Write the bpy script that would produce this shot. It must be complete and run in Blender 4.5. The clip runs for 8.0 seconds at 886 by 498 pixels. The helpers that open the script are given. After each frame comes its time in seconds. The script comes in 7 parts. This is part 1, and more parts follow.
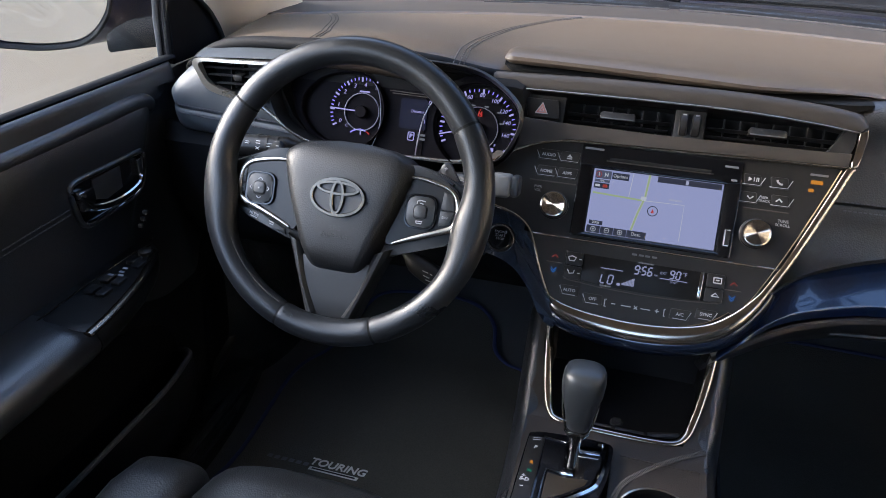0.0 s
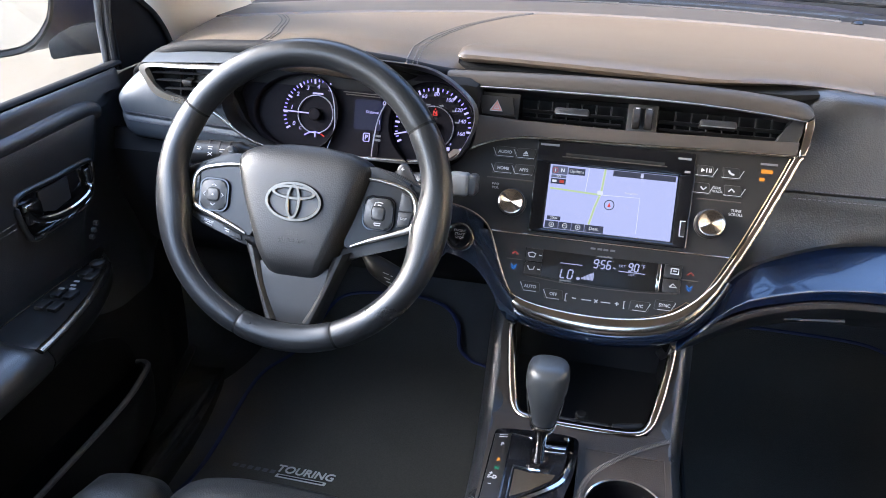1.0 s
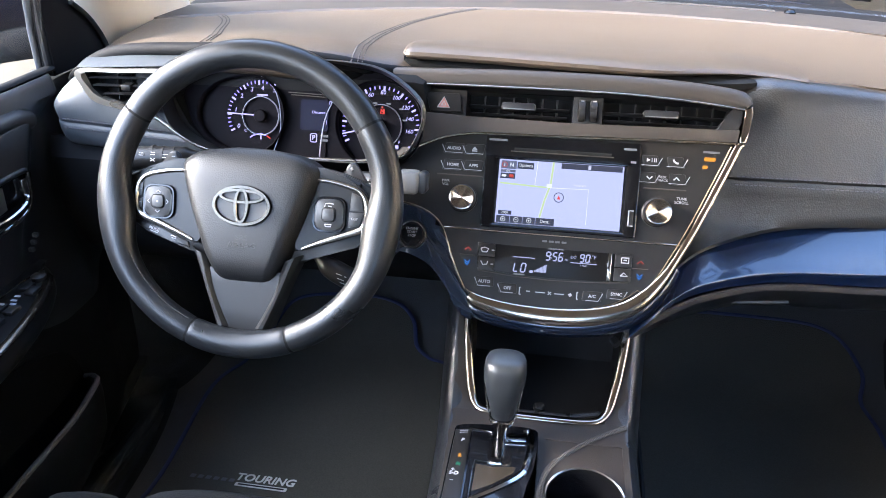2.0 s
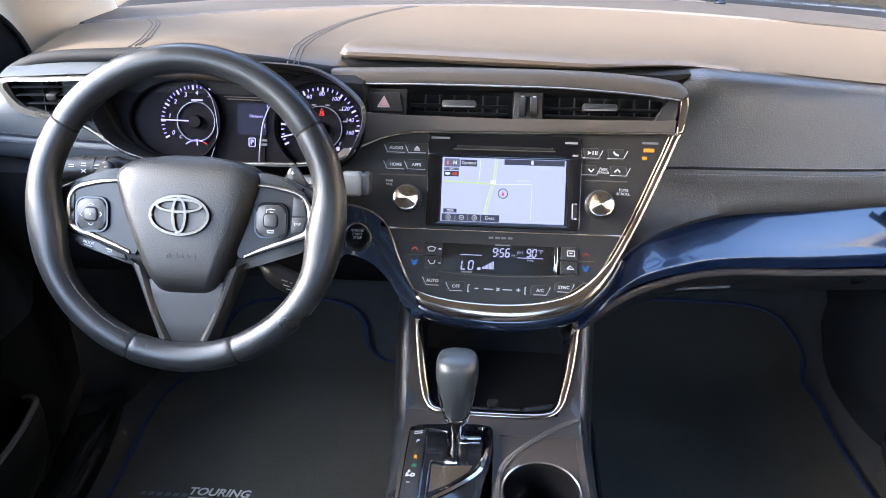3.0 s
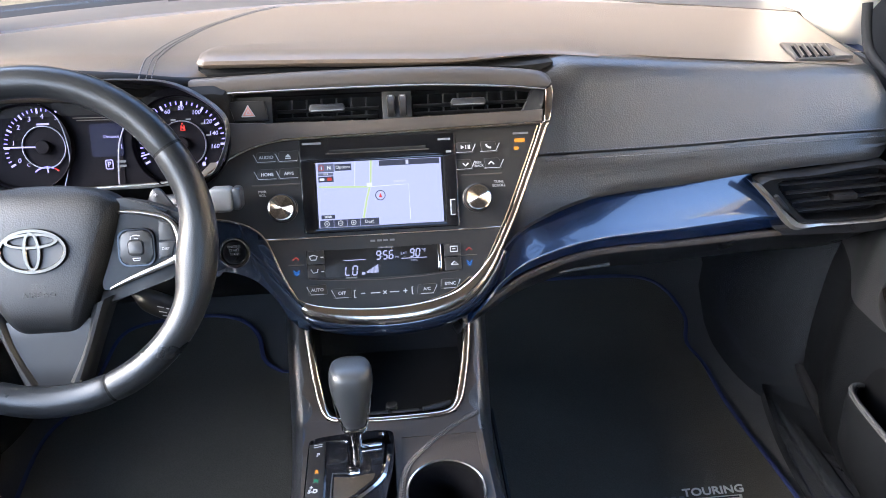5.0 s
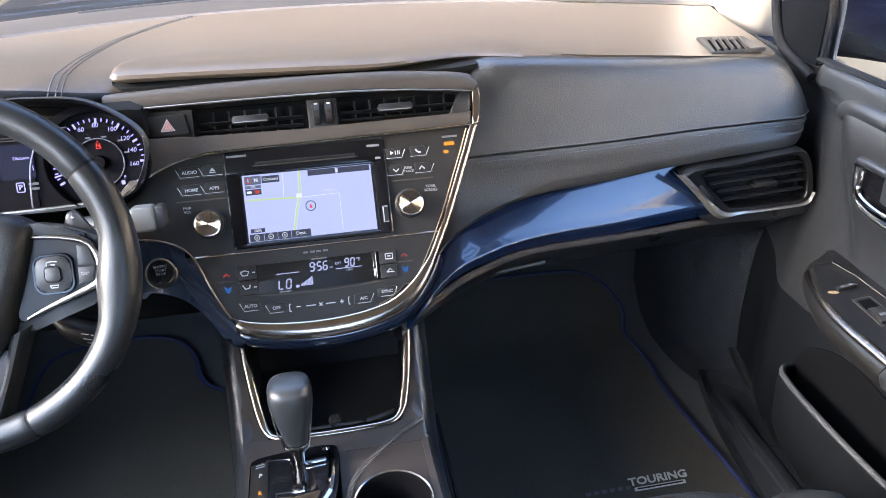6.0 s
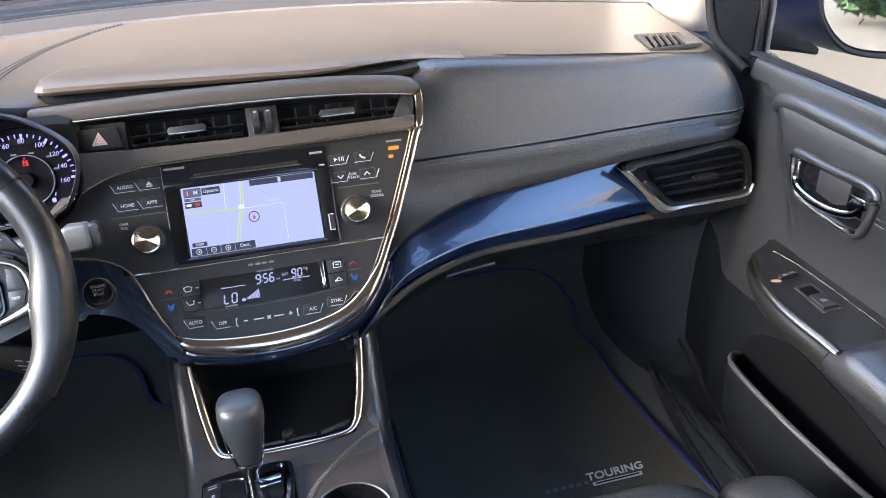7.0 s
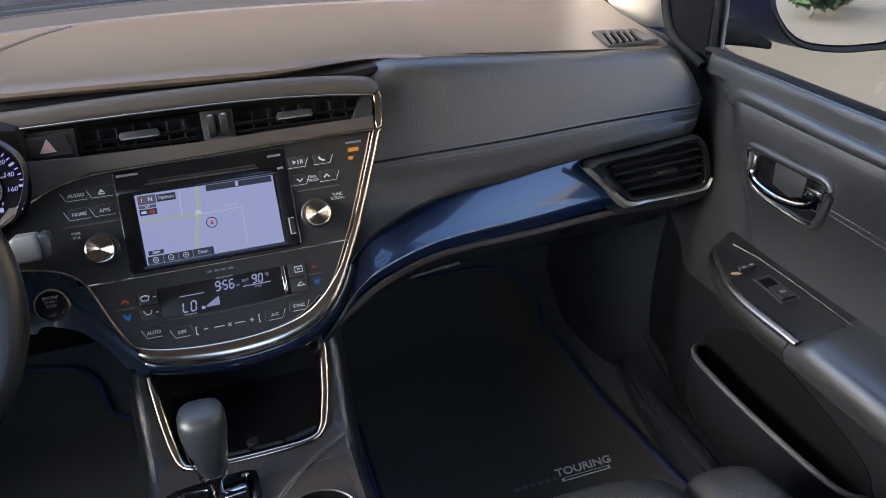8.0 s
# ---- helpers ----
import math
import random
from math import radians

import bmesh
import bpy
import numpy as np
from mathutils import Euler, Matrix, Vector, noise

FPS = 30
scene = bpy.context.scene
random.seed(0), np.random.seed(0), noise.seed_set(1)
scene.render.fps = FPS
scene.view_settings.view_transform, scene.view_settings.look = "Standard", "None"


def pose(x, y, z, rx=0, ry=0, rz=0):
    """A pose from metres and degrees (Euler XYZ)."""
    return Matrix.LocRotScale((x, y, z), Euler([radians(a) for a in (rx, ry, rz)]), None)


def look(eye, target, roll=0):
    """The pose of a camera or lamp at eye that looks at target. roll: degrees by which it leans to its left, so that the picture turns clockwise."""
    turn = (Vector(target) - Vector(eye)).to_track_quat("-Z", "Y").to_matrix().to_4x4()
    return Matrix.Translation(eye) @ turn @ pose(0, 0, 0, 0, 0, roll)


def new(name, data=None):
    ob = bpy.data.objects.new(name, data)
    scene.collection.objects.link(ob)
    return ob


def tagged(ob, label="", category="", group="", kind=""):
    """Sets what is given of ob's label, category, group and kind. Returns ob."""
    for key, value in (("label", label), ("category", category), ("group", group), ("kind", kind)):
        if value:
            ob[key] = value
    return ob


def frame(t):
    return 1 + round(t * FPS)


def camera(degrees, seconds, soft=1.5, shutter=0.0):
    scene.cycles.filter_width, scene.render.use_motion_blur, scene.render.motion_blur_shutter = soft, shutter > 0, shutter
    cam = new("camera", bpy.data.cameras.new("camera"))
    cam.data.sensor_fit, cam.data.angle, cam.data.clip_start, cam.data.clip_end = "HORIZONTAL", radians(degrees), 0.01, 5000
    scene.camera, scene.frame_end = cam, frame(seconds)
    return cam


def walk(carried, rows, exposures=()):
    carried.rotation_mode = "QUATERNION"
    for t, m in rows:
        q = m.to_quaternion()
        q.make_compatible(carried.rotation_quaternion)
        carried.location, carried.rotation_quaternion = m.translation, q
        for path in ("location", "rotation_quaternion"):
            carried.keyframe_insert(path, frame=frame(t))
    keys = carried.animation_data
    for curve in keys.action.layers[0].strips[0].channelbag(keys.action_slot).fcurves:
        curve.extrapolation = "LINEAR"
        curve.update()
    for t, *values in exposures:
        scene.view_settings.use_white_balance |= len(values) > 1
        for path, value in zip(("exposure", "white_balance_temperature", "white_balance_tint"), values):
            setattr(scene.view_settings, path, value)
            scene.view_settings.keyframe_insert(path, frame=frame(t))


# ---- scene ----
cam = camera(62.01, 8.0, soft=0.9)
PATH = [
    (0.0, pose(-0.0158, -0.9034, 0.9719, 61.889, -1.304, 16.836)),
    (0.5, pose(-0.0152, -0.9001, 0.9731, 61.842, -1.095, 15.358)),
    (1.0, pose(-0.0141, -0.8977, 0.9737, 61.733, -0.853, 13.269)),
    (1.5, pose(-0.0138, -0.8975, 0.9737, 61.641, -0.682, 11.212)),
    (3.0, pose(-0.0106, -0.8879, 0.9755, 61.257, -0.182, 4.367)),
    (3.5, pose(-0.0055, -0.8831, 0.9777, 61.005, 0.108, 2.125)),
    (4.0, pose(0.0013, -0.8779, 0.9807, 60.721, 0.424, -0.344)),
    (4.5, pose(0.0050, -0.8757, 0.9827, 60.546, 0.672, -2.624)),
    (6.0, pose(0.0158, -0.8633, 0.9840, 60.481, 1.342, -10.931)),
    (6.5, pose(0.0180, -0.8577, 0.9835, 60.499, 1.475, -13.227)),
    (7.0, pose(0.0200, -0.8518, 0.9842, 60.366, 1.542, -15.483)),
    (7.5, pose(0.0226, -0.8478, 0.9846, 60.194, 1.517, -17.122)),
    (8.0, pose(0.0260, -0.8451, 0.9847, 60.080, 1.466, -18.484)),
]
STOPS, KELVIN, TINT = 4.33, 5880, 8
FADE = [(0.0, -0.82), (0.1, -0.35), (0.2, 0.0), (0.3, 0.06), (1.0, 0.12), (1.5, 0.25), (3.0, 0.45), (4.5, 0.45), (6.0, 0.28), (7.7, 0.15), (7.8, 0.03), (7.9, -0.30), (8.0, -0.70)]
walk(cam, PATH, [(t, STOPS + f, KELVIN, TINT) for t, f in FADE])

SKY, SUN, LAMP = 0.15, 0.48, 0.0465
# ---------------------------------------------------------------- light
world = bpy.data.worlds.new("sky")
scene.world = world
world.use_nodes = True
wn = world.node_tree
sky = wn.nodes.new("ShaderNodeTexSky")
sky.sky_type, sky.sun_disc = "NISHITA", False
sky.sun_elevation, sky.sun_rotation = radians(23), radians(263)
sky.air_density, sky.dust_density = 0.8, 2.5
wn.links.new(sky.outputs[0], wn.nodes["Background"].inputs[0])
wn.nodes["Background"].inputs[1].default_value = SKY
sun = new("sun", bpy.data.lights.new("sun", "SUN"))
sun.data.energy, sun.data.angle, sun.data.color = SUN, radians(95), (0.96, 0.97, 1.0)
sun.matrix_world = look((-5.0, -0.6, 2.9), (0, 0, 0))


# ---------------------------------------------------------------- materials
def material(name, rgb, rough=0.5, metal=0.0, coat=0.0, grain=0.0, size=0.002, vary=0.15, broad=0.12, spec=0.5, kind="noise", wear=0.0, polish=0.04):
    """A surface with fine relief (grain, of the given size in metres) and variation at two scales."""
    m = bpy.data.materials.new(name)
    m.use_nodes = True
    t, n, l = m.node_tree, m.node_tree.nodes, m.node_tree.links
    b = n["Principled BSDF"]
    b.inputs["Metallic"].default_value = metal
    b.inputs["Coat Weight"].default_value = coat
    b.inputs["Coat Roughness"].default_value = polish
    b.inputs["Specular IOR Level"].default_value = spec
    co = n.new("ShaderNodeTexCoord")
    fine = n.new("ShaderNodeTexVoronoi" if kind == "cells" else "ShaderNodeTexNoise")
    fine.inputs["Scale"].default_value = 1.0 / size
    l.new(co.outputs["Object"], fine.inputs["Vector"])
    wide = n.new("ShaderNodeTexNoise")
    wide.inputs["Scale"].default_value = 1.0 / broad
    wide.inputs["Detail"].default_value = 4
    l.new(co.outputs["Object"], wide.inputs["Vector"])
    mixed = n.new("ShaderNodeMath")
    mixed.operation = "ADD"
    l.new(fine.outputs[0], mixed.inputs[0])
    l.new(wide.outputs[0], mixed.inputs[1])
    ramp = n.new("ShaderNodeMapRange")
    ramp.inputs["From Min"].default_value, ramp.inputs["From Max"].default_value = 0.5, 1.5
    ramp.inputs["To Min"].default_value, ramp.inputs["To Max"].default_value = 1 - vary, 1 + vary
    l.new(mixed.outputs[0], ramp.inputs[0])
    hue = n.new("ShaderNodeMix")
    hue.data_type, hue.blend_type = "RGBA", "MULTIPLY"
    hue.inputs[0].default_value = 1
    hue.inputs[6].default_value = (*rgb, 1)
    l.new(ramp.outputs[0], hue.inputs[7])
    l.new(hue.outputs[2], b.inputs["Base Color"])
    rr = n.new("ShaderNodeMapRange")
    rr.inputs["From Min"].default_value, rr.inputs["From Max"].default_value = 0.3, 0.7
    rr.inputs["To Min"].default_value, rr.inputs["To Max"].default_value = rough * (1 - 0.5 * vary - wear), rough * (1 + 0.5 * vary)
    l.new(wide.outputs[0], rr.inputs[0])
    l.new(rr.outputs[0], b.inputs["Roughness"])
    if grain:
        bump = n.new("ShaderNodeBump")
        bump.inputs["Strength"].default_value = grain
        bump.inputs["Distance"].default_value = size * 0.35
        l.new(fine.outputs[0], bump.inputs["Height"])
        l.new(bump.outputs[0], b.inputs["Normal"])
    return m


def glowing(name, rgb, power, base=(0.008, 0.008, 0.008), rough=0.5):
    m = bpy.data.materials.new(name)
    m.use_nodes = True
    b = m.node_tree.nodes["Principled BSDF"]
    b.inputs["Base Color"].default_value = (*base, 1)
    b.inputs["Roughness"].default_value = rough
    b.inputs["Specular IOR Level"].default_value = 0.06
    b.inputs["Emission Color"].default_value = (*rgb, 1)
    b.inputs["Emission Strength"].default_value = power * LAMP
    return m


def clear(name, tint=(1, 1, 1), gloss=0.05):
    """Thin clear glass: it lets light through and mirrors a little."""
    m = bpy.data.materials.new(name)
    m.use_nodes = True
    n, l = m.node_tree.nodes, m.node_tree.links
    n.remove(n["Principled BSDF"])
    a, g, x = n.new("ShaderNodeBsdfTransparent"), n.new("ShaderNodeBsdfGlossy"), n.new("ShaderNodeMixShader")
    a.inputs[0].default_value = (*tint, 1)
    g.inputs["Roughness"].default_value = 0.02
    x.inputs[0].default_value = gloss
    l.new(a.outputs[0], x.inputs[1])
    l.new(g.outputs[0], x.inputs[2])
    l.new(x.outputs[0], n["Material Output"].inputs[0])
    return m


# Brown base partly stands in for beige reflected through the windscreen.
PAD = material("dash_leather", (0.091, 0.0675, 0.0468), 0.42, grain=0.35, size=0.0016, vary=0.10, broad=0.2, kind="cells")
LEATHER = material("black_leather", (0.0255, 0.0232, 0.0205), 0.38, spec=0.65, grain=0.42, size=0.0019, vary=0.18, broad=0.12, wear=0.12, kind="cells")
# Paler, bluer copy of black_leather; window light is put into its colour.
END_L = material("dash_end_leather_lit", (0.043, 0.049, 0.056), 0.52, spec=0.4, grain=0.22, size=0.0014, vary=0.1, broad=0.15, kind="cells")
DOOR_L = material("door_leather", (0.0148, 0.0156, 0.0176), 0.34, spec=0.9, grain=0.28, size=0.0013, vary=0.16, broad=0.1, wear=0.1, kind="cells")
SEAT_L = material("seat_leather", (0.024, 0.0235, 0.023), 0.36, grain=0.4, size=0.002, vary=0.2, broad=0.1, kind="cells")
RIM_L = material("rim_leather", (0.0105, 0.0117, 0.0135), 0.37, spec=0.42, grain=0.22, size=0.0012, vary=0.2, broad=0.05, kind="cells", wear=0.18)
HUB = material("hub_plastic", (0.0092, 0.0099, 0.0113), 0.43, spec=0.45, grain=0.30, size=0.0016, vary=0.16, broad=0.08, kind="cells")
SOFT = material("soft_plastic", (0.0135, 0.0142, 0.016), 0.38, spec=0.75, grain=0.45, size=0.0015, vary=0.14, broad=0.06, wear=0.25, kind="cells")
TRIM_G = material("grey_trim", (0.050, 0.0425, 0.0365), 0.46, spec=0.3, grain=0.08, size=0.0008, vary=0.08)
# Brown base stands in for the warm light mirrored in black leather.
CONSOLE_L = material("console_leather_warmed", (0.033, 0.0255, 0.0190), 0.42, spec=0.4, grain=0.28, size=0.0014, vary=0.14, broad=0.1, wear=0.08, kind="cells")
KNOB_L = material("knob_leather", (0.0195, 0.0225, 0.0258), 0.40, spec=0.6, grain=0.10, size=0.001, vary=0.14, broad=0.04, kind="cells")
SPOKE = material("spoke_trim", (0.0118, 0.0122, 0.0130), 0.42, spec=0.4, grain=0.05, size=0.0008, vary=0.1)
PANEL = material("panel_black", (0.0148, 0.0135, 0.0126), 0.40, spec=0.34, grain=0.12, size=0.0007, vary=0.1)
MATT_B = material("satin_black", (0.0085, 0.0082, 0.0082), 0.36, spec=0.3, grain=0.05, size=0.0008, vary=0.12, wear=0.1)
PIANO = material("piano_black", (0.005, 0.005, 0.006), 0.14, coat=0.25, spec=0.3, vary=0.2, broad=0.03)
TRAY = material("tray_rubber", (0.017, 0.017, 0.018), 0.75, spec=0.15, grain=0.3, size=0.0015)
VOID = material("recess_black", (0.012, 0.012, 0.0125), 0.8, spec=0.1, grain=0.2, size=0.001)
# Near-black standing in for the shade inside hollows that are only flat.
NOOK = material("hollow_shade", (0.0034, 0.0036, 0.0042), 0.8, spec=0.03, vary=0.2)
BUTTON = material("button_grey", (0.020, 0.021, 0.023), 0.45, grain=0.08, size=0.0007)
SLAT = material("slat_black", (0.013, 0.013, 0.0138), 0.40, grain=0.1, size=0.0008)
CHROME = material("chrome", (0.46, 0.45, 0.435), 0.09, metal=1.0, vary=0.05, broad=0.05)
BADGE = material("badge_chrome", (0.105, 0.093, 0.076), 0.24, metal=1.0, vary=0.15, broad=0.015)
POD_C = material("pod_chrome", (0.42, 0.385, 0.34), 0.26, metal=1.0, vary=0.08, broad=0.03)
KEY_G = material("key_grey", (0.017, 0.018, 0.0195), 0.42, grain=0.06, size=0.0007, vary=0.1)
RING = material("dial_ring", (0.20, 0.19, 0.22), 0.35, metal=0.8)
SATIN = material("satin_chrome", (0.52, 0.51, 0.49), 0.24, metal=1.0, vary=0.06, broad=0.05)
BAND = material("warm_satin_chrome", (0.235, 0.195, 0.155), 0.24, metal=1.0, vary=0.06, broad=0.05)
BROAD = material("brushed_warm_chrome", (0.52, 0.435, 0.345), 0.17, metal=1.0, vary=0.10, broad=0.04)
COPPER = material("warm_chrome", (0.62, 0.52, 0.42), 0.22, metal=1.0, vary=0.06, broad=0.05)
# Darker copy of blue_gloss; its colour offsets reflections on the flat stack trim.
NAVY = material("blue_gloss_darkened", (0.0030, 0.0065, 0.0165), 0.24, coat=0.8, vary=0.16, broad=0.05, size=0.0006, polish=0.04)
BLUE = material("blue_gloss", (0.0050, 0.0135, 0.040), 0.24, metal=0.35, coat=0.8, vary=0.16, broad=0.05, size=0.0006, polish=0.06)
CARPET = material("carpet", (0.080, 0.079, 0.079), 0.95, grain=1.0, size=0.0018, vary=0.35, broad=0.2, spec=0.1)
MAT_C = material("mat_carpet", (0.076, 0.070, 0.057), 0.95, grain=1.0, size=0.0022, vary=0.3, broad=0.25, spec=0.1)
PIPING = material("blue_piping", (0.019, 0.028, 0.105), 0.6, grain=0.5, size=0.001)
THREAD = material("grey_thread", (0.080, 0.082, 0.090), 0.7, grain=0.4, size=0.0006)
THREAD_B = material("dark_blue_thread", (0.010, 0.012, 0.026), 0.7, grain=0.4, size=0.0006)
THREAD_D = material("taupe_thread", (0.06, 0.055, 0.052), 0.7, grain=0.4, size=0.0006)
HEADLINER = material("headliner", (0.50, 0.45, 0.38), 0.9, grain=0.4, size=0.002, vary=0.05, broad=0.3)
PILLAR_T = material("pillar_trim", (0.66, 0.61, 0.53), 0.7, grain=0.25, size=0.0015, vary=0.05, broad=0.2)
KICK = material("kick_panel", (0.0175, 0.0190, 0.0220), 0.25, spec=0.95, grain=0.12, size=0.0014, kind="cells")
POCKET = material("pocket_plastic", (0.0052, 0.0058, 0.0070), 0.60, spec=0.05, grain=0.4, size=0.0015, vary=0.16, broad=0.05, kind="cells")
RUBBER = material("rubber", (0.013, 0.013, 0.014), 0.65, spec=0.08, grain=0.2, size=0.001)
CAR_PAINT = material("car_paint", (0.005, 0.007, 0.021), 0.35, spec=0.25, vary=0.08, broad=0.2)
CLUSTER = material("dial_black", (0.0055, 0.0050, 0.0068), 0.6, spec=0.03, vary=0.2)
PLATE = material("plate_silver", (0.72, 0.70, 0.66), 0.45, metal=0.2)
INK_D = material("dim_print", (0.11, 0.11, 0.12), 0.6)
INK = material("white_print", (0.38, 0.38, 0.40), 0.6, vary=0.05)
INK_G = material("grey_print", (0.33, 0.33, 0.35), 0.6, vary=0.05)
EMBOSS = material("embossed", (0.022, 0.022, 0.024), 0.6, vary=0.05)
PALE_S = material("pale_satin", (0.36, 0.335, 0.295), 0.28, metal=0.8, vary=0.06)
SILVER_P = material("silver_plastic", (0.13, 0.135, 0.14), 0.4, metal=0.3, grain=0.1, size=0.0008)
SMOKED = material("smoked_display", (0.0085, 0.0080, 0.0078), 0.32, spec=0.18, vary=0.1, broad=0.05)
GLASS = clear("clear_glass")
MIRROR = material("mirror_glass", (0.72, 0.71, 0.68), 0.02, metal=1.0, vary=0.01)
LIT_W = glowing("lit_white", (0.58, 0.53, 1.0), 1.15)
LIT_DIM = glowing("lit_dim", (0.6, 0.62, 0.7), 0.35)
LIT_LCD = glowing("lit_lcd", (0.62, 0.64, 0.95), 0.75)
LIT_V = glowing("lit_violet", (0.36, 0.30, 1.0), 1.8)
LIT_R = glowing("lit_red", (0.9, 0.05, 0.04), 0.9)
LIT_RD = glowing("lit_red_mark", (0.8, 0.08, 0.06), 0.65)
LIT_BD = glowing("lit_blue_mark", (0.05, 0.24, 0.85), 0.7)
LIT_O = glowing("lit_orange", (1.0, 0.36, 0.03), 1.0)
LIT_G = glowing("lit_green", (0.05, 0.55, 0.3), 0.5)
SCREEN = glowing("map_ground", (0.52, 0.54, 0.86), 1.0)
MAP_D = glowing("map_dark", (0.055, 0.06, 0.1), 0.8)
MAP_B = glowing("map_button", (0.16, 0.17, 0.26), 0.8)
MAP_Y = glowing("map_road", (0.58, 0.70, 0.36), 0.95)
MAP_L = glowing("map_lane", (0.66, 0.66, 0.86), 0.95)
MAP_W = glowing("map_white", (0.85, 0.86, 0.92), 0.95)


SPUN = material("spun_metal", (0.55, 0.485, 0.41), 0.13, metal=1.0, vary=0.04)


def spline(points, n, closed=False):
    """n points on a smooth curve through the given ones, evenly along their order."""
    p = np.array([tuple(q) for q in points], float)
    k = len(p)
    out = []
    for s in np.linspace(0, k if closed else k - 1, n, endpoint=not closed):
        i = int(min(s, (k if closed else k - 1) - 1e-9))
        f = s - i
        g = (lambda j: p[j % k]) if closed else (lambda j: p[min(max(j, 0), k - 1)])
        a, b, c, d = g(i - 1), g(i), g(i + 1), g(i + 2)
        out.append(0.5 * (2 * b + (c - a) * f + (2 * a - 5 * b + 4 * c - d) * f * f + (3 * b - a - 3 * c + d) * f ** 3))
    return [Vector(q) for q in out]


def curve_of(table):
    """A smooth function of one number from a short table of (x, value) pairs."""
    xs, ys = zip(*table)

    def at(x):
        x = min(max(x, xs[0]), xs[-1])
        i = max(j for j in range(len(xs)) if xs[j] <= x + 1e-12)
        i = min(i, len(xs) - 2)
        f = (x - xs[i]) / (xs[i + 1] - xs[i])
        slope = lambda j: (ys[min(j + 1, len(xs) - 1)] - ys[max(j - 1, 0)]) / (xs[min(j + 1, len(xs) - 1)] - xs[max(j - 1, 0)])
        w = xs[i + 1] - xs[i]
        h = f * f * (3 - 2 * f)
        return ys[i] * (1 - h) + ys[i + 1] * h + w * (f * (1 - f) ** 2 * slope(i) - f * f * (1 - f) * slope(i + 1))

    return at


def thing(name, label, category, base=(0, 0, 0), group="", kind=""):
    ob = new(name)
    ob.empty_display_size = 0.02
    ob.matrix_world = Matrix.Translation(base)
    return tagged(ob, label, category, group, kind)


def part(name, bm, mat, parent=None, label="", smooth=True, normals=True):
    """Links a bmesh, in world metres, as one mesh object under a thing or a part."""
    if normals:
        bmesh.ops.recalc_face_normals(bm, faces=bm.faces)
    me = bpy.data.meshes.new(name)
    bm.to_mesh(me)
    bm.free()
    me.materials.append(mat)
    if smooth:
        me.shade_smooth()
        me.set_sharp_from_angle(angle=radians(38))
    ob = new(name, me)
    if parent:
        ob.parent = parent
        ob.matrix_parent_inverse = parent.matrix_basis.inverted() if parent.parent is None else Matrix.Identity(4)
    if label:
        ob["label"] = label
    return ob


def sheet(rows, thick=0.0, back=None, close=False):
    """A bmesh through rows of points; thick: moved by back to make a solid shell."""
    bm = bmesh.new()
    lay = [[bm.verts.new(p) for p in r] for r in rows]
    m = len(rows[0])
    def skin(g, flip=False):
        for i in range(len(g) - 1):
            for j in range(m if close else m - 1):
                q = (g[i][j], g[i + 1][j], g[i + 1][(j + 1) % m], g[i][(j + 1) % m])
                bm.faces.new(q[::-1] if flip else q)
    skin(lay)
    if thick:
        d = Vector(back) * thick
        und = [[bm.verts.new(Vector(p) + d) for p in r] for r in rows]
        skin(und, True)
        for a, b in ((lay[0], und[0]), (lay[-1], und[-1])):
            for j in range(m - 1):
                bm.faces.new((a[j], a[j + 1], b[j + 1], b[j]))
        if not close:
            for j in (0, m - 1):
                for i in range(len(lay) - 1):
                    bm.faces.new((lay[i][j], lay[i + 1][j], und[i + 1][j], und[i][j]))
    return bm


def prism(outline, z0, z1, m=Matrix.Identity(4), bevel=0.0, seg=2, dome=0.0):
    """A plate of the outline (u, v), from z0 to z1 along the base m's z, with a rounded upper edge."""
    bm = bmesh.new()
    low = [bm.verts.new((p[0], p[1], z0)) for p in outline]
    top = [bm.verts.new((p[0], p[1], z1)) for p in outline]
    n = len(outline)
    bm.faces.new(low[::-1])
    lid = bm.faces.new(top)
    for i in range(n):
        bm.faces.new((low[i], low[(i + 1) % n], top[(i + 1) % n], top[i]))
    if bevel:
        bmesh.ops.bevel(bm, geom=list(lid.edges), offset=bevel, segments=seg, affect="EDGES", profile=0.5)
    bmesh.ops.transform(bm, matrix=m, verts=bm.verts)
    return bm


def collar(outer, inner, z0, z1, m=Matrix.Identity(4), dip=0.0):
    """A frame between two outlines of as many points; dip lowers its inner edge."""
    n = len(outer)
    rows = []
    for o, i in zip(outer, inner):
        a, b = Vector((*o[:2], 0)), Vector((*i[:2], 0))
        e = (b - a) * 0.18
        rows.append([(a.x, a.y, z0), (a.x, a.y, z1 - (z1 - z0) * 0.2), (a.x + e.x, a.y + e.y, z1), (b.x - e.x, b.y - e.y, z1 - dip * 0.8), (b.x, b.y, z1 - dip - (z1 - z0) * 0.1), (b.x, b.y, z0)])
    rows.append(rows[0])
    bm = sheet([[m @ Vector(p) for p in r] for r in rows], close=True)
    bmesh.ops.remove_doubles(bm, verts=bm.verts, dist=1e-6)
    return bm


def rounded(w, h, r, cx=0, cy=0, n=4, skew=0.0):
    """The outline of a rounded rectangle; skew leans its upright sides."""
    out = []
    for x, y, a in ((1, 1, 0), (-1, 1, 90), (-1, -1, 180), (1, -1, 270)):
        for k in range(n + 1):
            t = radians(a + 90 * k / n)
            px, py = x * (w / 2 - r) + r * math.cos(t), y * (h / 2 - r) + r * math.sin(t)
            out.append((cx + px + skew * py, cy + py))
    return out


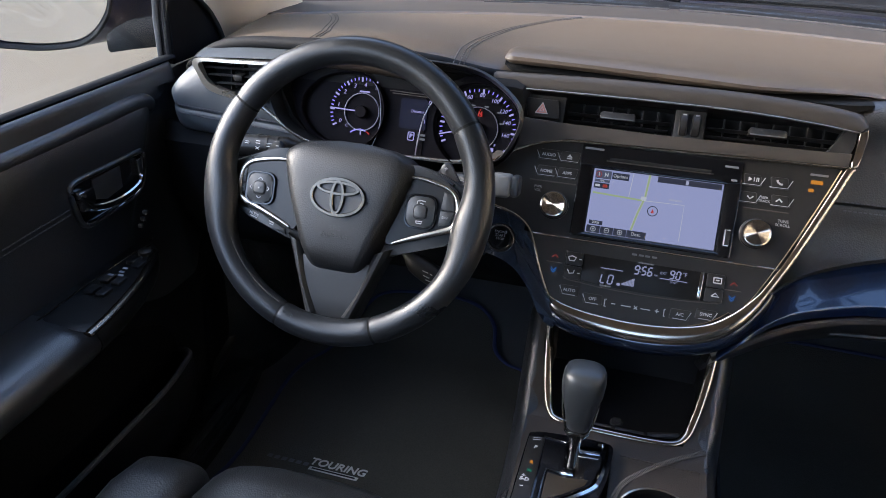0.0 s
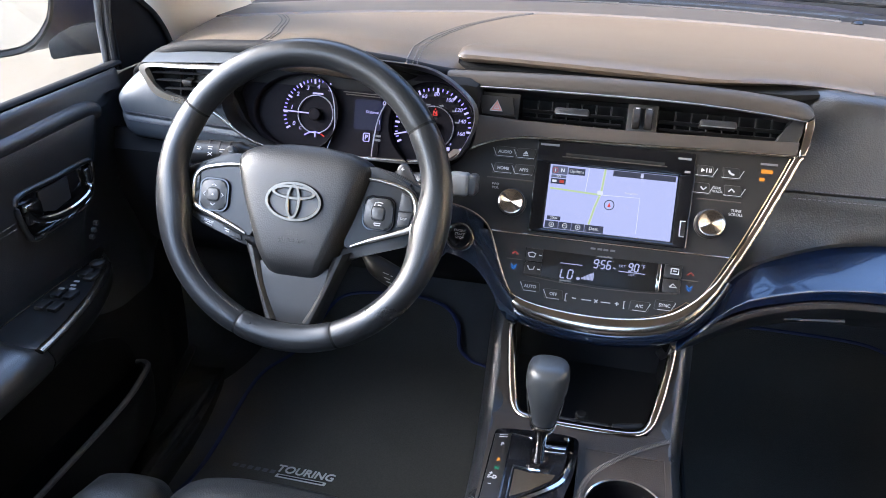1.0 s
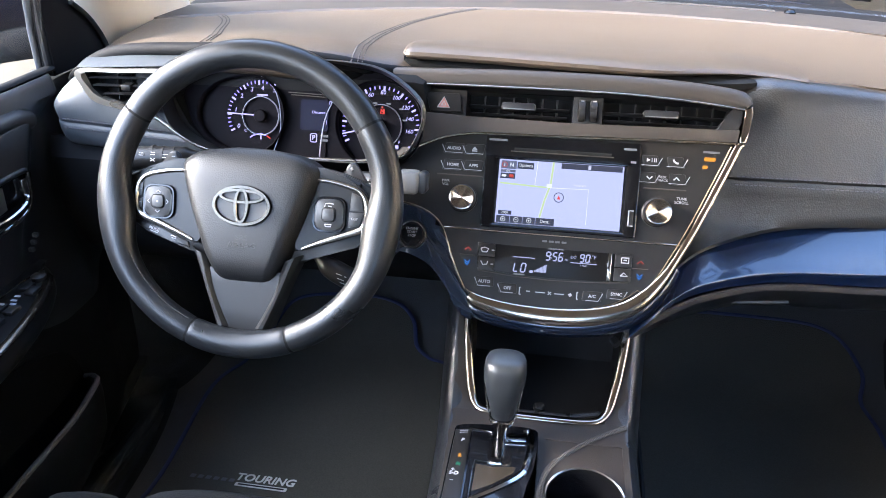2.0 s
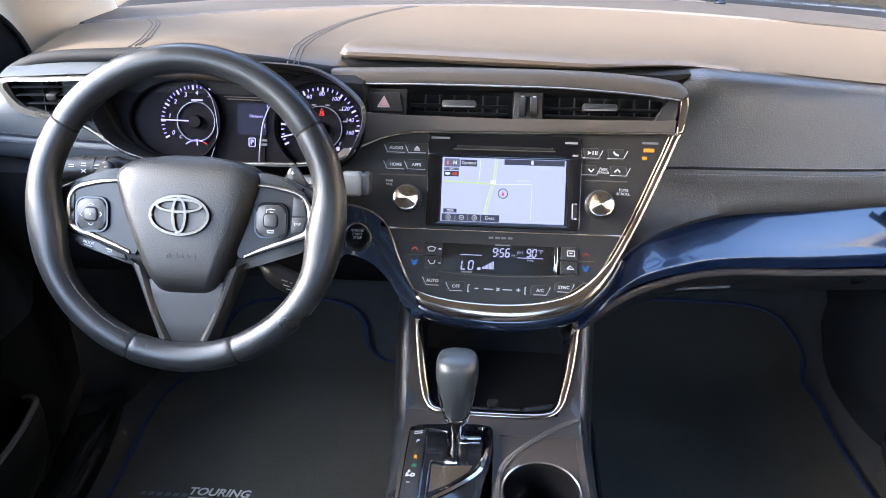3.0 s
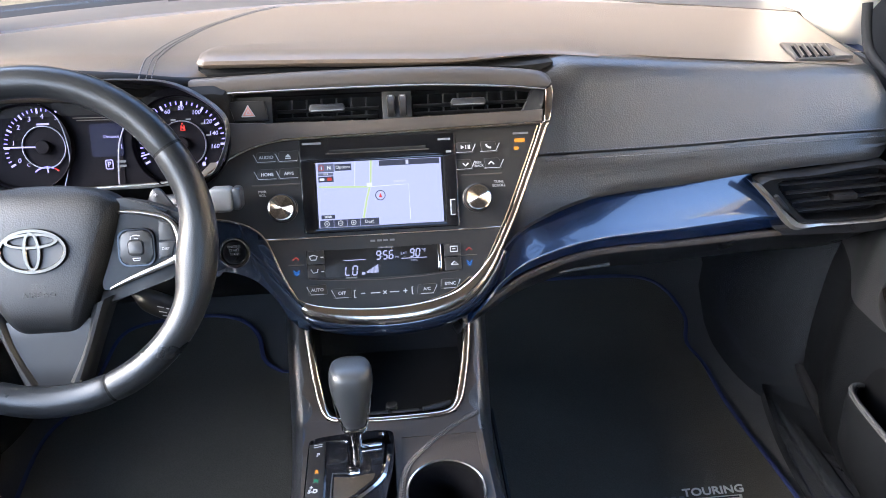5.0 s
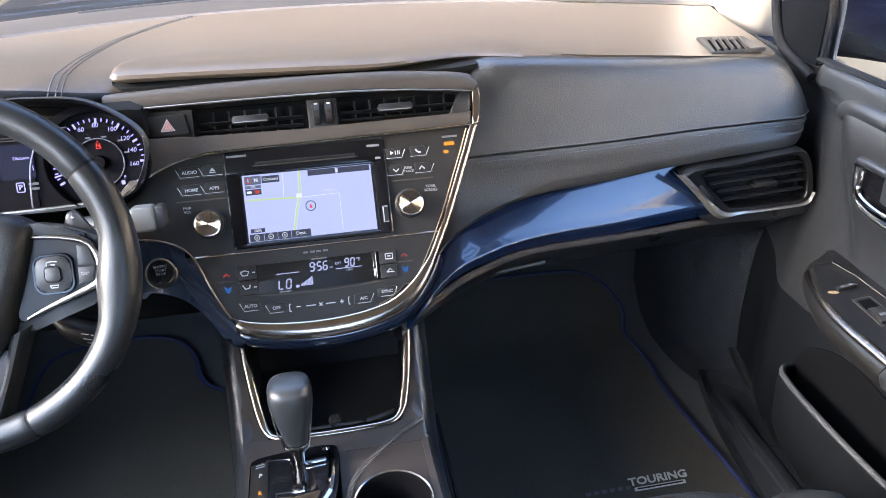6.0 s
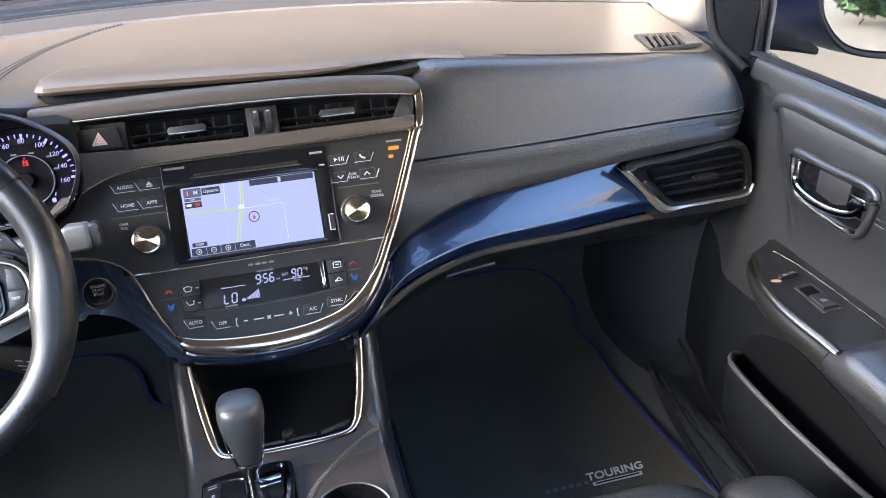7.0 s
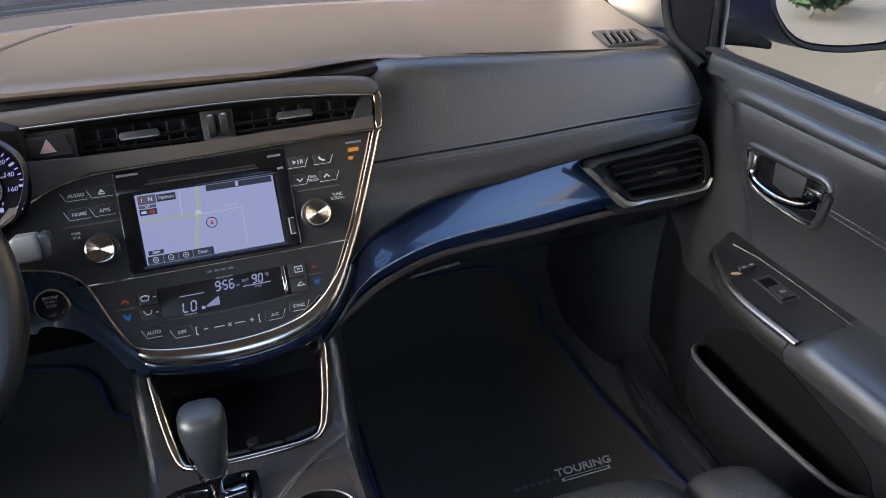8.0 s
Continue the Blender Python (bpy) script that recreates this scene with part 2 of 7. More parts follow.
def ellipse(a, b, n=40, cx=0, cy=0):
    return [(cx + a * math.cos(2 * math.pi * k / n), cy + b * math.sin(2 * math.pi * k / n)) for k in range(n)]


def tube(path, r, n=10, flat=1.0, up=(0, 0, 1), closed=False, caps=True):
    """A rod along a path. r: its half width, or one for each point; flat: its height over its width, along up."""
    p = [Vector(q) for q in path]
    k = len(p)
    rr = r if isinstance(r, (list, tuple)) else [r] * k
    bm = bmesh.new()
    rings = []
    for i in range(k):
        a, b = (p[i - 1], p[(i + 1) % k]) if closed else (p[max(i - 1, 0)], p[min(i + 1, k - 1)])
        d = (b - a).normalized()
        s = d.cross(Vector(up)).normalized()
        w = s.cross(d)
        rings.append([bm.verts.new(p[i] + (s * math.cos(t) + w * math.sin(t) * flat) * rr[i]) for t in (2 * math.pi * j / n for j in range(n))])
    for i in range(k if closed else k - 1):
        u, v = rings[i], rings[(i + 1) % k]
        for j in range(n):
            bm.faces.new((u[j], u[(j + 1) % n], v[(j + 1) % n], v[j]))
    if caps and not closed:
        bm.faces.new(rings[0])
        bm.faces.new(rings[-1][::-1])
    return bm


def turned(profile, m=Matrix.Identity(4), n=32, caps=True):
    """A turned body from (radius, height) pairs round the base's z."""
    rows = [[m @ Vector((r * math.cos(2 * math.pi * j / n), r * math.sin(2 * math.pi * j / n), z)) for j in range(n)] for r, z in profile]
    bm = sheet(rows, close=True)
    if caps:
        bm.verts.ensure_lookup_table()
        bm.faces.new([bm.verts[j] for j in range(n)])
        bm.faces.new([bm.verts[len(bm.verts) - n + j] for j in range(n)][::-1])
    return bm


def slab(lo, hi, bevel=0.0, m=Matrix.Identity(4), seg=2):
    bm = bmesh.new()
    bmesh.ops.create_cube(bm, size=1)
    for v in bm.verts:
        v.co = Vector([(a + b) / 2 + c * (b - a) for a, b, c in zip(lo, hi, v.co)])
    if bevel:
        bmesh.ops.bevel(bm, geom=list(bm.edges), offset=bevel, segments=seg, affect="EDGES", profile=0.5)
    bmesh.ops.transform(bm, matrix=m, verts=bm.verts)
    return bm


def merged(*bms):
    """Several bmeshes that make up one part, as one."""
    out = bmesh.new()
    for b in bms:
        me = bpy.data.meshes.new("piece")
        b.to_mesh(me)
        b.free()
        out.from_mesh(me)
        bpy.data.meshes.remove(me)
    return out


def lettering(name, body, size, m, mat, parent, label="", deep=0.0003, bold=0.0, lean=0.0, wide=1.0):
    """Raised letters, centred on the base m."""
    c = bpy.data.curves.new(name, "FONT")
    c.body, c.size, c.extrude, c.align_x, c.align_y, c.offset, c.shear = body, size, deep, "CENTER", "CENTER", bold, lean
    c.resolution_u = 3
    o = bpy.data.objects.new(name, c)
    me = bpy.data.meshes.new_from_object(o)
    bpy.data.objects.remove(o)
    bpy.data.curves.remove(c)
    bm = bmesh.new()
    bm.from_mesh(me)
    bpy.data.meshes.remove(me)
    bmesh.ops.transform(bm, matrix=m @ Matrix.Diagonal((wide, 1, 1, 1)), verts=bm.verts)
    return part(name, bm, mat, parent, label, smooth=False, normals=False)


def strokes(lines, r, m, z=0.0, flat=0.5):
    """Thin raised strokes on the base m, for symbols and printed lines."""
    return merged(*[tube([m @ Vector((x, y, z)) for x, y in pts], r, 6, flat, up=m.to_3x3() @ Vector((0, 0, 1))) for pts in lines])


def stitches(path, gap, length, r, mat, parent, up, name="stitching", label=""):
    """A row of single thread stitches along a path."""
    p = [Vector(q) for q in path]
    bms, run, k = [], 0.0, 0
    while k < len(p) - 1:
        d = p[k + 1] - p[k]
        if run + 1e-9 >= d.length:
            run -= d.length
            k += 1
            continue
        w = d.normalized()
        a = p[k] + w * run
        bms.append(tube([a, a + w * length * 0.5 + Vector(up) * r * 0.6, a + w * length], r, 5, 1.0, up))
        run += gap
    ob = part(name, merged(*bms), mat, parent, label)
    ob["kind"] = "stuff"
    return ob


def framed(origin, lean, side=(1, 0, 0)):
    """A base whose z looks towards the back of the cabin, leaning up by so many degrees; x to the right, y up."""
    a = radians(lean)
    v, n = Vector((0, math.sin(a), math.cos(a))), Vector((0, -math.cos(a), math.sin(a)))
    m = Matrix((Vector(side), v, n)).transposed().to_4x4()
    m.translation = origin
    return m


def at(m, u, v, w=0.0, turn=0.0):
    """The base m moved by (u, v, w) in its own directions and turned about its own z."""
    return m @ Matrix.Translation((u, v, w)) @ Matrix.Rotation(radians(turn), 4, "Z")


S = framed((0, -0.020, 0.5865), 29)        # the face of the centre stack
W = framed((-0.3535, -0.180, 0.6225), 25)   # the steering wheel, at its middle
C = framed((-0.35, 0.002, 0.66), 20)       # the dials
BACKW = (0, 1, 0)


# ---------------------------------------------------------------- the setting: ground, body shell, roof, pillars
def ground_and_distance():
    paving = material("pale_concrete", (0.146, 0.122, 0.086), 0.9, grain=0.6, size=0.01, vary=0.08, broad=1.5)
    tan = material("dimmed_paving", (0.108, 0.092, 0.066), 0.9, grain=0.6, size=0.01, vary=0.07, broad=1.2)
    tagged(part("ground", slab((-400, -400, -0.58), (400, 400, -0.38)), paving), "pale cream concrete ground outside the car", "ground", kind="structure")
    # Darker strip stands in for the dimmer light on this side's ground.
    tagged(part("pavement", slab((1.25, -14, -0.379), (16, 14, -0.374)), tan), "ground strip beside the car, darkened for the dimmer right side", "pavement", kind="structure")


def plain_walls():
    """Plain walls and a canopy added round the car to shape light and reflections, none in direct view."""
    stucco = material("cream_stucco", (0.36, 0.30, 0.22), 0.9, grain=0.5, size=0.02, vary=0.06, broad=1.5)
    # Unseen canopy, added to cut the skylight through the windscreen.
    tagged(part("roof_added", slab((-7.0, 2.6, 3.1), (9.0, 9.2, 3.3)), stucco), "unseen canopy added ahead to cut light through the windscreen", "canopy", kind="structure")
    for nm, lo, hi in (("wall_front_added", (-16, 9.0, -0.38), (16, 9.4, 5.5)), ("wall_right_added", (7.0, -22, -0.38), (7.4, 9.4, 6.0)), ("wall_back_yard", (-16, -22.4, -0.38), (-0.5, -22, 5.5)), ("wall_side", (-16.4, -22, -0.38), (-16, 9.4, 4.5))):
        tagged(part(nm, slab(lo, hi), stucco), "plain cream wall added to shape light and reflections", "wall", kind="structure")


def tree(x, y, h, seed):
    """A broad-leaved shrub: tapered stem, limbs and a loose crown of single leaves."""
    rnd = random.Random(seed)
    bark = material("bark", (0.14, 0.11, 0.085), 0.9, grain=0.8, size=0.02, vary=0.3)
    leaf = material("leaf_green", (0.055, 0.10, 0.03), 0.6, vary=0.4, size=0.1, broad=0.6)
    t = thing("shrub", "leafy green shrub standing on the ground behind the car", "shrub", (x, y, -0.38), group="shrubs")
    trunk = [(x + 0.05 * math.sin(k), y + 0.04 * math.cos(2 * k), -0.38 + h * 0.6 * k / 6) for k in range(7)]
    part("trunk", tube(trunk, [h * (0.028 - 0.003 * k) for k in range(7)], 10), bark, t)
    tips = []
    for k in range(14):
        a, b = rnd.uniform(0, 6.28), rnd.uniform(0.25, 1.0)
        p = Vector(trunk[3 + k % 4])
        q = p + Vector((math.cos(a) * h * 0.28 * b, math.sin(a) * h * 0.28 * b, h * rnd.uniform(0.1, 0.42)))
        part("limb", tube([p, p.lerp(q, 0.5) + Vector((0, 0, 0.06 * h)), q], [0.010 * h, 0.006 * h, 0.002 * h], 6), bark, t)
        tips.append(q)
    bm = bmesh.new()
    for q in tips:
        r = h * rnd.uniform(0.10, 0.17)
        for _ in range(150):
            d = Vector((rnd.gauss(0, 1), rnd.gauss(0, 1), rnd.gauss(0, 0.8)))
            c = q + d * r * 0.6
            u = Vector((rnd.gauss(0, 1), rnd.gauss(0, 1), rnd.gauss(0, 1))).normalized() * 0.06
            w = u.cross(Vector((rnd.gauss(0, 1), rnd.gauss(0, 1), rnd.gauss(0, 1)))).normalized() * 0.035
            bm.faces.new([bm.verts.new(c + e) for e in (-u, w, u, -w)])
    ob = part("crown", bm, leaf, t, "loose green leaves", smooth=False, normals=False)
    ob["kind"] = "stuff"


def cabin_shell():
    """Floor pan, firewall, sills, roof and the back wall that close the car round the camera."""
    rows = []
    for x in np.linspace(-0.80, 0.80, 41):
        rows.append([(x, y, z) for y, z in ((-1.9, 0.0), (-1.2, -0.004), (-0.4, -0.004), (0.0, -0.004), (0.36, -0.002), (0.44, 0.012), (0.52, 0.06), (0.60, 0.14), (0.66, 0.24), (0.70, 0.40), (0.72, 0.62))])
    tagged(part("floor", sheet(rows, 0.03, (0, 0.3, -1)), CARPET), "black carpeted car floor rising to the footwell front", "floor", kind="structure")
    for side, nm in ((-1, "wall_left"), (1, "wall_right")):
        pr = [(0.80, -0.02), (0.775, 0.012), (0.768, 0.05), (0.765, 0.10), (0.775, 0.16), (0.775, 0.62)]
        rows = [[(side * (x - 0.05 * max(0, (y - 0.1)) * 1.2), y, z) for x, z in pr] for y in np.linspace(-1.9, 0.74, 12)]
        tagged(part(nm, sheet(rows, 0.06, (side, 0, 0)), KICK), "black plastic sill and kick panel", "sill trim", kind="structure")
        bow = spline([(0.790, 0.10), (0.765, 0.125), (0.738, 0.165), (0.712, 0.225), (0.700, 0.30), (0.702, 0.40), (0.72, 0.52)], 24)
        rows = [[(side * (p[0] - 0.02 * z), p[1] - 0.05 * z, z) for z in np.linspace(0.0, 0.46, 10)] for p in bow]
        tagged(part("trim", sheet(rows, 0.004, (side, 0, 0)), KICK), "glossy black moulded kick panel in the footwell", "kick panel", kind="structure")
        sp = spline([(0.765, 0.25, 0.0), (0.735, 0.16, 0.022), (0.709, 0.03, 0.046), (0.698, -0.14, 0.056), (0.697, -0.35, 0.058), (0.70, -0.9, 0.058)], 40)
        tagged(part("trim", tube([(side * p[0], p[1], p[2]) for p in sp], [0.004 + 0.014 * min(1, k / 14) for k in range(40)], 14, 0.7), KICK), "rounded black door sill trim", "sill trim", kind="structure")
        ledge = []
        for k, p in enumerate(sp[5:]):
            w = min(1, k / 9) ** 0.7
            ledge.append([(side * p[0], p[1], p[2] + 0.008 * w), (side * (p[0] + 0.022 * w), p[1], p[2] + 0.006 * w), (side * (p[0] + (0.762 - p[0]) * w), p[1], p[2] + 0.002 * w), (side * (p[0] + 0.03 + (0.755 - p[0]) * w), p[1], p[2] + 0.006 * w)])
        tagged(part("trim", sheet(ledge, 0.004, (0, 0, -1)), KICK), "black plastic sill ledge", "sill trim", kind="structure")
        skirt = [[(side * (p[0] - 0.016), p[1], p[2] - 0.004), (side * (p[0] - 0.024), p[1], 0.03), (side * (p[0] - 0.020), p[1], -0.002)] for p in sp]
        tagged(part("trim", sheet(skirt, 0.004, (side, 0, 0)), KICK), "black plastic skirt below the sill trim", "sill skirt", kind="structure")
    roof = []
    for y in np.linspace(-1.75, 0.02, 10):
        roof.append([(x, y, 1.165 - 0.10 * (abs(x) / 0.62) ** 3 - 0.03 * max(0, y + 0.5) ** 2) for x in np.linspace(-0.62, 0.62, 17)])
    tagged(part("ceiling", sheet(roof, 0.05, (0, 0, 1)), HEADLINER), "pale beige fabric headliner", "headliner", kind="structure")
    back = slab((-0.78, -1.95, 0.0), (0.78, -1.88, 0.86), 0.02)
    tagged(part("wall_back", back, SEAT_L), "plain dark wall closing the cabin", "wall", kind="structure")
    for s in (-1, 1):
        rail = tube([(s * 0.60, y, z) for y, z in ((0.05, 1.07), (-0.6, 1.09), (-1.3, 1.08), (-1.75, 1.03))], 0.05, 10, 0.8)
        tagged(part("trim", rail, HEADLINER), "pale beige roof rail trim", "roof trim", kind="structure")
        post = tube([(s * 0.60, -1.0, 1.08), (s * 0.70, -0.98, 0.85), (s * 0.74, -0.95, 0.66)], 0.06, 10, 0.5, up=(1, 0, 0))
        tagged(part("trim", post, HEADLINER), "pale beige door post trim", "roof trim", kind="structure")


def a_pillar(s):
    """The pale windscreen pillar: a tapering moulded post from the end of the dash up to the roof."""
    rows = []
    for f in np.linspace(0, 1, 14):
        c = Vector((s * (0.835 - 0.20 * f), 0.53 - 0.53 * f, 0.60 + 0.50 * f))
        w = 0.115 - 0.045 * f
        ring = []
        for k in range(16):
            a = 2 * math.pi * k / 16
            ring.append(c + Vector((s * -math.cos(a) * w * 0.55, -math.sin(a) * w * 1.5 + math.cos(a) * 0.02, math.sin(a) * w * 0.2)))
        rows.append(ring)
    tagged(part("trim", sheet(rows, close=True), PILLAR_T), "pale beige moulded windscreen pillar trim", "pillar trim", kind="structure")


def windscreen():
    rows = []
    for f in np.linspace(0, 1, 8):
        rows.append([(x * (1 - 0.14 * f), 0.86 - 0.34 * x * x - (0.80 - 0.2 * x * x) * f, 0.69 + 0.46 * f - 0.03 * f * (x / 0.7) ** 2) for x in np.linspace(-0.78, 0.78, 17)])
    ob = part("window_1", sheet(rows, 0.004, (0, 0.5, 0.8)), GLASS)
    ob.visible_shadow = False
    tagged(ob, "clear raked windscreen glass", "windscreen", kind="structure")
    hood = [[(x, y, 0.67 - 0.02 * (y - 0.9) - 0.10 * (y - 0.8) ** 2 - 0.05 * (x / 0.8) ** 4) for x in np.linspace(-0.85, 0.85, 17)] for y in np.linspace(1.08, 2.0, 8)]
    bonnet = thing("bonnet", "dark blue painted car bonnet with black cowl and wiper", "car bonnet", (0, 1.4, 0.3))
    part("bonnet_panel", sheet(hood, 0.02, (0, 0, -1)), CAR_PAINT, bonnet)
    part("support", slab((-0.8, 1.1, -0.38), (0.8, 1.9, 0.60), 0.02), RUBBER, bonnet)
    cowl = [[(x, y - 0.30 * x * x, z) for x in np.linspace(-0.85, 0.85, 17)] for y, z in ((0.84, 0.672), (0.92, 0.66), (1.0, 0.665), (1.15, 0.655))]
    part("cowl", sheet(cowl, 0.02, (0, 0, -1)), RUBBER, bonnet)
    wp = [(x, 0.93 - 0.28 * x * x, 0.70 + 0.01 * math.sin(3 * x)) for x in np.linspace(-0.1, 0.62, 12)]
    part("wiper", tube(wp, 0.007, 8), RUBBER, bonnet)
    part("wiper", tube([(p[0] - 0.62, p[1] + 0.01, p[2]) for p in wp], 0.007, 8), RUBBER, bonnet)


# ---------------------------------------------------------------- dashboard
edge_y = curve_of([(-0.74, 0.10), (-0.66, 0.045), (-0.60, 0.030), (-0.50, 0.015), (-0.40, 0.0), (-0.30, 0.008), (-0.22, 0.055), (-0.14, 0.098), (0.0, 0.104), (0.20, 0.100), (0.34, 0.074), (0.60, 0.070), (0.675, 0.0705), (0.70, 0.084), (0.71, 0.099), (0.718, 0.12), (0.74, 0.17)])
edge_z = curve_of([(-0.74, 0.672), (-0.66, 0.716), (-0.60, 0.737), (-0.50, 0.748), (-0.40, 0.754), (-0.30, 0.744), (-0.22, 0.722), (-0.12, 0.717), (0.0, 0.718), (0.25, 0.7255), (0.44, 0.712), (0.61, 0.699), (0.70, 0.690), (0.74, 0.676)])
crown = curve_of([(-0.74, 0.0), (-0.60, 0.004), (-0.40, 0.010), (-0.28, 0.010), (-0.20, 0.016), (-0.10, 0.0185), (0.05, 0.015), (0.2, 0.004), (0.3, 0.0), (0.74, 0.0)])
stitch_z = curve_of([(0.10, 0.614), (0.217, 0.616), (0.414, 0.619), (0.538, 0.624), (0.70, 0.627), (0.74, 0.626)])
hem = [(0.10, -0.075, 0.43), (0.17, -0.03, 0.505), (0.224, 0.0, 0.523), (0.300, 0.015, 0.542), (0.428, 0.020, 0.553), (0.514, 0.020, 0.563), (0.60, 0.020, 0.570), (0.69, 0.020, 0.576), (0.74, 0.03, 0.578)]
hem_y, hem_z = curve_of([(a, b) for a, b, c in hem]), curve_of([(a, c) for a, b, c in hem])
blue_low = [(0.10, -0.10, 0.425), (0.161, -0.060, 0.463), (0.214, -0.030, 0.470), (0.2955, 0.0, 0.4705), (0.43, 0.018, 0.4665), (0.60, 0.024, 0.477)]
low_y, low_z = curve_of([(a, b) for a, b, c in blue_low]), curve_of([(a, c) for a, b, c in blue_low])
lip = [(0.10, -0.085, 0.425), (0.155, -0.056, 0.447), (0.206, -0.028, 0.458), (0.298, 0.008, 0.462), (0.438, 0.028, 0.457), (0.576, 0.030, 0.464), (0.70, 0.032, 0.466), (0.755, 0.04, 0.475)]


def screen_line(x):
    return 0.610 - 0.42 * x * x


pad_end = curve_of([(0.0, 0.690), (0.07, 0.694), (0.12, 0.706), (0.20, 0.714), (0.30, 0.722), (0.42, 0.745), (0.60, 0.76)])
face_end = curve_of([(0.55, 0.726), (0.575, 0.734), (0.60, 0.742), (0.623, 0.744), (0.650, 0.736), (0.676, 0.722), (0.690, 0.711), (0.705, 0.695)])
face_left = curve_of([(0.42, 0.085), (0.50, 0.118), (0.55, 0.160), (0.62, 0.197), (0.68, 0.214), (0.74, 0.216)])


def squeezed(x, limit, full):
    """x drawn in so that what ended at full ends at limit; nothing moves below 0.45."""
    return x if x < 0.45 else 0.45 + (x - 0.45) * (limit - 0.45) / (full - 0.45)


def pad_at(x, y):
    """The height of the dash's upper side."""
    y0, z0, y1 = edge_y(x), edge_z(x), screen_line(x)
    f = min(max((y - y0) / (y1 - y0), 0), 1)
    e = (1 - f) ** 1.6
    return z0 * e + 0.700 * (1 - e) + crown(x) * min(1, f * 9) * (1 - f) ** 1.3


def dashboard():
    d = thing("dashboard", "leather-covered dashboard with stitched seams and blue gloss trim", "dashboard", (0, 0.2, 0.3))
    rows = []
    for x in np.linspace(-0.74, 0.718, 75):
        y0, z0, y1 = edge_y(x), edge_z(x), screen_line(x)
        r = [(x, y0 + 0.05, z0 - 0.034), (x, y0 + 0.014, z0 - 0.024), (x, y0 + 0.002, z0 - 0.012), (x, y0 + 0.001, z0 - 0.006), (x, y0 + 0.006, z0 - 0.001)]
        r += [(x, y, pad_at(x, y)) for y in (y0 + (y1 - y0) * f for f in (0.035, 0.07, 0.12, 0.2, 0.3, 0.4, 0.5, 0.6, 0.7, 0.8, 0.9, 0.98))]
        r += [(x, y1, 0.6985), (x, y1 + 0.004, 0.6975), (x, y1 + 0.008, 0.701)]
        tuck = min(1, max(0, (x - 0.30) / 0.06))
        r[:5] = [(p[0], p[1] + 0.012 * tuck, p[2] - 0.001 * tuck) for p in r[:5]]
        rows.append([(squeezed(p[0], pad_end(p[1]), 0.718), p[1], p[2]) for p in r])
    part("upper_pad", sheet(rows, 0.02, (0, 0.3, -1)), PAD, d, "leather-grained dash top with reflected tan put into its brown")
    rows = []
    for x in np.linspace(-0.76, 0.76, 51):
        y1 = screen_line(x) + 0.008
        rows.append([(x, y1, 0.701), (x, y1 + 0.05, 0.703), (x, y1 + 0.12, 0.700), (x, y1 + 0.18, 0.694), (x, y1 + 0.25, 0.682)])
    fore = part("screen_shelf", sheet(rows, 0.02, (0, 0.2, -1)), TRIM_G, d, "grey-brown plastic shelf below the windscreen")
    for x0, x1 in ((0.0, 0.40), (-0.40, -0.02)):
        pts = [(x, screen_line(x) + 0.165, 0.698) for x in np.linspace(x0, x1, 12)]
        part("demister_slot", tube(pts, 0.017, 8, 0.25), VOID, fore, "long black demister slot")
        part("slot_lip", tube([(p[0], p[1] - 0.018, p[2] + 0.001) for p in pts], 0.003, 6), TRIM_G, fore)
    part("sensor", turned([(0.011, 0.0), (0.011, 0.003), (0.007, 0.007), (0.002, 0.008)], Matrix.Translation((0.425, 0.675, 0.699)), 16), PIANO, d, "small round black light sensor")
    # rolled brow over the centre stack
    top_z = curve_of([(-0.24, 0.7435), (-0.2, 0.7435), (0.0, 0.7385), (0.12, 0.7330), (0.22, 0.7280), (0.30, 0.7234), (0.34, 0.7195)])
    low_edge = curve_of([(-0.24, 0.7285), (-0.2, 0.7285), (-0.11, 0.7270), (0.0, 0.7232), (0.12, 0.7215), (0.22, 0.7205), (0.34, 0.7165)])
    rows, under = [], []
    ease = lambda q: (lambda w: w * w * (3 - 2 * w))(min(max(q, 0), 1))
    for x in np.concatenate([-0.218 + 0.014 * (1 - np.cos(np.linspace(0.05, math.pi / 2, 9))), np.linspace(-0.19, 0.30, 40)]):
        p, q = math.sqrt(max(0.0, 1 - max(0, (-0.204 - x) / 0.0142) ** 2)), 1 - ease((x - 0.08) / 0.19)
        y0 = (0.058 + 0.012 * (1 - p)) * q + (edge_y(x) - 0.001) * (1 - q)
        mid = 0.5 * (top_z(x) + low_edge(x))
        zt, zb = mid + (top_z(x) - mid) * p, mid + (low_edge(x) - mid) * p
        th = zt - zb
        far = lambda y: pad_at(x, y)
        rows.append([(x, y0 + 0.030, zb + 0.001), (x, y0 + 0.016, zb), (x, y0 + 0.007, zb + th * 0.06), (x, y0 + 0.002, zb + th * 0.25), (x, y0, zb + th * 0.5), (x, y0 + 0.002, zt - th * 0.22), (x, y0 + 0.008, zt - th * 0.04), (x, y0 + 0.03, zt + 0.0015), (x, y0 + 0.075, 0.55 * (zt + 0.001) + 0.45 * far(y0 + 0.075) + 0.0004), (x, y0 + 0.15, far(y0 + 0.15) + 0.0002), (x, y0 + 0.19, far(y0 + 0.19) - 0.0015)])
        if x < 0.238:
            k = min(1, max(0, (0.244 - x) / 0.04))
            yu = min(y0 + 0.010, 0.074)
            under.append([(x, y0 + 0.020, zb - 0.0005), (x, yu, zb - 0.001 - 0.005 * k), (x, yu, zb - 0.002 - 0.018 * k), (x, y0 + 0.03, zb - 0.003 - 0.021 * k)])
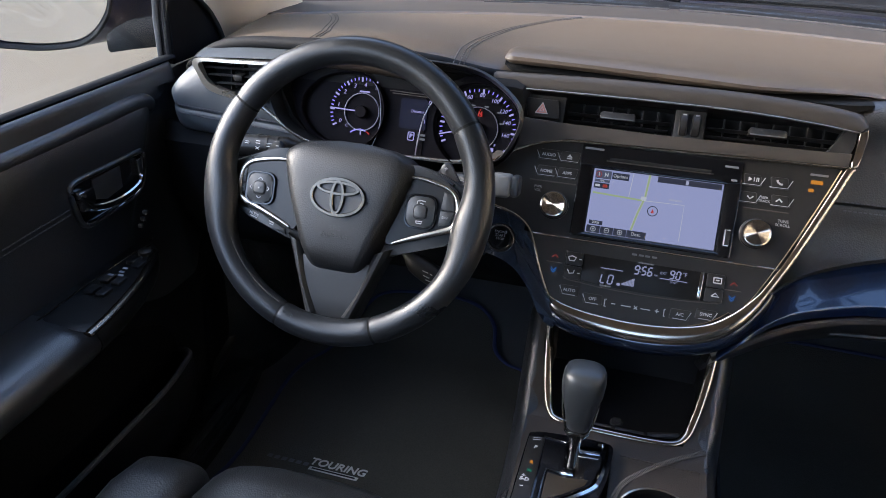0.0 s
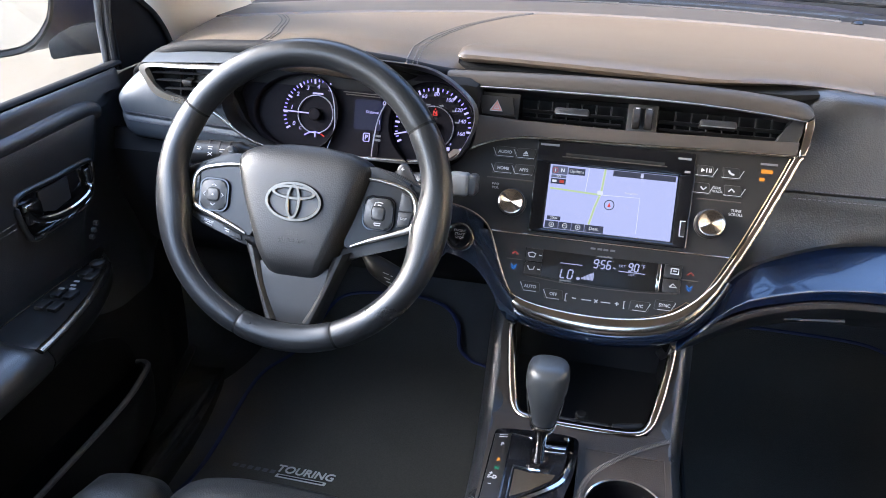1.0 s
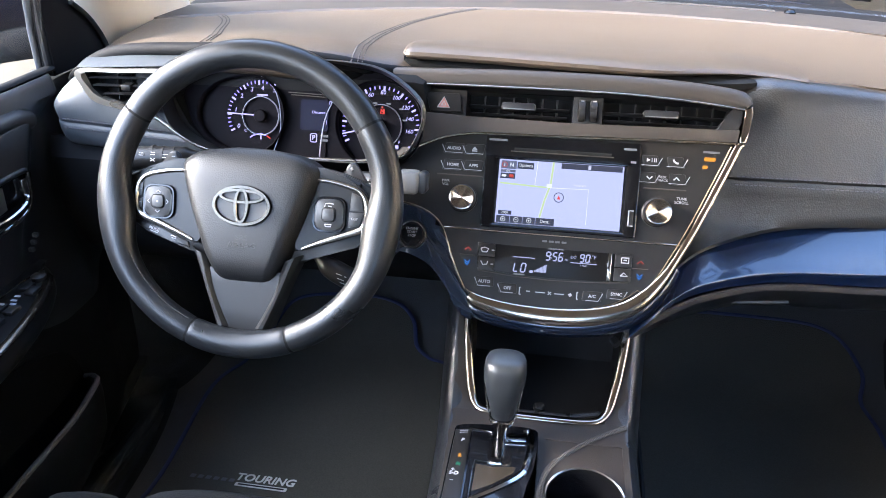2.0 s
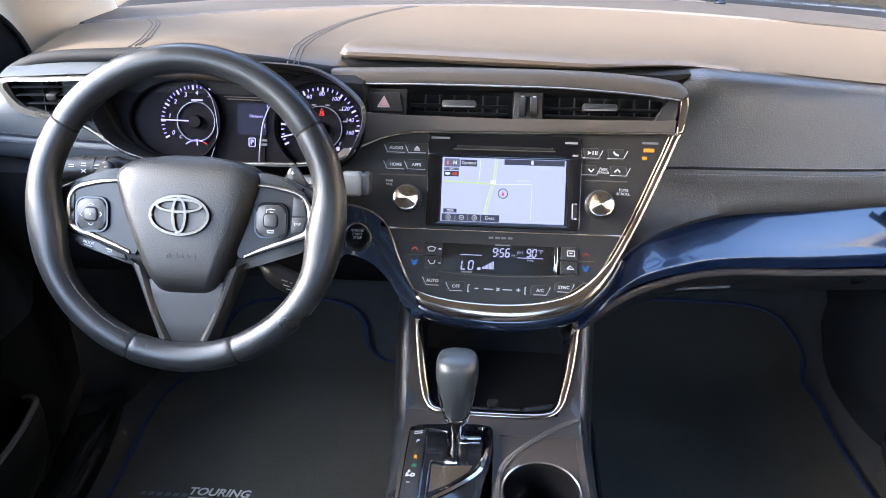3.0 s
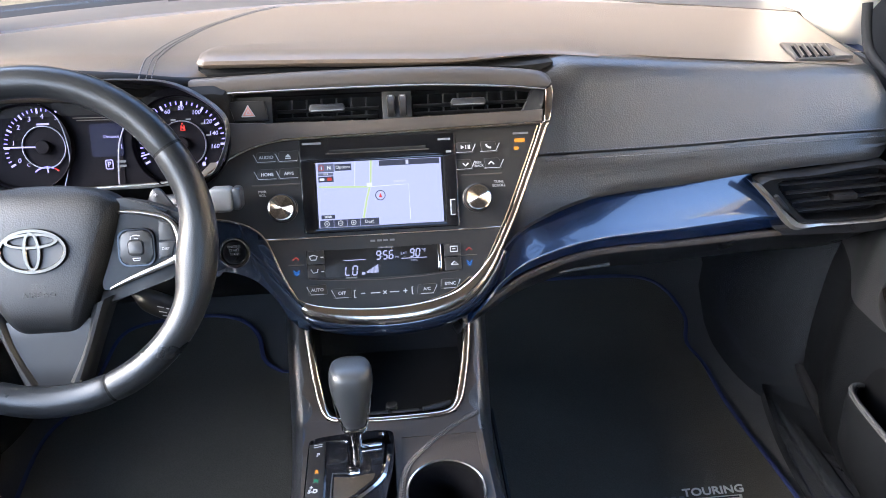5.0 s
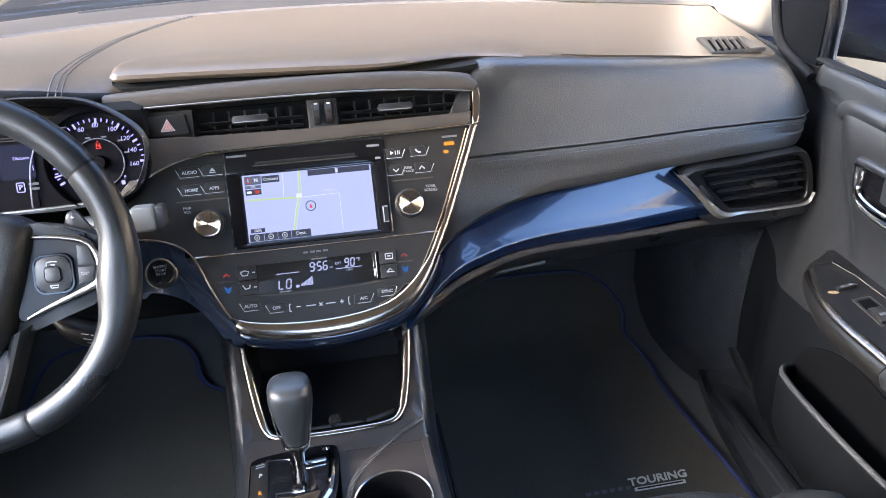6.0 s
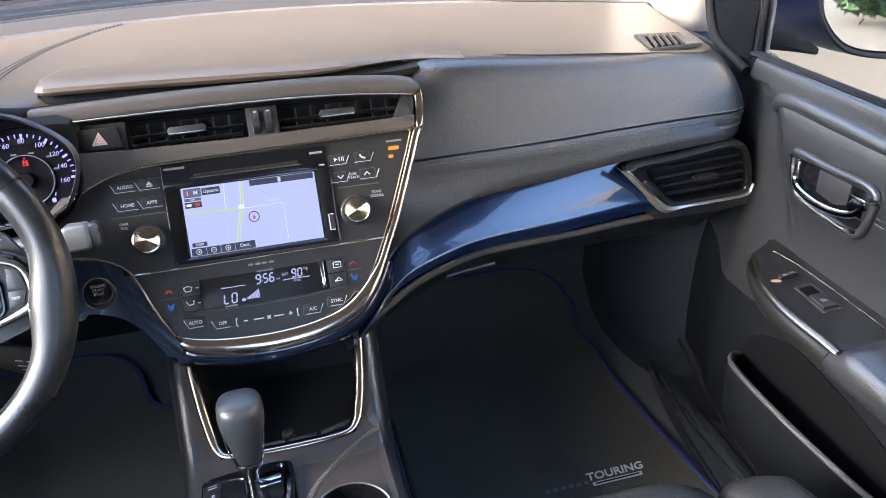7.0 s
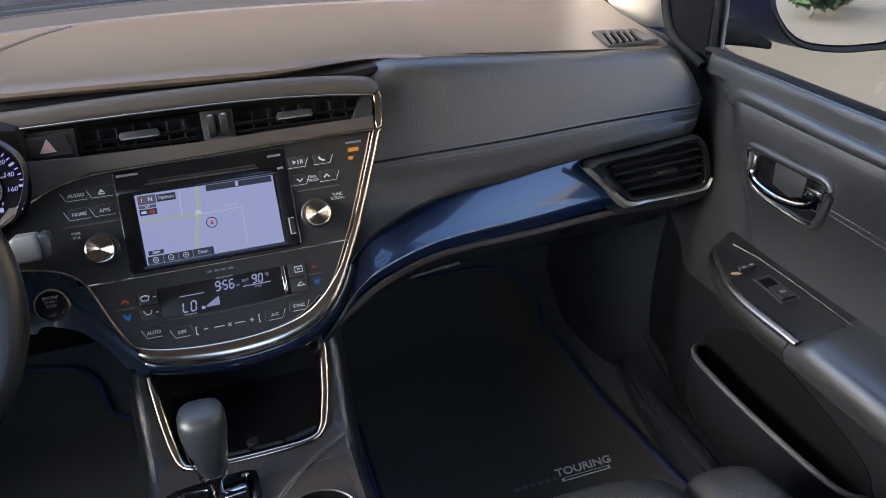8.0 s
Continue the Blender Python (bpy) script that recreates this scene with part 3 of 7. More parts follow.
    part("brow", sheet(rows), PAD, d, "rolled leather brow over the centre stack")
    # Near-black sheet stands in for the shade under the brow.
    part("brow_shade", sheet(under), VOID, d, "dark sheet standing in for the shade below the brow")
    # black rolled edge at the driver's end
    ep = [(x, edge_y(x) + 0.002, edge_z(x) - 0.008) for x in np.linspace(-0.725, -0.185, 50)]
    part("driver_edge", tube(ep, [0.004 + 0.0060 * min(1, k / 8) * (1 - 0.4 * max(0, (k - 40) / 9)) for k in range(50)], 12, 0.9), RUBBER, d, "black rolled leather edge over the dials")
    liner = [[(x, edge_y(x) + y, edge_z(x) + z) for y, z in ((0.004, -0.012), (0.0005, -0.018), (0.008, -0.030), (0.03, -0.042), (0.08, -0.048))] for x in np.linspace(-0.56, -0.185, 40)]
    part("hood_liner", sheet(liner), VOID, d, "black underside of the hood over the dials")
    # seams and stitching on the top
    seams = {
        "r": [(-0.272, 0.006), (-0.277, 0.04), (-0.283, 0.10), (-0.290, 0.20), (-0.288, 0.30), (-0.275, 0.41), (-0.232, 0.525), (-0.180, 0.592)],
        "l": [(-0.478, 0.02), (-0.488, 0.07), (-0.522, 0.15), (-0.558, 0.237), (-0.609, 0.372), (-0.645, 0.43)],
    }
    for pts in seams.values():
        p2 = spline(pts, 60)
        line = [Vector((p[0], p[1], pad_at(p[0], p[1]) + 0.0002)) for p in p2]
        part("seam", tube(line, 0.0010, 6, 0.5), THREAD_D, d, "sewn seam groove")
        for off in (0.0075, 0.013):
            row = []
            for i in range(1, len(line) - 1):
                t = (line[i + 1] - line[i - 1]).normalized()
                q = line[i] + t.cross(Vector((0, 0, 1))) * off
                row.append(Vector((q.x, q.y, pad_at(q.x, q.y) + 0.0004)))
            stitches(row, 0.0085, 0.0055, 0.0007, THREAD_D, d, (0, 0, 1), label="taupe thread stitching")
    # the passenger's padded face
    bend = lambda x: 0.10 * (1 - math.sqrt(max(0, 1 - max(0.0, (x - 0.68) / 0.051) ** 2)))
    rows = []
    xs = list(np.linspace(0.08, 0.68, 40)) + [0.695, 0.708, 0.718, 0.725, 0.729, 0.731]
    for x in xs:
        k = max(0.0, (x - 0.68) / 0.051)
        sh = 0.10 * (1 - math.sqrt(max(0, 1 - k * k)))
        zr, zs, yl, zl = edge_z(x) - 0.006, stitch_z(x), hem_y(x), hem_z(x)
        up = 0.003 * min(1, max(0, (x - 0.55) / 0.06))
        zs -= 0.0128
        fall = zr - zs - 0.020
        prof = [(0.098, zr + 0.0005 + up), (0.083, zr + 0.0030 + up), (0.070, zr - 0.0005 + up), (0.061, zr - 0.0075), (0.0545, zr - 0.006 - 0.27 * fall), (0.0445, zr - 0.006 - 0.56 * fall), (0.0335, zs + 0.014), (0.0292, zs + 0.004), (0.0315, zs), (0.0288, zs - 0.004), (0.0275, zs - 0.016), (0.5 * (yl + 0.003) + 0.0125, zl + 0.020), (yl + 0.0015, zl + 0.008), (yl + 0.003, zl + 0.002), (yl + 0.022, zl - 0.002)]
        back = 0.034 * min(1, max(0, (0.262 - x) / 0.045))
        prof = [(y + back * (1 if k < 3 else 0.75 if k == 3 else 0.3 if k == 4 else 0), z) for k, (y, z) in enumerate(prof)]
        rows.append([(max(face_left(z), squeezed(x, face_end(z), 0.731)), y + sh, z) for y, z in prof])
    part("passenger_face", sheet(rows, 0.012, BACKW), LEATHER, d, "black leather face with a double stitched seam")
    for dz in (0.0058, -0.0055):
        row = [(squeezed(x, face_end(stitch_z(x)), 0.731), 0.0276 + bend(x), stitch_z(x) - 0.0128 + dz) for x in np.linspace(0.225, 0.716, 60)]
        stitches(row, 0.0058, 0.0038, 0.0007, THREAD, d, (0, -1, 0), label="grey thread stitching")
    # blue gloss wing on the passenger's side
    rows = []
    for q in np.linspace(0, 1, 36):
        r = []
        for f, dy in ((-0.04, 0.0335), (0.06, 0.0285), (0.20, 0.0215), (0.36, 0.0140), (0.50, 0.0080), (0.60, 0.0040), (0.67, 0.0012), (0.72, -0.0014), (0.75, -0.0028), (0.78, -0.0030), (0.81, -0.0022), (0.90, 0.0), (0.97, 0.002), (1.0, 0.012)):
            x = 0.105 + (0.518 + 0.066 * max(0, f) - 0.105) * q
            yt, zt, yb, zb = hem_y(x), hem_z(x), low_y(x), low_z(x)
            w = max(0, f)
            r.append((x, yt * (1 - w) + yb * w + dy * (0.35 + 0.65 * min(1, q * 2.5)), zt + (zb - zt) * f))
        rows.append(r)
    part("blue_wing", sheet(rows, 0.006, BACKW), BLUE, d, "dark blue pearl gloss trim wing")
    lp = spline(lip, 40)
    part("trim_lip", tube([p + Vector((0, 0.001, 0)) for p in lp], [0.0042] * 40, 8, 1.3), TRIM_G, d, "grey lip under the blue trim")
    # glove box and the dark lower dash
    rows = []
    for p in lp:
        x = p[0]
        rows.append([(x, p[1] + 0.004, p[2] - 0.004), (x, p[1] + 0.022, p[2] - 0.03), (x, p[1] + 0.075, p[2] - 0.075), (x, p[1] + 0.15, p[2] - 0.115), (x, p[1] + 0.30, p[2] - 0.13)])
    glove = part("glove_box", sheet(rows, 0.01, BACKW), SOFT, d, "black plastic glove box lid")
    part("handle", tube([(0.252, 0.024, 0.424), (0.29, 0.030, 0.4245), (0.330, 0.036, 0.425)], 0.0032, 6, 0.8), TRIM_G, glove, "narrow grey glove box pull")
    rows = []
    for x in np.linspace(-0.74, -0.09, 26):
        rows.append([(x, 0.03, 0.60), (x, 0.012, 0.575), (x, 0.02, 0.50), (x, 0.05, 0.42), (x, 0.10, 0.37), (x, 0.28, 0.345)])
    part("knee_panel", sheet(rows, 0.01, BACKW), RUBBER, d, "black plastic knee panel below the wheel")
    # leather face and cap at the driver's end
    ch = curve_of([(-0.72, 0.735), (-0.55, 0.7), (-0.539, 0.668), (-0.505, 0.641), (-0.486, 0.622), (-0.458, 0.606), (-0.40, 0.60)])
    under_vent = curve_of([(-0.63, 0.700), (-0.622, 0.684), (-0.607, 0.671), (-0.588, 0.665), (-0.55, 0.657), (-0.53, 0.656)])
    rows = []
    for x in [-0.685 - 0.037 * math.sin(q) for q in np.linspace(math.pi / 2, 0.06, 14)] + list(np.linspace(-0.684, -0.630, 9)) + list(np.linspace(-0.628, -0.54, 12)) + list(np.linspace(-0.53, -0.36, 14)):
        k = max(0.0, (-0.685 - x) / 0.037)
        sh = 0.075 * (1 - math.sqrt(max(0, 1 - k * k)))
        sz = 0.632 - 0.055 * (x + 0.66)
        top = edge_z(x) - 0.020 if x < -0.535 else ch(x)
        mid = min(sz + 0.05, 0.5 * (top + sz) + 0.004)
        if x < -0.629:
            head = [(edge_y(x) + 0.004, edge_z(x) - 0.010), (0.3 * edge_y(x), edge_z(x) - 0.022), (-0.001, mid)]
        elif x < -0.535:
            top = under_vent(x)
            mid = 0.5 * (top + sz)
            head = [(0.010, top), (0.002, top - 0.003), (-0.001, mid)]
        else:
            head = [(edge_y(x) + 0.012, top), (0.014, 0.35 * mid + 0.65 * top), (0.004, mid)]
        prof = head + [ (0.0, min(sz + 0.005, top - 0.001)), (0.0025, min(sz, top - 0.002)), (0.0, sz - 0.006), (0.002, sz - 0.02), (0.010, sz - 0.034), (0.03, sz - 0.042)]
        rows.append([(x, p[0] + sh, 0.65 + (p[1] - 0.65) * (1 - 0.10 * k)) for p in spline(prof, 33)])
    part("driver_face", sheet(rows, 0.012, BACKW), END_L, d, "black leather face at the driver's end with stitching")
    for dz in (0.0060, -0.0065):
        stitches([(x, -0.0016, 0.632 - 0.055 * (x + 0.66) + dz) for x in np.linspace(-0.688, -0.44, 40)], 0.0062, 0.0042, 0.0009, THREAD_B, d, (0, -1, 0), label="dark thread stitching")
    part("cluster_trim", tube(spline([(-0.578, -0.004, 0.674), (-0.562, -0.010, 0.6665), (-0.549, -0.014, 0.6598), (-0.530, -0.015, 0.6484), (-0.506, -0.016, 0.6309), (-0.481, -0.016, 0.6178), (-0.442, -0.016, 0.6106), (-0.379, -0.016, 0.6106), (-0.315, -0.016, 0.6112), (-0.261, -0.015, 0.6125), (-0.236, -0.013, 0.618)], 50), 0.0030, 10), SATIN, d, "satin chrome strip round the dials")
    side = [(-0.562, 0.715), (-0.53, 0.715), (-0.508, 0.72), (-0.512, 0.68), (-0.498, 0.645), (-0.47, 0.615), (-0.48, 0.618), (-0.503, 0.640), (-0.538, 0.669), (-0.562, 0.678)]
    m = framed((0, -0.002, 0), 0)
    part("cluster_cheek", prism(side, -0.02, 0.004, m, 0.0), SPOKE, d, "silver-grey cheek beside the dials")
    return d


def slatted_vent(name, label, m, outline, slats, fins, frame_mat, tab, lean=0.0):
    """An air vent at the base m: a dark box, a rim, slats, upright fins and a finger tab. Sizes in metres."""
    v = thing(name, label, "air vent", m @ Vector((*np.mean(outline, axis=0), 0)))
    part("cavity", prism(outline, -0.03, -0.022, m), VOID, v)
    n = len(outline)
    big = [(p[0] * 1.0, p[1] * 1.0) for p in outline]
    part("wall", merged(*[sheet([[m @ Vector((*big[i], -0.03)), m @ Vector((*big[i], 0.0))], [m @ Vector((*big[(i + 1) % n], -0.03)), m @ Vector((*big[(i + 1) % n], 0.0))]]) for i in range(n)]), SLAT, v)
    for a, b in fins:
        part("fin", tube([m @ Vector((*a, -0.0125)), m @ Vector((*b, -0.0125))], 0.0011, 6, 4.5, up=m.to_3x3() @ Vector((0, 0, 1))), SLAT, v)
    for a, b in slats:
        part("slat", tube([m @ Vector((*a, -0.007)), m @ Vector((*b, -0.007))], 0.0014, 8, 5.0, up=m.to_3x3() @ Vector((0, 0.12, 1))), SLAT, v)
    (x, y), w = tab
    part("finger_tab", slab((x - w / 2, y - 0.004, -0.012), (x + w / 2, y + 0.004, 0.004), 0.0015, m), PANEL, v)
    return v


# ---------------------------------------------------------------- centre stack
STACK_R = [(0.2210, 0.0790), (0.2185, 0.0775), (0.2150, 0.0730), (0.206, 0.050), (0.196, 0.026), (0.172, -0.031), (0.148, -0.080), (0.134, -0.103), (0.118, -0.122), (0.094, -0.140), (0.060, -0.151), (0.020, -0.156), (-0.020, -0.156), (-0.060, -0.152), (-0.090, -0.145), (-0.103, -0.138)]
STACK_L = [(-0.109, -0.130), (-0.118, -0.114), (-0.129, -0.090), (-0.137, -0.069), (-0.146, -0.050), (-0.158, -0.038), (-0.176, -0.029), (-0.198, -0.024), (-0.222, -0.022)]
STACK_T = [(-0.240, 0.004), (-0.222, 0.024), (-0.204, 0.038), (-0.184, 0.051), (-0.158, 0.063), (-0.130, 0.070), (-0.100, 0.0725), (0.0, 0.0745), (0.10, 0.0765), (0.212, 0.0785)]


def centre_stack():
    st = thing("centre_stack", "black centre stack with chrome surround, radio and climate controls", "centre console", S @ Vector((0, -0.16, -0.05)))
    right, left, top = spline(STACK_R, 40), spline(STACK_L, 16), spline(STACK_T, 24)
    face = [p for p in right if p[1] < 0.076] + list(left) + list(top)
    part("fascia", prism(face, -0.05, 0.0, S, 0.0), PANEL, st, "satin black control panel")
    # chrome surround: broad at the right and below, a thin line at the left
    z = S.to_3x3() @ Vector((0, 0, 1))
    rr = [0.0047 + 0.0075 * math.sin(math.pi * min(1, max(0, (k - 16) / 24))) ** 0.8 for k in range(40)]
    part("chrome_surround", tube([S @ Vector((p[0], p[1], 0.003)) for p in right], rr, 16, 0.42, z), BROAD, st, "polished warm chrome surround")
    part("chrome_edge", tube([S @ Vector((p[0] - 0.008, p[1] + (0.010 if k > 20 else 0.001), 0.0015)) for k, p in enumerate(right) if 4 < k < 39], 0.0011, 8, 1, z), COPPER, st)
    part("chrome_line", tube([S @ Vector((p[0], p[1], 0.002)) for p in left], 0.0016, 8, 1, z), COPPER, st, "thin warm chrome line")
    part("chrome_line", tube([S @ Vector((p[0], p[1], 0.003)) for p in top], [0.0030 - 0.0010 * k / 23 for k in range(24)], 8, 1, z), COPPER, st, "thin warm chrome line")
    # blue gloss belt under the chrome
    bp = [S @ Vector((p[0] * 1.012, p[1] - 0.011, -0.012)) for p in right if p[1] < -0.055]
    nb = len(bp)
    part("blue_belt", tube(bp, [0.007 + 0.009 * math.sin(math.pi * k / (nb - 1)) ** 0.5 for k in range(nb)], 14, 1.1, z), NAVY, st, "dark blue gloss belt under the chrome")
    wing = spline([(-0.226, -0.024), (-0.198, -0.026), (-0.172, -0.032), (-0.150, -0.047), (-0.139, -0.070), (-0.126, -0.100), (-0.110, -0.132), (-0.098, -0.150), (-0.098, -0.170), (-0.116, -0.160), (-0.136, -0.128), (-0.158, -0.104), (-0.182, -0.092), (-0.205, -0.088), (-0.226, -0.088)], 60, True)
    part("blue_wing", prism(wing, -0.05, -0.001, S, 0.006, 3), NAVY, st, "dark blue gloss wing round the start button")
    # pale strip above the vents and the vent housing
    line = spline([(-0.226, 0.1315), (-0.15, 0.1330), (-0.05, 0.1338), (0.05, 0.1334), (0.11, 0.1312), (0.17, 0.1268), (0.2190, 0.1212)], 30)
    crest = spline([(0.2292, 0.1300), (0.2270, 0.1385), (0.2130, 0.1465), (0.16, 0.1530), (0.08, 0.1572), (-0.05, 0.1580), (-0.15, 0.1560), (-0.226, 0.1535)], 30)
    rows = []
    for a, b in zip(line, crest[::-1]):
        rows.append([S @ Vector((a[0] + (b[0] - a[0]) * f, a[1] + (b[1] - a[1]) * f, w)) for f, w in ((0.0, -0.03), (0.0, 0.0055), (0.06, 0.0078), (0.22, 0.0092), (0.50, 0.0092), (0.76, 0.0080), (0.90, 0.0050), (0.98, 0.000), (1.0, -0.02))])
    bm = sheet(rows)
    bm.verts.ensure_lookup_table()
    bm.faces.new([bm.verts[29 * 9 + j] for j in range(9)])
    part("upper_strip", bm, TRIM_G, st, "grey-brown moulded strip above the vents")
    part("chrome_line", tube([S @ Vector((p[0], p[1] - 0.0008, 0.0066)) for p in line if p[0] > -0.195], 0.0014, 8, 1, z), COPPER, st)
    corner = [(0.2188, 0.1205), (0.2292, 0.1265), (0.2288, 0.1150), (0.2262, 0.0960), (0.2238, 0.0795), (0.2150, 0.0775), (0.2168, 0.0900), (0.2186, 0.1050)]
    part("chrome_corner", prism(corner, -0.02, 0.0075, S, 0.002, 3), BROAD, st, "polished chrome corner beside the vents")
    low = [(-0.232, 0.010), (-0.215, 0.034), (-0.185, 0.055), (-0.155, 0.067), (-0.115, 0.0735), (0.0, 0.0755), (0.214, 0.0795), (0.2160, 0.0955), (0.196, 0.0945), (0.0, 0.0915), (-0.127, 0.0905), (-0.136, 0.094), (-0.183, 0.096), (-0.189, 0.090), (-0.19, 0.07), (-0.20, 0.05), (-0.225, 0.03)]
    part("vent_sill", prism(low, -0.03, 0.006, S, 0.0025), TRIM_G, st, "grey sill below the vents")
    part("vent_cheek", prism([(0.186, 0.0930), (0.214, 0.0945), (0.2175, 0.106), (0.219, 0.122), (0.204, 0.124), (0.200, 0.112)], -0.03, 0.004, S, 0.002), SPOKE, st, "satin end piece of the vents")
    part("hazard_bay", prism([(-0.20, 0.127), (-0.127, 0.127), (-0.127, 0.0905), (-0.19, 0.0905)], -0.03, 0.001, S), PANEL, st)
    return st


def hazard_switch():
    h = thing("hazard_switch", "black hazard switch with a red triangle", "switch", S @ Vector((-0.156, 0.109, 0)))
    part("key", prism([(-0.181, 0.122), (-0.136, 0.1215), (-0.131, 0.098), (-0.173, 0.0965)], 0.001, 0.0055, S, 0.0015), PANEL, h)
    tri = [(-0.164, 0.1025), (-0.148, 0.1025), (-0.156, 0.1165)]
    part("triangle", prism(tri, 0.0055, 0.0060, S), material("red_print", (0.50, 0.22, 0.19), 0.5), h, "pale red triangle")
    part("triangle_edge", strokes([[tri[0], tri[1], tri[2], tri[0]], [(-0.1590, 0.1052), (-0.1530, 0.1052), (-0.156, 0.1108), (-0.1590, 0.1052)]], 0.0007, S, 0.006), INK, h)


def centre_vents():
    for x0, x1, tx in ((-0.126, 0.010, -0.059), (0.048, 0.205, 0.120)):
        out = [(x0, 0.126), (x1, 0.126), (x1 - (0.010 if x0 > 0 else 0), 0.0925), (x0 + (0.004 if x0 < 0 else 0), 0.0925)]
        n = 6 if x0 < 0 else 7
        fins = [((x, 0.124), (x, 0.094)) for x in np.linspace(x0 + 0.022, x1 - 0.02, n)]
        sl = [((x0 + 0.002, 0.1085), (x1 - 0.004, 0.1085)), ((x0 + 0.002, 0.0985), (x1 - 0.006, 0.0985)), ((x0 + 0.002, 0.1195), (x1 - 0.003, 0.1195))]
        v = slatted_vent("air_vent", "black slatted air vent in the centre of the dash", S, out, sl[:2], fins, SLAT, ((tx, 0.109), 0.044))
        tagged(v, group="dash air vents")
        part("grip", slab((tx - 0.021, 0.1055, -0.004), (tx + 0.021, 0.1145, 0.0045), 0.002, S), SLAT, v, "black finger grip")
        part("grip_edge", slab((tx - 0.020, 0.1052, 0.0040), (tx + 0.020, 0.1068, 0.0050), 0.0005, S), SILVER_P, v, "bright lower grip edge")
    dials = thing("vent_dials", "pair of ribbed thumbwheels between the vents", "thumbwheel", S @ Vector((0.029, 0.108, 0)))
    part("bay", slab((0.0105, 0.0915, -0.012), (0.0475, 0.127, 0.001), 0.001, S), SPOKE, dials)
    for x in (0.0215, 0.0365):
        m = S @ Matrix.Translation((x, 0.109, -0.006)) @ Matrix.Rotation(radians(90), 4, "Y")
        part("thumbwheel", turned([(0.013, -0.0052), (0.0155, -0.0038), (0.0158, 0.0), (0.0155, 0.0038), (0.013, 0.0052)], m, 28), PANEL, dials)
        part("mark", slab((x - 0.002, 0.119, 0.0095), (x + 0.002, 0.1205, 0.0105), 0, S), INK, dials)


def key(parent, u, v, w, h, lean=0.0, name="button", mat=None):
    out = rounded(w, h, 0.002, u, v, 3, lean)
    return part(name, prism(out, 0.0, 0.0016, S, 0.0009), mat or PANEL, parent)


def tick(parent, u, v, w, flip=1):
    """The thin chrome tick that underlines a key and turns up at its end."""
    part("key_line", strokes([[(u - flip * w / 2, v), (u + flip * w / 2, v), (u + flip * (w / 2 + 0.005), v + 0.010)]], 0.00055, S, 0.0014), INK_G, parent)


def radio():
    r = thing("radio", "in-dash radio with a lit map screen and disc slot", "car radio", S @ Vector((0, -0.05, 0)))
    unit = rounded(0.196, 0.030, 0.003, 0.0015, 0.0565)
    part("disc_panel", prism(unit, 0.0, 0.0022, S, 0.001), PIANO, r)
    part("disc_slot", tube([S @ Vector((x, 0.0545, 0.0022)) for x in (-0.060, 0.0, 0.063)], 0.0022, 8, 0.5, S.to_3x3() @ Vector((0, 0, 1))), VOID, r, "thin disc slot")
    part("slot_edge", tube([S @ Vector((x, 0.0518, 0.0022)) for x in (-0.064, 0.0, 0.066)], 0.0008, 6), TRIM_G, r)
    for u, v, w in ((-0.081, 0.0655, 0.024), (0.086, 0.0635, 0.016), (0.091, 0.0475, 0.007)):
        part("small_print", prism(rounded(w, 0.0028, 0.0007, u, v), 0.002, 0.0026, S), INK_D, r, "unreadable small print")
    part("bezel", collar(rounded(0.196, 0.0925, 0.003, 0.002, -0.0015), rounded(0.163, 0.0855, 0.0015, 0.0015, 0.0005), 0.0, 0.005, S, 0.003), PIANO, r, "gloss black screen bezel")
    part("screen", prism(rounded(0.158, 0.082, 0.0006, 0.0015, 0.0), -0.001, 0.0012, S), SCREEN, r, "lit lilac map screen")
    part("card_slot", prism(rounded(0.0075, 0.021, 0.001, 0.0925, -0.0235), 0.004, 0.0052, S, 0.0004), PANEL, r)
    part("card_mark", strokes([[(0.0955, -0.014), (0.090, -0.014), (0.090, -0.033), (0.0955, -0.033)]], 0.0007, S, 0.0054), INK, r)
    z0 = 0.0014
    def patch(name, u0, v0, u1, v1, mat, h=0.0):
        part(name, prism([(u0, v0), (u1, v0), (u1, v1), (u0, v1)], z0 + h, z0 + h + 0.0002, S), mat, r)
    ln = lambda name, pts, w, mat, h: part(name, strokes([pts], w, S, z0 + h, 0.2), mat, r)
    ln("map_street", [(-0.008, 0.041), (-0.010, 0.012), (-0.016, -0.008), (-0.021, -0.031)], 0.0022, MAP_L, 0.0)
    ln("map_street", [(-0.008, 0.041), (-0.010, 0.012), (-0.016, -0.008), (-0.021, -0.031)], 0.0011, MAP_Y, 0.0005)
    ln("map_street", [(-0.075, 0.0105), (-0.05, 0.0095), (-0.012, 0.008)], 0.0011, MAP_Y, 0.0006)
    ln("map_lane", [(-0.012, 0.008), (0.038, 0.009), (0.038, -0.036)], 0.0004, MAP_W, 0.0003)
    ln("map_lane", [(-0.028, 0.041), (-0.030, 0.010)], 0.0004, MAP_W, 0.0003)
    part("position_mark", collar(ellipse(0.0065, 0.0065, 28, 0.0015, -0.0035), ellipse(0.0055, 0.0055, 28, 0.0015, -0.0035), z0, z0 + 0.0004, S), MAP_D, r)
    part("position_arrow", prism([(-0.0005, -0.006), (0.0035, -0.006), (0.0015, -0.0005)], z0, z0 + 0.0004, S), LIT_R, r)
    part("road_sign", prism(rounded(0.007, 0.005, 0.001, -0.0115, 0.0105), z0 + 0.0009, z0 + 0.0012, S), MAP_W, r)
    patch("map_bar", 0.002, 0.0335, 0.0785, 0.0405, MAP_D)
    patch("map_button", -0.075, 0.029, -0.055, 0.0395, MAP_B)
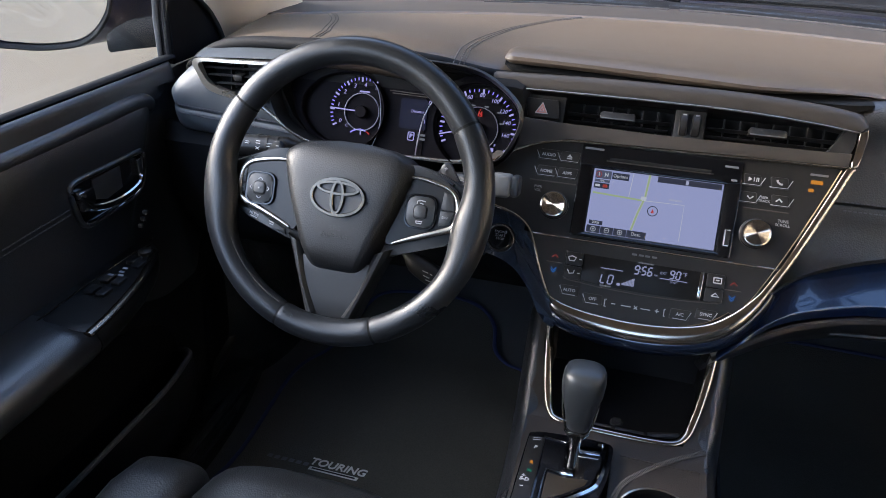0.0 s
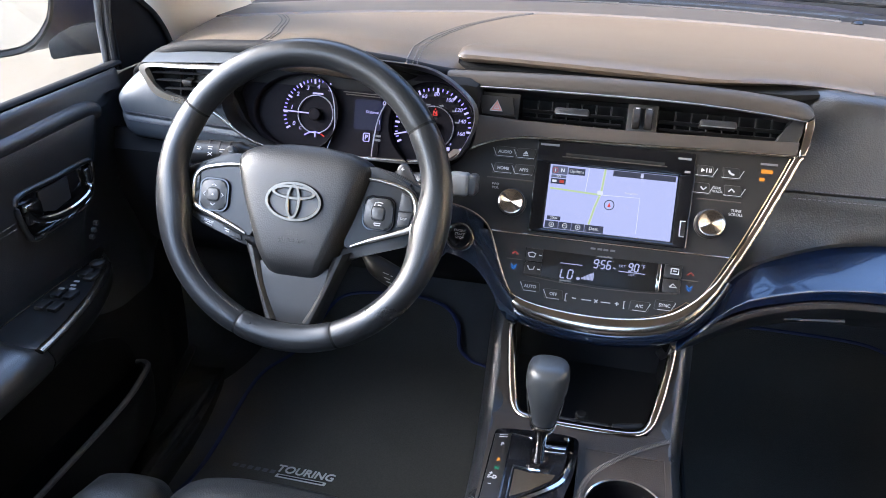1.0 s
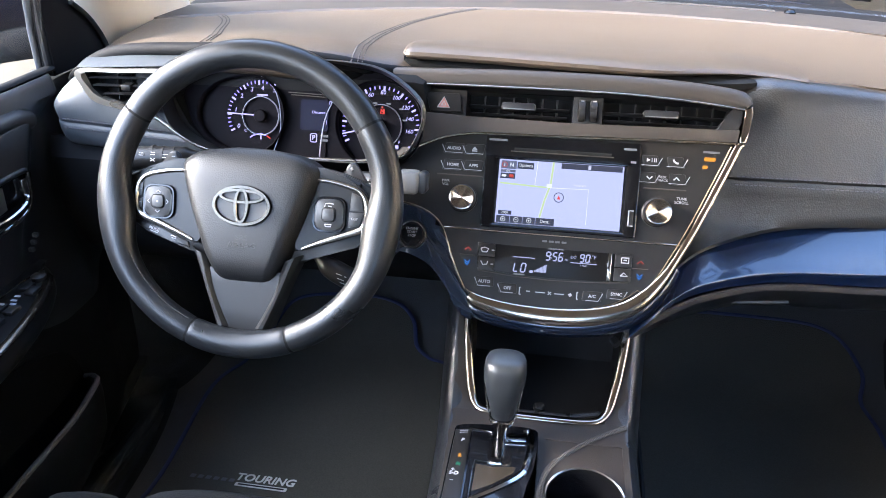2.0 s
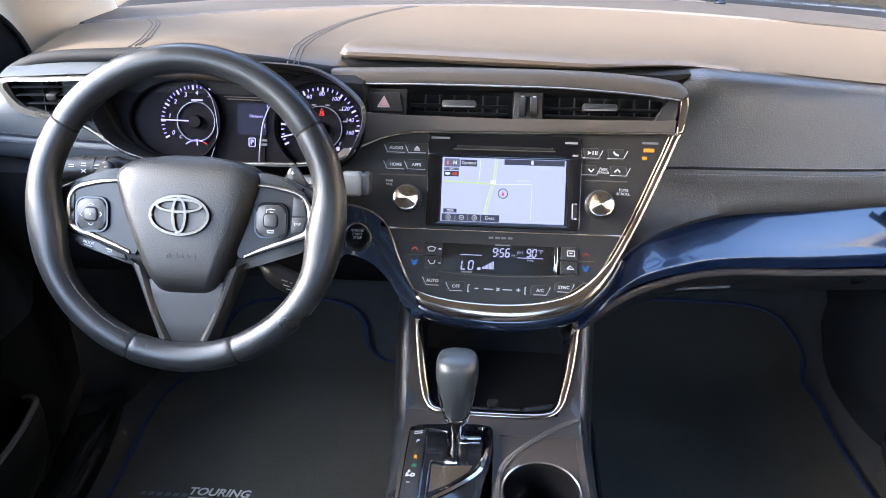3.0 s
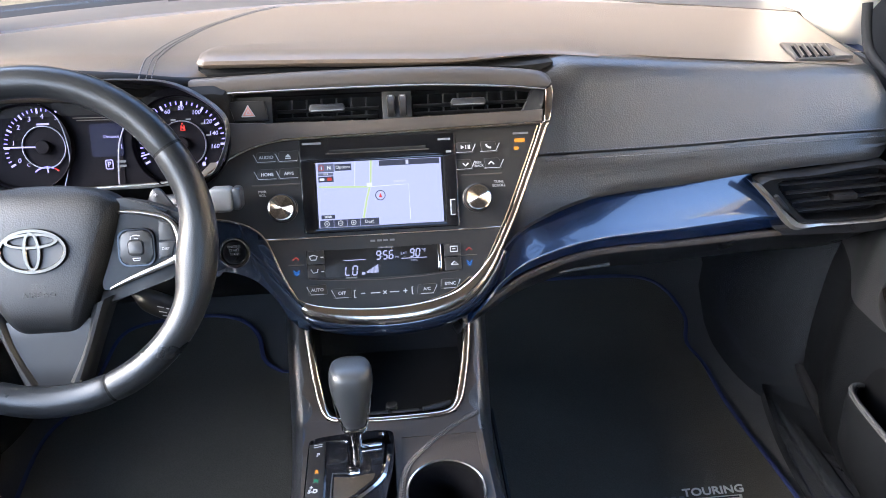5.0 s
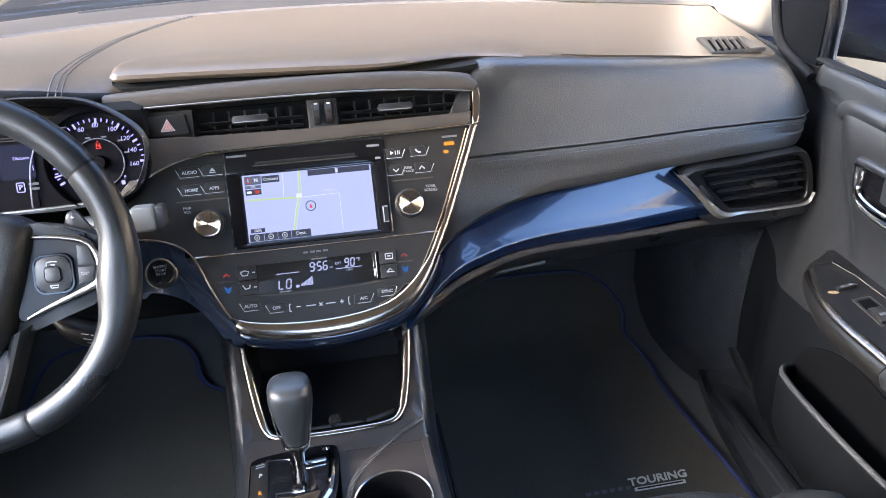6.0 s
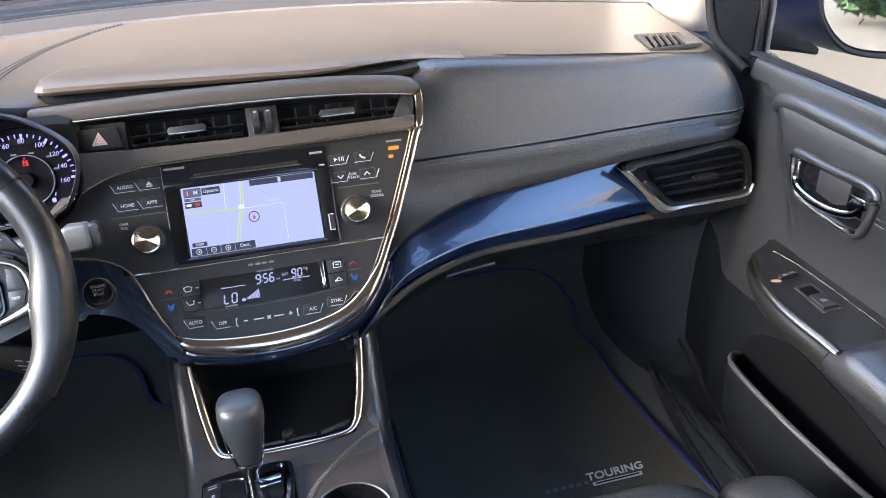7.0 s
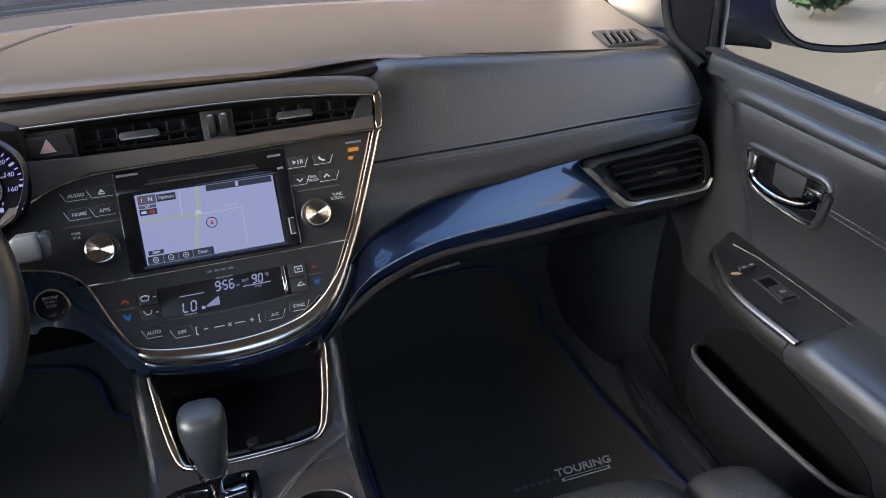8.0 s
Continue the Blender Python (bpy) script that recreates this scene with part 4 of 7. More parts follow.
    patch("map_button", -0.054, 0.030, -0.033, 0.0385, MAP_D)
    patch("map_button", -0.075, 0.0245, -0.056, 0.0280, MAP_B)
    patch("map_button", -0.075, 0.0165, -0.056, 0.0235, MAP_D)
    patch("map_button", -0.074, -0.030, -0.057, -0.025, MAP_D)
    for k, (a, b) in enumerate(((-0.076, -0.059), (-0.0585, -0.0425), (-0.042, -0.026), (-0.0255, -0.002))):
        patch("map_button", a, -0.0405, b, -0.0315, MAP_D)
        if k < 3:
            c = (a + b) / 2
            part("map_icon", collar(ellipse(0.0033, 0.0033, 20, c, -0.036), ellipse(0.0026, 0.0026, 20, c, -0.036), z0, z0 + 0.0005, S), MAP_W, r)
            part("map_icon", strokes([[(c - 0.0015, -0.036), (c + 0.0015, -0.036)]] + ([[(c, -0.0375), (c, -0.0345)]] if k != 1 else []), 0.0003, S, z0 + 0.0005), MAP_W, r)
    part("compass", collar(ellipse(0.0036, 0.0036, 20, -0.0705, 0.0342), ellipse(0.0029, 0.0029, 20, -0.0705, 0.0342), z0, z0 + 0.0006, S), LIT_RD, r)
    part("compass_needle", strokes([[(-0.0705, 0.0318), (-0.0705, 0.0366)]], 0.0004, S, z0 + 0.0006), MAP_W, r)
    lettering("letters", "N", 0.0062, at(S, -0.0612, 0.0342, z0 + 0.0006), MAP_W, r, bold=0.0002)
    lettering("letters", "Options", 0.0056, at(S, -0.0435, 0.0343, z0 + 0.0006), MAP_W, r)
    lettering("letters", "GPS", 0.0032, at(S, -0.0655, 0.0262, z0 + 0.0006), MAP_W, r)
    lettering("letters", "200ft", 0.0046, at(S, -0.0655, -0.0275, z0 + 0.0006), MAP_W, r)
    lettering("letters", "Dest.", 0.0058, at(S, -0.0138, -0.0358, z0 + 0.0006), MAP_W, r)
    part("map_flag", prism(rounded(0.006, 0.003, 0.001, -0.0705, 0.020), z0 + 0.0003, z0 + 0.0006, S), MAP_W, r)
    part("map_flag", prism(rounded(0.006, 0.004, 0.001, -0.0610, 0.020), z0 + 0.0003, z0 + 0.0006, S), LIT_RD, r)
    part("map_flag", prism(rounded(0.0035, 0.0055, 0.0006, 0.0375, 0.037), z0 + 0.0003, z0 + 0.0006, S), MAP_L, r)
    part("street_name", prism(rounded(0.016, 0.002, 0.0005, 0.027, 0.0135), z0, z0 + 0.0002, S), MAP_L, r)
    # keys and knobs beside the screen
    words = ((-0.138, 0.051, "AUDIO", 0.0056), (-0.138, 0.0295, "HOME", 0.0055), (-0.111, 0.0297, "APPS", 0.0055))
    for u, v, s, h in words:
        key(r, u, v, 0.025, 0.014, 0.2)
        lettering("letters", s, h, at(S, u, v, 0.0018), INK, r, bold=0.0001)
        tick(r, u, v - 0.0055, 0.022, -1)
    key(r, -0.111, 0.051, 0.025, 0.014, 0.2)
    part("eject_mark", prism([(-0.1145, 0.0505), (-0.1075, 0.0505), (-0.111, 0.0545)], 0.0016, 0.0020, S), INK, r)
    part("eject_mark", prism([(-0.1145, 0.0482), (-0.1075, 0.0482), (-0.1075, 0.0496), (-0.1145, 0.0496)], 0.0016, 0.0020, S), INK, r)
    tick(r, -0.111, 0.0455, 0.022, -1)
    for u, v in ((0.112, 0.051), (0.143, 0.051), (0.110, 0.0295), (0.147, 0.0295)):
        key(r, u, v, 0.020, 0.014, -0.2)
        tick(r, u - 0.001, v - 0.0055, 0.02, 1)
    part("play_mark", prism([(0.107, 0.0545), (0.107, 0.0495), (0.1115, 0.052)], 0.0016, 0.002, S), INK, r)
    part("play_mark", strokes([[(0.1135, 0.0545), (0.1135, 0.0495)], [(0.1165, 0.0545), (0.1165, 0.0495)], [(0.1185, 0.0545), (0.1185, 0.0495)]], 0.0006, S, 0.0018), INK, r)
    part("phone_mark", strokes([[(0.1395, 0.0545), (0.1405, 0.052), (0.1435, 0.050), (0.146, 0.0498)]], 0.0012, S, 0.0018), INK, r)
    part("seek_mark", strokes([[(0.1085, 0.0315), (0.112, 0.028), (0.1155, 0.0315)]], 0.0009, S, 0.0018), INK, r)
    part("seek_mark", strokes([[(0.1415, 0.0285), (0.145, 0.032), (0.1485, 0.0285)]], 0.0009, S, 0.0018), INK, r)
    lettering("letters", "SEEK\nTRACK", 0.0042, at(S, 0.1285, 0.0295, 0.0004), INK, r)
    lettering("letters", "PWR\nVOL", 0.0046, at(S, -0.1455, 0.006, 0.0004), INK, r)
    lettering("letters", "TUNE\nSCROLL", 0.0048, at(S, 0.1535, 0.0035, 0.0004), INK, r)
    part("groove", strokes([[(-0.158, 0.0165), (-0.098, 0.0165)]], 0.0009, S, 0.0003), TRIM_G, r)
    part("groove", strokes([[(0.106, 0.0165), (0.158, 0.0165)]], 0.0009, S, 0.0003), TRIM_G, r)
    for u in (-0.121, 0.124):
        knob = part("knob", turned([(0.0185, 0.0), (0.0185, 0.003), (0.0172, 0.004), (0.0168, 0.0165), (0.0160, 0.0180)], at(S, u, -0.0135), 40), PANEL, r, "round turning knob")
        # fine turned rings, whose flanks fan the light out from the middle
        rings = [(0.0142 - 0.00028 * k, 0.0011 + (0.00010 if k % 2 else 0.0)) for k in range(50)]
        cap = turned([(0.0160, 0.0), (0.0157, 0.0010), (0.0145, 0.0013)] + rings, Matrix.Identity(4), 56)
        ob = part("knob_face", cap, SPUN, r, "spun metal knob face", smooth=False, normals=False)
        ob.matrix_basis = at(S, u, -0.0135, 0.0178)
    # divider line and airbag lamp
    part("divider", strokes([[(-0.143, -0.0525), (0.158, -0.0525)]], 0.0011, S, 0.001), COPPER, r, "thin warm chrome divider")
    part("lamp_print", prism(rounded(0.020, 0.0026, 0.0006, 0.185, 0.0665), 0.0003, 0.0008, S), INK_D, r, "unreadable small print")
    part("airbag_lamp", prism(rounded(0.0135, 0.0048, 0.0006, 0.1835, 0.0575), 0.0003, 0.0008, S), LIT_O, r, "lit orange lamp")
    part("airbag_lamp", prism(rounded(0.0062, 0.0042, 0.0006, 0.1785, 0.0475), 0.0003, 0.0008, S), LIT_O, r, "lit orange lamp")


def climate_panel():
    c = thing("climate_panel", "climate control panel with a dark display showing time and temperature", "climate control", S @ Vector((0, -0.14, 0)))
    win = [(-0.0965, -0.0685), (-0.05, -0.0695), (0.0, -0.0698), (0.05, -0.0695), (0.0965, -0.0690), (0.0955, -0.1035), (0.05, -0.1060), (0.0, -0.1070), (-0.05, -0.1060), (-0.0955, -0.1025)]
    part("display_window", prism(win, 0.0, 0.0014, S, 0.0007), SMOKED, c, "smoked black display window")
    part("window_edge", strokes([[(-0.094, -0.1045), (-0.05, -0.1085), (0.0, -0.110), (0.05, -0.1085), (0.096, -0.1045)]], 0.0007, S, 0.001), TRIM_G, c)
    for u in (-0.084, 0.0885):
        for v in (-0.0775, -0.0955):
            part("button", prism(rounded(0.021, 0.0165, 0.001, u, v), 0.001, 0.0032, S, 0.0006), PANEL, c)
    part("mode_mark", strokes([[(-0.092, -0.076), (-0.087, -0.0745), (-0.082, -0.076), (-0.084, -0.0805), (-0.090, -0.0805), (-0.092, -0.076)], [(-0.078, -0.0775), (-0.0745, -0.0775)], [(-0.091, -0.092), (-0.088, -0.097), (-0.083, -0.096), (-0.082, -0.092)], [(-0.078, -0.0955), (-0.0745, -0.0955)]], 0.0007, S, 0.0036), INK, c)
    part("mode_mark", strokes([[(0.086, -0.0735), (0.095, -0.0735), (0.095, -0.080), (0.086, -0.080), (0.086, -0.0735)], [(0.0885, -0.0765), (0.0925, -0.0765)], [(0.086, -0.0965), (0.090, -0.0925), (0.095, -0.0965), (0.086, -0.0965)]], 0.0008, S, 0.0036), INK, c)
    part("chrome_bar", slab((0.0695, -0.1045, 0.001), (0.0742, -0.0692, 0.0042), 0.0012, S), CHROME, c)
    def digits(text, u, v, h, step):
        """Slanting seven-segment figures, their lower left corner at (u, v)."""
        segs = {"0": "abcdef", "5": "afgcd", "6": "acdefg", "9": "abcdfg", "L": "fed", "O": "abcdef"}
        for n, ch in enumerate(text):
            x0, w2, half = u + n * step, step * 0.62, h / 2
            ends = {"a": ((0, h), (w2, h)), "b": ((w2, h), (w2, half)), "c": ((w2, half), (w2, 0)), "d": ((0, 0), (w2, 0)), "e": ((0, half), (0, 0)), "f": ((0, h), (0, half)), "g": ((0, half), (w2, half))}
            lines = []
            for q in segs[ch]:
                (a, b), (c0, d0) = ends[q]
                a, c0, b, d0 = a + 0.08 * (c0 - a), c0 - 0.08 * (c0 - a), b + 0.08 * (d0 - b), d0 - 0.08 * (d0 - b)
                lines.append([(x0 + a + 0.13 * b, v + b), (x0 + c0 + 0.13 * d0, v + d0)])
            part("digit", strokes(lines, 0.00085, S, 0.0017, 0.3), LIT_LCD, c, "lit seven-segment figure")
    digits("9", -0.0085, -0.0843, 0.0102, 0.0078)
    digits("56", 0.0002, -0.0843, 0.0102, 0.0074)
    digits("90", 0.0345, -0.0832, 0.0095, 0.0072)
    digits("LO", -0.0485, -0.1022, 0.0110, 0.0090)
    for v in (-0.0770, -0.0812):
        part("colon", turned([(0.0007, 0.0), (0.0007, 0.0003), (0.0001, 0.0004)], at(S, -0.0011, v, 0.0015), 8), LIT_LCD, c)
    lettering("letters", "PM", 0.0034, at(S, 0.0178, -0.0826, 0.0017), LIT_LCD, c)
    lettering("letters", "EXT", 0.0046, at(S, 0.0268, -0.0785, 0.0017), LIT_LCD, c)
    lettering("letters", "°F", 0.0070, at(S, 0.0520, -0.0765, 0.0017), LIT_LCD, c)
    lettering("letters", "SYNC", 0.0036, at(S, 0.0400, -0.0880, 0.0017), LIT_LCD, c)
    for line in ([(-0.050, -0.0835), (-0.022, -0.0835)], [(0.0230, -0.0850), (0.0560, -0.0850)]):
        part("lcd_line", strokes([line], 0.0005, S, 0.0016), LIT_LCD, c)
    for k in range(9):
        h = 0.0025 + 0.0010 * k
        part("fan_bar", prism([(-0.0215 + 0.0017 * k, -0.1010), (-0.0201 + 0.0017 * k, -0.1010), (-0.0201 + 0.0017 * k, -0.1010 + h), (-0.0215 + 0.0017 * k, -0.1010 + h)], 0.0014, 0.0017, S), LIT_LCD, c)
    part("fan_sign", prism(rounded(0.0045, 0.0035, 0.001, -0.0255, -0.1008), 0.0014, 0.0017, S), LIT_LCD, c)
    part("lcd_print", prism(rounded(0.015, 0.0016, 0.0004, -0.041, -0.1055), 0.0014, 0.0017, S), LIT_DIM, c)
    part("lcd_print", prism(rounded(0.020, 0.0014, 0.0004, 0.004, -0.0697), 0.0014, 0.0017, S), LIT_DIM, c)
    for u in (-0.0115, -0.0030, 0.0045, 0.0130):
        part("small_print", prism(rounded(0.0062, 0.0026, 0.0006, u, -0.0605), 0.0002, 0.0008, S), INK_D, c, "unreadable small print")
    for u in (-0.109, 0.110):
        part("warmer_mark", strokes([[(u - 0.0038, -0.0795), (u, -0.076), (u + 0.0038, -0.0795)]], 0.0008, S, 0.0004), LIT_RD, c, "red arrow mark")
        part("cooler_mark", strokes([[(u - 0.0038, -0.0925), (u, -0.096), (u + 0.0038, -0.0925)], [(u - 0.003, -0.096), (u, -0.099), (u + 0.003, -0.096)]], 0.0008, S, 0.0004), LIT_BD, c, "blue arrow mark")
        part("groove", strokes([[(u - 0.010, -0.086), (u + 0.010, -0.086)]], 0.0006, S, 0.0003), TRIM_G, c)
    for u, v, s, f in ((-0.0845, -0.1185, "AUTO", -1), (-0.054, -0.1245, "OFF", -1), (0.0535, -0.1255, "A/C", 1), (0.0835, -0.1205, "SYNC", 1)):
        key(c, u, v, 0.024, 0.0125, 0.1 * f)
        lettering("letters", s, 0.0056, at(S, u, v, 0.0018), INK, c, bold=0.0001)
        tick(c, u, v - 0.0055, 0.016, f)
    part("fan_print", strokes([[(-0.0365, -0.122), (-0.0385, -0.122), (-0.0385, -0.131), (-0.0365, -0.131)], [(-0.030, -0.1262), (-0.025, -0.1262)], [(-0.018, -0.1265), (-0.006, -0.1265)], [(0.006, -0.1265), (0.018, -0.1265)], [(0.0235, -0.1262), (0.0285, -0.1262)], [(0.026, -0.1237), (0.026, -0.1287)], [(0.036, -0.122), (0.0345, -0.122), (0.0345, -0.131), (0.036, -0.131)], [(-0.002, -0.1245), (0.002, -0.1285)], [(-0.002, -0.1285), (0.002, -0.1245)]], 0.0006, S, 0.0005), INK, c)


def start_button():
    b = thing("start_button", "round black engine start button in a chrome ring", "push button", S @ Vector((-0.184, -0.066, 0)))
    m = at(S, -0.184, -0.0655, -0.001)
    part("ring", turned([(0.0185, -0.004), (0.0192, 0.002), (0.0178, 0.0048), (0.0160, 0.0045), (0.0152, 0.001)], m, 40, caps=False), BROAD, b, "chrome ring")
    part("cap", turned([(0.0155, -0.002), (0.0152, 0.002), (0.0140, 0.0032), (0.0002, 0.0034)], m, 40), PIANO, b)
    lettering("letters", "ENGINE\nSTART\nSTOP", 0.0046, at(m, 0, 0.0030, 0.0037), INK_D, b)


# ---------------------------------------------------------------- dials
def instrument_cluster():
    g = thing("instrument_cluster", "lit instrument cluster with rev counter, display and speedometer", "instrument cluster", C @ Vector((0, -0.06, 0)))
    out = spline([(-0.164, 0.008), (-0.148, 0.044), (-0.112, 0.060), (-0.071, 0.066), (0.0, 0.069), (0.06, 0.069), (0.116, 0.062), (0.160, 0.034), (0.171, 0.008), (0.160, -0.025), (0.143, -0.043), (0.091, -0.052), (0.033, -0.0525), (-0.032, -0.052), (-0.085, -0.051), (-0.143, -0.029)], 72, True)
    part("back_plate", prism(out, -0.012, -0.006, C), CLUSTER, g)
    grow = lambda k, z: [C @ Vector((p[0] * k, p[1] * k + 0.002 * (k - 1) * 20, z)) for p in out]
    rows = [grow(1.0, -0.008), grow(1.0, 0.010), grow(1.015, 0.028), grow(1.03, 0.036), grow(1.05, 0.030)]
    part("shroud", sheet([list(r) for r in rows], close=True), SOFT, g, "black moulded shroud")
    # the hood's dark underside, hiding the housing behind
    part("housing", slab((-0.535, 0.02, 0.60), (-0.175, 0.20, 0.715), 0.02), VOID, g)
    # rev counter
    tc = (-0.050, 0.0)
    well = [(tc[0] - 0.012 + 0.076 * math.cos(a) * (1.0 if math.cos(a) < 0 else 0.62), tc[1] + 0.001 + 0.052 * math.sin(a)) for a in np.linspace(0, 2 * math.pi, 60, endpoint=False)]
    inner = [(tc[0] - 0.012 + (p[0] - tc[0] + 0.012) * 0.96, p[1] * 0.96) for p in well]
    part("rev_bezel", collar(well, inner, -0.006, 0.004, C, 0.002), CLUSTER, g, "black oval bezel")
    arc = [(p[0], p[1]) for p in spline([(-0.0494, 0.0513), (-0.034, 0.0405), (-0.0258, 0.0257), (-0.0211, 0.0033), (-0.0211, -0.0194), (-0.0299, -0.0482)], 30)]
    part("bright_arc", strokes([arc], 0.0007, C, 0.0), RING, g)
    def dial(c, r0, r1, a0, a1, n, big, ring):
        for k in range(n + 1):
            a = radians(a0 + (a1 - a0) * k / n)
            major = k % big == 0
            ra = r0 if major else r0 + 0.35 * (r1 - r0)
            w = 0.0013 if major else 0.0007
            part("tick", strokes([[(c[0] + ra * math.cos(a), c[1] + ra * math.sin(a)), (c[0] + r1 * math.cos(a), c[1] + r1 * math.sin(a))]], w, C, -0.004), LIT_W if major else LIT_V, g)
        part("dial_ring", collar(ellipse(ring, ring, 48, *c), ellipse(ring - 0.0012, ring - 0.0012, 48, *c), -0.006, -0.003, C), RING, g)
        part("dial_hub", turned([(0.0085, -0.006), (0.0085, 0.0), (0.0075, 0.0014), (0.0002, 0.0016)], at(C, *c), 24), CLUSTER, g)
    dial(tc, 0.0405, 0.0465, 208, 66, 20, 4, 0.0258)
    for s, a, r in (("0", 206, 0.0345), ("1", 170, 0.036), ("2", 138, 0.037), ("3", 112, 0.0365), ("4", 88, 0.0365), ("5", 63, 0.0385)):
        lettering("letters", s, 0.0082, at(C, tc[0] + r * math.cos(radians(a)), tc[1] + r * math.sin(radians(a)), -0.0045), LIT_W, g, lean=0.15)
    part("dial_print", prism(rounded(0.015, 0.0022, 0.0005, tc[0] + 0.001, 0.0275), -0.006, -0.0052, C), LIT_W, g, "unreadable small print")
    part("needle", strokes([[(tc[0] - 0.004, 0.0005), (tc[0] - 0.045, 0.0015)]], 0.0009, C, 0.0005), LIT_W, g, "white needle")
    part("gauge_arc", strokes([[(tc[0] + 0.022 * math.cos(a), tc[1] - 0.046 + 0.022 * math.sin(a)) for a in np.linspace(radians(130), radians(68), 10)]], 0.0009, C, -0.004), LIT_V, g)
    part("gauge_arc", strokes([[(tc[0] + 0.022 * math.cos(a), tc[1] - 0.046 + 0.022 * math.sin(a)) for a in np.linspace(radians(66), radians(50), 5)]], 0.0009, C, -0.004), LIT_R, g)
    part("gauge_needle", strokes([[(tc[0] + 0.001, -0.0225), (tc[0] + 0.0015, -0.031)]], 0.0009, C, -0.003), LIT_W, g)
    lettering("letters", "C", 0.0055, at(C, tc[0] - 0.021, -0.0205, -0.0045), LIT_W, g)
    # middle display
    part("mid_display", prism(rounded(0.050, 0.082, 0.003, 0.016, -0.008), -0.006, -0.0045, C), CLUSTER, g)
    part("display_line", strokes([[(-0.012, 0.033), (0.045, 0.032)], [(-0.008, 0.030), (0.045, 0.029)]], 0.0007, C, -0.003), TRIM_G, g)
    part("lit_display", prism(rounded(0.038, 0.040, 0.003, 0.024, 0.005), -0.0045, -0.0041, C), glowing("display_blue", (0.012, 0.03, 0.26), 0.14), g, "dim blue lit display")
    lettering("letters", "Distance", 0.0052, at(C, 0.030, 0.009, -0.0038), LIT_W, g)
    lettering("letters", "0", 0.0095, at(C, 0.046, 0.0215, -0.0038), LIT_W, g)
    lettering("letters", "1", 0.0085, at(C, 0.041, -0.0035, -0.0038), LIT_W, g)
    part("park_mark", collar(rounded(0.0095, 0.012, 0.002, 0.024, -0.0245), rounded(0.0072, 0.0097, 0.0014, 0.024, -0.0245), -0.0045, -0.0036, C), LIT_W, g)
    lettering("letters", "P", 0.0085, at(C, 0.024, -0.0245, -0.0038), LIT_W, g, bold=0.0003)
    part("odometer", prism(rounded(0.011, 0.003, 0.0005, 0.0385, -0.0215), -0.0045, -0.0037, C), LIT_DIM, g, "unreadable lit digits")
    part("odometer", prism(rounded(0.011, 0.003, 0.0005, 0.0385, -0.0270), -0.0045, -0.0037, C), LIT_DIM, g, "unreadable lit digits")
    # speedometer
    sc = (0.114, -0.004)
    arc = spline([(0.0858, 0.0398), (0.0666, 0.0374), (0.0542, 0.0297), (0.0452, 0.0145), (0.0393, -0.0025), (0.036, -0.0253), (0.0345, -0.0480), (0.0370, -0.0508), (0.060, -0.0513), (0.090, -0.0505)], 60)
    part("bright_arc", strokes([[(p[0], p[1]) for p in arc]], 0.0009, C, 0.0), RING, g)
    ring = ellipse(0.0585, 0.0575, 60, 0.1135, -0.002)
    part("speed_bezel", collar(ring, ellipse(0.0562, 0.0552, 60, 0.1135, -0.002), -0.006, 0.004, C, 0.002), CLUSTER, g)
    dial(sc, 0.0455, 0.0515, 205, -32, 32, 4, 0.0285)
    for s, a, r in (("60", 113, 0.0385), ("80", 88, 0.0395), ("100", 60, 0.0385), ("120", 34, 0.0385), ("140", 11, 0.0385), ("160", -13, 0.039)):
        lettering("letters", s, 0.0074, at(C, sc[0] + r * math.cos(radians(a)), sc[1] + r * math.sin(radians(a)) + 0.004, -0.0045), LIT_W, g, lean=0.15)
    for a, r in ((70, 0.026), (35, 0.0325), (8, 0.032), (110, 0.026)):
        part("dial_print", prism(rounded(0.006, 0.002, 0.0004, sc[0] + r * math.cos(radians(a)), sc[1] + 0.005 + r * math.sin(radians(a))), -0.006, -0.0052, C), LIT_DIM, g)
    part("needle", strokes([[(sc[0] - 0.006, -0.005), (sc[0] - 0.050, -0.0165)]], 0.0009, C, 0.0005), LIT_W, g, "white needle")
    part("belt_lamp", strokes([[(0.1155, 0.0195), (0.1160, 0.0215)], [(0.1145, 0.0185), (0.1135, 0.0125), (0.1185, 0.0125), (0.1175, 0.0185)], [(0.1140, 0.0178), (0.1185, 0.0130)]], 0.0009, C, -0.003), LIT_R, g, "lit red belt warning lamp")
    lettering("letters", "F", 0.0055, at(C, 0.140, -0.0235, -0.0045), LIT_W, g)
    part("fuel_mark", prism(rounded(0.0042, 0.005, 0.0008, 0.137, -0.0295), -0.005, -0.0045, C), LIT_W, g)


